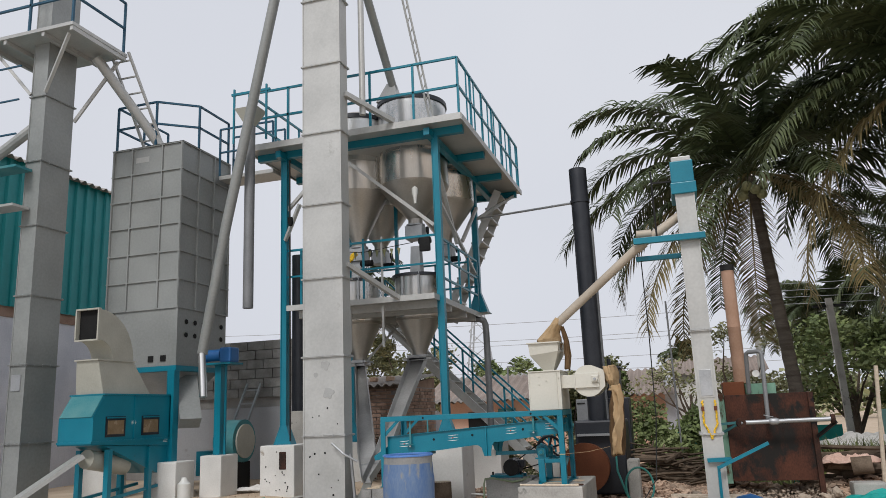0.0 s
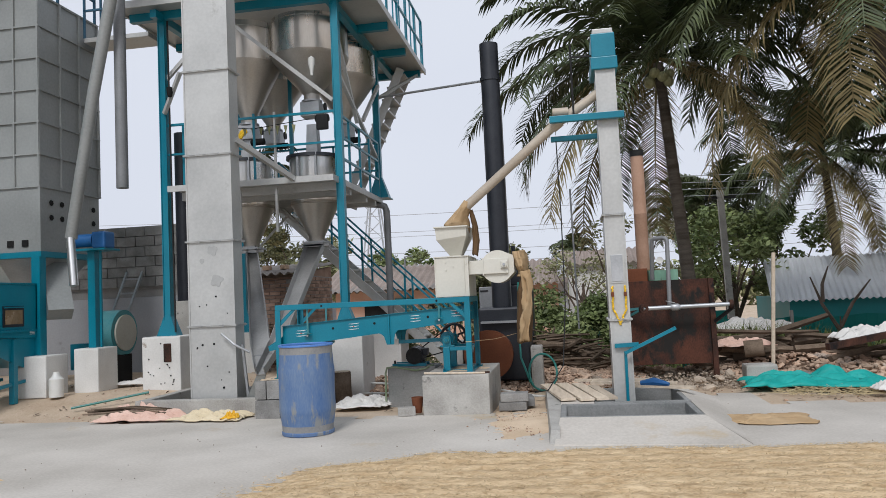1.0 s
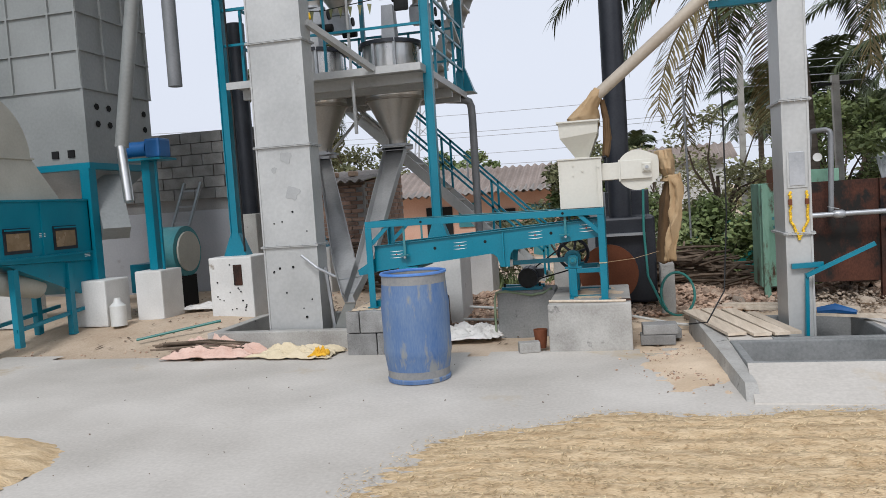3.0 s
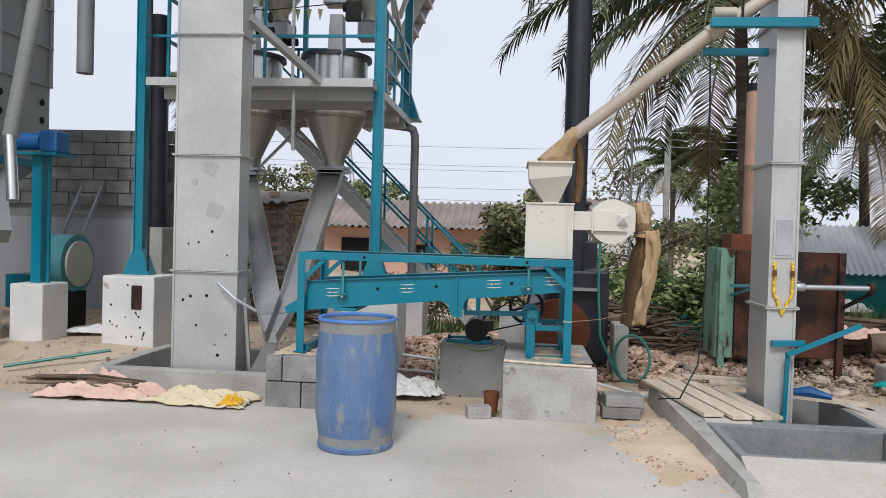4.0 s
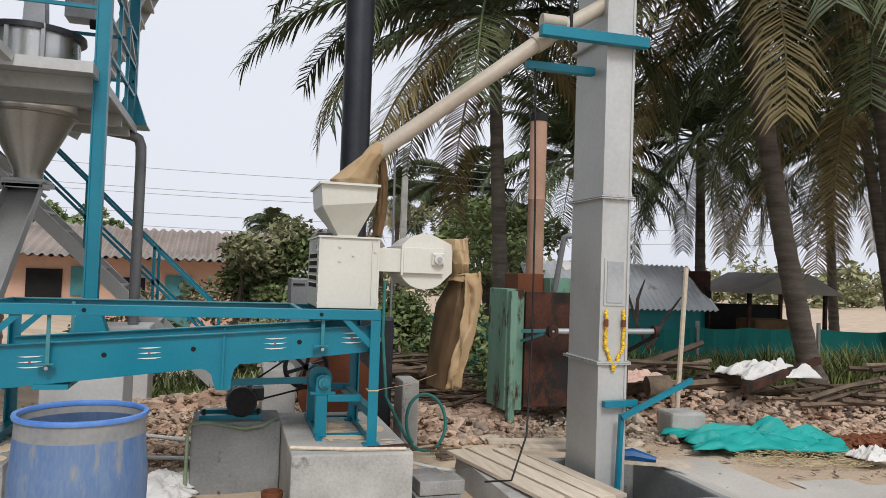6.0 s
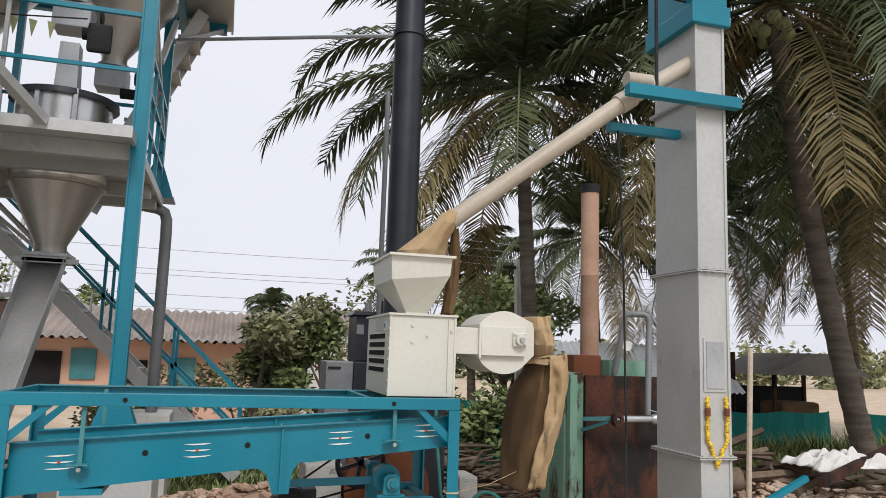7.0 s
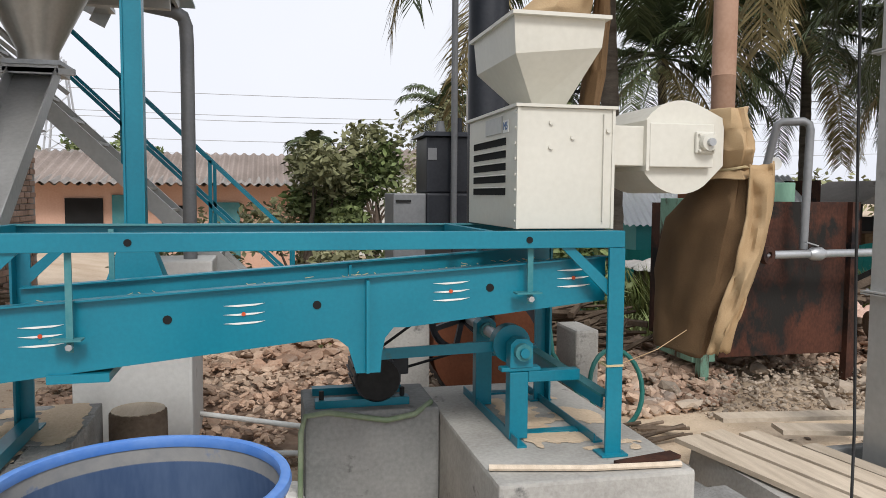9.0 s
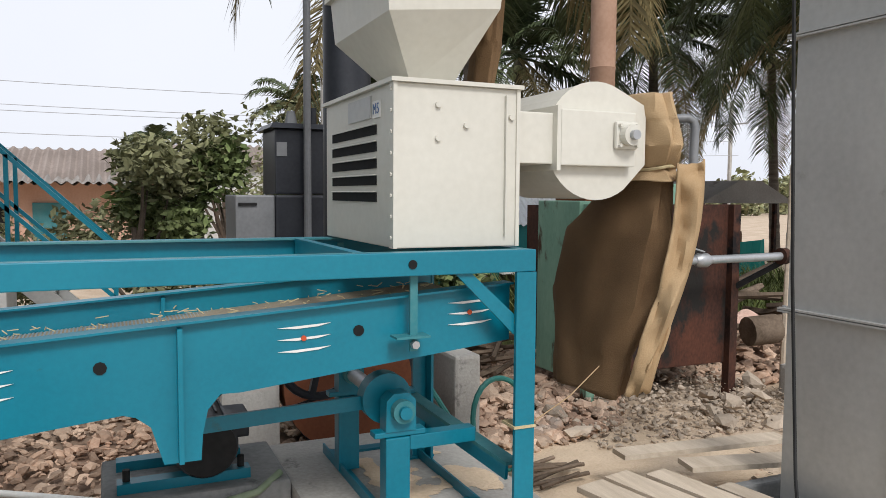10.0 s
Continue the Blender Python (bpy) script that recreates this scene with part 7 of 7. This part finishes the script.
shed = thing("zinc_shed", (9, 23, -0.7), "low shed with a pale corrugated zinc roof", "shed")
part("wall", box(B(), 6.4, 11.3, 23.2, 27, -0.9, 0.9), CLADDING, shed)
part("roof", corrugated((6.1, 24.6, 2.05), (11.6, 24.6, 2.05), (-0.35, -2.1, -1.25), 0.03, 0.17), SHEET_ROOF, shed, "pale corrugated zinc sheets")
part("gable", prism(B(), [(11.3, -0.9), (11.32, -0.9), (11.32, 1.9), (11.3, 1.9)], 23.0, 26.5), RUST, shed)
shed2 = thing("open_shed", (15, 25, -0.7), "small open shed with a dark low roof", "shed")
for x in (13.4, 16.2):
    for y in (24, 26):
        part("post", bar(B(), (x, y, -0.8), (x, y, 1.3), 0.1), RUST, shed2)
part("roof", loft(B(), rect(13.0, 16.6, 23.6, 26.4, 1.3), rect(14.4, 15.2, 23.6, 26.4, 1.95)), ASBESTOS, shed2)
part("sack_stack", box(B(), 13.8, 15.2, 24.2, 25.2, -0.8, 0.5, 0.12), BURLAP_SHADED, shed2)
part("back_panel", box(B(), 13.4, 16.2, 26.0, 26.05, -0.8, 0.9), DARK, shed2)
fence = thing("fence", (10, 20, -0.75), "green shade-net fence on thin posts", "fence", kind="structure")
for a, b in (((2.5, 19.5), (5.5, 19.8)), ((5.5, 19.8), (9, 20.2)), ((9, 20.2), (12.2, 20.6)), ((12.6, 20.3), (16.5, 19.2)), ((16.5, 19.2), (22, 18.2))):
    bm = B()
    n = 14
    low = [bm.verts.new((a[0] + (b[0] - a[0]) * k / n, a[1] + (b[1] - a[1]) * k / n + 0.06 * math.sin(k * 1.7), -0.85)) for k in range(n + 1)]
    top = [bm.verts.new((a[0] + (b[0] - a[0]) * k / n, a[1] + (b[1] - a[1]) * k / n + 0.05 * math.sin(k * 2.3), 0.5 - 0.05 * abs(math.sin(k * math.pi / 7)))) for k in range(n + 1)]
    for k in range(n):
        bm.faces.new((low[k], low[k + 1], top[k + 1], top[k]))
    part("net", bm, NET, fence)
    part("post", bar(B(), (*a, -0.85), (*a, 0.65), 0.07), CONCRETE, fence)
shelter = thing("back_fence", (0.5, 18.5, -0.5), "teal sheet fence behind the bushes", "fence", kind="structure")
part("panel", box(B(), 0.2, 3.8, 18.6, 18.65, -0.7, 0.75), NET, shelter)


# ---- palms and trees ----
def frond(bm, base, az, rise, length, droop, rng, leaf_len=0.85, count=70):
    """One palm frond: a curved rib with leaflets hanging on both sides."""
    d = Vector((math.cos(az), math.sin(az), 0))
    side = Vector((-d.y, d.x, 0))
    pts = []
    p = Vector(base)
    ang = rise
    n = 12
    for k in range(n + 1):
        pts.append(p.copy())
        p = p + (d * math.cos(ang) + Vector((0, 0, math.sin(ang)))) * (length / n)
        ang -= droop / n * (0.4 + 1.3 * k / n)
    rod(bm, pts, [0.035 * (1 - 0.85 * k / n) + 0.003 for k in range(n + 1)], 4, caps=False)
    for k in range(count):
        u = 0.12 + 0.88 * (k + rng.random() * 0.7) / count
        s = min(u * n, n - 1e-3)
        i = int(s)
        c = pts[i].lerp(pts[i + 1], s - i)
        t = (pts[i + 1] - pts[i]).normalized()
        up = t.cross(side).normalized()
        if up.z < 0:
            up = -up
        ll = leaf_len * (0.35 + 0.65 * math.sin(math.pi * min(1, u * 0.85 + 0.1)) ** 0.6) * rng.uniform(0.75, 1.1)
        for sg in (-1, 1):
            out = (side * sg * 0.8 + t * 0.62 + up * rng.uniform(-0.1, 0.25)).normalized()
            tip1 = c + (out + Vector((0, 0, -0.08))) * ll * 0.5
            tip2 = tip1 + (out * 0.8 + Vector((0, 0, -0.35 - rng.random() * 0.5))).normalized() * ll * 0.55
            w = (t * 0.9 + Vector((0, 0, 0.25))) * 0.036
            a0, a1 = bm.verts.new(c - w * 0.6), bm.verts.new(c + w * 0.6)
            b0, b1 = bm.verts.new(tip1 - w), bm.verts.new(tip1 + w)
            e = bm.verts.new(tip2)
            bm.faces.new((a0, a1, b1, b0))
            bm.faces.new((b0, b1, e))


def palm(base, top, seed, fronds=26, length=3.2, r0=0.17, label="tall coconut palm with drooping fronds", dry=3, lean=0.0):
    rng = random.Random(seed)
    base, top = Vector(base), Vector(top)
    p = thing("palm_tree", base, label, "palm")
    pts, rad = [], []
    n = 40
    for k in range(n + 1):
        u = k / n
        c = base.lerp(top, u) + Vector((1, 0.3, 0)) * lean * math.sin(u * math.pi)
        pts.append(c)
        rad.append((r0 * (1 - 0.35 * u) + 0.10 * max(0, 0.06 - u) / 0.06 * r0 * 5) * (1.05 if k % 2 else 0.97))
    part("trunk", rod(B(), pts, rad, 14), TRUNK, p, "ringed grey-brown trunk", True)
    bm, bd = B(), B()
    for k in range(fronds):
        u = k / fronds
        az = k * 2.39996 + rng.uniform(-0.2, 0.2)
        rise = radians(74 - 112 * u + rng.uniform(-10, 10))
        frond(bd if k >= fronds - dry else bm, top + Vector((0, 0, 0.1)), az, rise, length * rng.uniform(0.85, 1.1), radians(62 + 45 * (1 - u)) + rng.uniform(-0.2, 0.3), rng)
    part("crown", bm, FROND, p, "green drooping fronds")
    if dry:
        part("dry_fronds", bd, FROND_DRY, p, "yellow-brown dry fronds")
    for k in range(9):
        a = k * 0.7
        bm = B()
        bmesh.ops.create_icosphere(bm, subdivisions=2, radius=0.11, matrix=Matrix.Translation(top + Vector((0.22 * math.cos(a), 0.22 * math.sin(a), -0.25 - 0.1 * (k % 3)))))
        part("coconut", bm, LEAF_DULL, p, "green coconut", True)
    return p


palm((2.95, 17.1, -0.7), (2.42, 16.8, 6.05), 1, 36, 4.4, 0.155, "tall coconut palm with drooping fronds behind the tank", 6)
palm((7.35, 14.6, -0.1), (5.35, 14.1, 6.9), 2, 42, 4.6, 0.18, "leaning coconut palm with a dense drooping crown", 4, -0.15)
palm((9.8, 15.0, -0.3), (8.4, 14.6, 6.2), 3, 40, 4.8, 0.19, "coconut palm with a dark dense crown", 3)
palm((12.0, 24.4, -0.75), (11.7, 24.2, 5.8), 4, 30, 4.3, 0.18, "coconut palm standing behind the zinc shed", 3)
palm((14.6, 19.6, -0.7), (12.9, 19.4, 6.0), 5, 36, 4.8, 0.18, "leaning coconut palm near the open shed", 3)
palm((8.9, 26.2, -0.75), (8.5, 26.0, 5.2), 6, 32, 4.4, 0.17, "shorter coconut palm behind the sheds", 4)
palm((6.4, 31, -0.75), (6.2, 31, 4.4), 7, 22, 2.6, 0.17, "coconut palm far behind the trees", 2)
palm((18.5, 26, -0.7), (18.0, 26, 6.2), 8, 30, 4.6, 0.18, "coconut palm beyond the fence", 3)
palm((16.2, 17.2, -0.6), (15.4, 17.0, 6.4), 12, 36, 4.8, 0.18, "coconut palm with a dark crown beyond the fence", 3)
palm((21, 22, -0.6), (20.4, 22, 6.4), 13, 30, 4.6, 0.18, "coconut palm beyond the fence", 3)
palm((0.8, 60, -0.7), (0.8, 60, 4.4), 9, 20, 2.0, 0.17, "far coconut palm above the roofs", 2)
palm((6.7, 44, -0.7), (6.7, 44, 5.4), 10, 22, 2.8, 0.17, "far coconut palm behind the houses", 2)
palm((-13.5, 32, -0.7), (-13.5, 32, 6.6), 11, 20, 2.8, 0.17, "far coconut palm behind the block wall", 2)


def leaf_cloud(bm, blobs, count, size, rng):
    """Small leaves strewn over the outside of several uneven clumps."""
    for k in range(count):
        c, r = rng.choice(blobs)
        v = Vector((rng.gauss(0, 1), rng.gauss(0, 1), rng.gauss(0, 1))).normalized()
        pos = Vector(c) + Vector((v.x * r[0], v.y * r[1], v.z * r[2])) * (rng.random() ** 0.35) * rng.uniform(0.75, 1.12)
        a = Vector((rng.gauss(0, 1), rng.gauss(0, 1), rng.gauss(0, 0.6))).normalized()
        b = a.cross(Vector((rng.gauss(0, 1), rng.gauss(0, 1), rng.gauss(0, 1)))).normalized()
        s = size * rng.uniform(0.6, 1.4)
        q = [bm.verts.new(pos - a * s), bm.verts.new(pos + b * s * 0.45), bm.verts.new(pos + a * s), bm.verts.new(pos - b * s * 0.45)]
        bm.faces.new(q)


def tree(base, height, spread, count, size, mat, seed, label, name="tree", trunk=True, low=0.25):
    rng = random.Random(seed)
    base = Vector(base)
    t = thing(name, base, label, "tree" if name == "tree" else "bush")
    blobs = []
    bm = B()
    for k in range(11):
        a = rng.uniform(0, 6.28)
        rr = spread * rng.uniform(0.15, 0.85)
        h = height * rng.uniform(low + 0.1, 0.92)
        c = base + Vector((rr * math.cos(a), rr * math.sin(a) * 0.8, h))
        s = spread * rng.uniform(0.22, 0.42)
        blobs.append((c, (s, s, s * rng.uniform(0.6, 0.95))))
        fork = base + Vector((0, 0, height * rng.uniform(0.1, 0.4)))
        mid = (fork + c) / 2 + Vector((rng.uniform(-0.2, 0.2), 0, rng.uniform(-0.1, 0.2)))
        rod(bm, [fork, mid, c], [0.035 * height / 3, 0.02 * height / 3, 0.008], 5)
    if trunk:
        rod(bm, [base, base + Vector((0.05, 0, height * 0.25)), base + Vector((0, 0, height * 0.55))], [0.06 * height / 3, 0.05 * height / 3, 0.03 * height / 3], 8)
    part("trunk", bm, BARK, t)
    bm = B()
    leaf_cloud(bm, blobs, count, size, rng)
    part("crown", bm, mat, t)
    return t


tree((-1.75, 16.2, -0.4), 2.75, 1.3, 6800, 0.055, LEAF_DULL, 1, "dusty green climbing bush with gaps", "bush", low=0.0)
tree((-0.7, 16.6, -0.4), 2.7, 1.2, 6400, 0.058, LEAF, 2, "dense green bush behind the furnace", "bush", low=0.0)
tree((0.9, 16.0, -0.4), 1.5, 1.3, 5000, 0.065, LEAF, 3, "dense green bush behind the tank", "bush", low=0.0)
tree((-3.5, 17.5, -0.4), 1.5, 1.1, 3000, 0.05, LEAF_DULL, 4, "low dusty shrub beside the hut", "bush", low=0.0)
tree((0.6, 15.2, -0.3), 1.1, 1.0, 2500, 0.06, LEAF, 14, "low green shrubs before the rubble", "bush", low=0.0)
tree((2.0, 24, -0.7), 4.4, 1.9, 2000, 0.075, LEAF_DULL, 5, "thin dusty tree behind the tank")
tree((5.3, 25, -0.7), 4.8, 2.2, 4200, 0.10, LEAF, 6, "green leafy tree behind the palm")
tree((8.3, 31, -0.7), 5.0, 2.6, 6000, 0.12, LEAF, 7, "green leafy tree behind the shed")
tree((-11.5, 34, -0.7), 6.0, 2.2, 4000, 0.13, LEAF_DULL, 8, "tree crown behind the block wall")
tree((-15, 36, -0.7), 6.6, 2.2, 4000, 0.13, LEAF_DULL, 9, "tree crown behind the block wall")
tree((-9.0, 42, -0.7), 5.0, 2.3, 4000, 0.14, LEAF, 10, "round green tree behind the brick hut", low=0.45)
tree((0.8, 28, -0.7), 4.2, 1.8, 1400, 0.07, LEAF_DULL, 12, "bare thin tree behind the bushes")
tree((16.5, 16.8, -0.5), 2.6, 1.6, 900, 0.22, LEAF, 13, "banana and broad-leaved plants by the fence", "bush", low=0.0)
rng = random.Random(77)
for x0, n in ((-60, 16), (6, 26)):
    for k in range(n):
        bm = B()
        x, y = x0 + k * 4.5 + rng.uniform(-1, 1), rng.uniform(70, 90)
        leaf_cloud(bm, [((x + rng.uniform(-2, 2), y, rng.uniform(-0.5, 2.6)), (2.6, 2, rng.uniform(1.2, 2.4))) for _ in range(4)], 500, 0.45, rng)
        solo("far_tree", bm, LEAF_DULL, "far hazy tree on the horizon", "tree", "far trees")


def weeds(name, x0, x1, y0, y1, count, h, mat, label, seed):
    rng = random.Random(seed)
    bm = B()
    for k in range(count):
        x, y = rng.uniform(x0, x1), rng.uniform(y0, y1)
        if noise.noise(Vector((x * 0.7, y * 0.7, seed))) < -0.15:
            continue
        z = ground_z(x, y) - 0.02
        hh = h * rng.uniform(0.4, 1.1) * (0.7 + 0.6 * noise.noise(Vector((x * 0.4, y * 0.4, seed))))
        for j in range(3):
            a = rng.uniform(0, 6.28)
            d = Vector((math.cos(a), math.sin(a), 0))
            w = Vector((-d.y, d.x, 0)) * 0.014
            p = Vector((x, y, z))
            m = p + d * hh * 0.15 + Vector((0, 0, hh * 0.6))
            e = p + d * hh * 0.5 + Vector((0, 0, hh))
            v = [bm.verts.new(q) for q in (p - w, p + w, m + w, m - w)]
            bm.faces.new(v)
            bm.faces.new((v[3], v[2], bm.verts.new(e)))
    return solo(name, bm, mat, label, "weeds", kind="stuff")


weeds("weeds", 2.6, 12, 14.5, 19.3, 7500, 0.95, WEED, "tall dry-green weeds before the fence", 3)
weeds("weeds", -3.5, 2.2, 14.2, 16.5, 1600, 0.5, LEAF, "green weeds and shrubs behind the rubble", 4)
weeds("weeds", 12, 20, 15, 18.5, 1600, 0.5, WEED, "tall dry-green weeds before the fence", 5)
bare = thing("bare_shrub", (5.6, 16.5, -0.4), "small bare forked shrub before the fence", "bush")
for p, q in (((5.6, 16.5, -0.4), (5.5, 16.5, 0.6)), ((5.5, 16.5, 0.3), (5.0, 16.5, 1.4)), ((5.5, 16.5, 0.4), (6.1, 16.5, 1.3)), ((5.2, 16.5, 0.9), (5.35, 16.5, 1.6))):
    part("branch", rod(B(), [p, ((p[0] + q[0]) / 2 - 0.06, p[1], (p[2] + q[2]) / 2), q], [0.04, 0.03, 0.012], 6), BARK, bare)

# ---- wires, poles and pylon ----
line = thing("power_line", (0, 60, -0.7), "thin overhead power wires strung far behind the yard", "power line")
for x in (-50, 50):
    part("pole", bar(B(), (x, 60, -0.8), (x, 60, 10), 0.25), CONCRETE, line)
    part("cross_arm", bar(B(), (x, 58, 8.0), (x, 62, 8.0), 0.12), CONCRETE, line)
for z0, z1, y in ((7.6, 7.9, 60), (8.1, 8.3, 61), (6.3, 6.5, 60), (5.6, 5.2, 59), (9.4, 9.6, 60)):
    pts = [(-50 + 5 * j, y, z0 + (z1 - z0) * j / 20 - 1.4 * math.sin(math.pi * j / 20)) for j in range(21)]
    part("wire", rod(B(), pts, 0.022, 5), WIRE, line)
line2 = thing("power_line", (15, 26, -0.7), "thin overhead wires behind the palms", "power line")
for x in (3, 28):
    part("pole", bar(B(), (x, 26, -0.8), (x, 26, 5.2), 0.16), CONCRETE, line2)
for k in range(4):
    pts = [(3 + 2.5 * j, 26, 4.3 + 0.22 * k - 0.25 * math.sin(math.pi * j / 10)) for j in range(11)]
    part("wire", rod(B(), pts, 0.01, 5), WIRE, line2)
pyl = thing("pylon", (-17.5, 70, -0.7), "far grey lattice power pylon", "pylon")
cx, cy = -17.5, 70
for s in (-1, 1):
    for o in (-1, 1):
        part("pylon_leg", bar(B(), (cx + s * 1.7, cy + o * 1.2, -0.7), (cx + s * 0.35, cy + o * 0.3, 11.5), 0.12), PYLON, pyl)
for k in range(8):
    z = k * 1.45
    w0, w1 = 1.7 - 1.35 * z / 12.2, 1.7 - 1.35 * (z + 1.45) / 12.2
    part("lacing", bar(B(), (cx - w0, cy - 1, z), (cx + w1, cy - 1, z + 1.45), 0.08), PYLON, pyl)
    part("lacing", bar(B(), (cx + w0, cy - 1, z), (cx - w1, cy - 1, z + 1.45), 0.08), PYLON, pyl)
pole = thing("utility_pole", (4.6, 22, -0.7), "grey concrete utility pole among the trees", "pole")
part("shaft", bar(B(), (4.6, 22, -0.8), (4.5, 22, 3.9), 0.16), CONCRETE, pole)
part("cross_arm", bar(B(), (4.1, 22, 3.7), (4.9, 22, 3.7), 0.07), CABLE, pole)
solo("antenna_mast", rod(B(), [(0.45, 15.2, -0.3), (0.42, 15.2, 3.3)], 0.018, 6), PIPE_GREY, "thin steel pole behind the bushes", "pole")
solo("antenna_mast", rod(B(), [(-6.3, 31, 2.2), (-6.3, 31, 3.1), (-6.0, 31, 3.1)], 0.04, 6), PIPE_GREY, "thin pipe on the house roof", "pole")

# ---- pieces of the walls ----
shared = {}


def piece(name, size, at, mat, parent):
    key = (name, tuple(round(s, 3) for s in size), mat.name)
    if key not in shared:
        shared[key] = finish(name, box(B(), -size[0] / 2, size[0] / 2, -size[1] / 2, size[1] / 2, -size[2] / 2, size[2] / 2, 0.006), mat)
    ob = new(name, shared[key])
    ob.parent = parent
    ob.location = Vector(at) - ORIGIN[parent]


rng = random.Random(31)
for r in range(7):
    z = 1.72 + 0.2 * r - 0.1
    for k in range(16):
        x = -6.85 - 0.41 * k - (0.205 if r % 2 else 0)
        if z < 1.7 or x < -12.5:
            continue
        piece("concrete_block", (0.395, 0.14, 0.188), (x, 14.32 + rng.uniform(-0.012, 0.006), z + 0.1), CMU, wall)
for r in range(24):
    z = 0.1 + 0.078 * r
    for k in range(6):
        x = HX - 1.2 + 0.235 * k + (0.117 if r % 2 else 0)
        if x > HX - 0.08:
            continue
        piece("brick", (0.222, 0.1, 0.066), (x, 15.44 + rng.uniform(-0.012, 0.006), z), BRICK, hut)
    for k in range(10):
        piece("brick", (0.1, 0.222, 0.066), (HX - 0.03 + rng.uniform(-0.008, 0.006), 15.62 + 0.235 * k + (0.117 if r % 2 else 0), z), BRICK, hut)
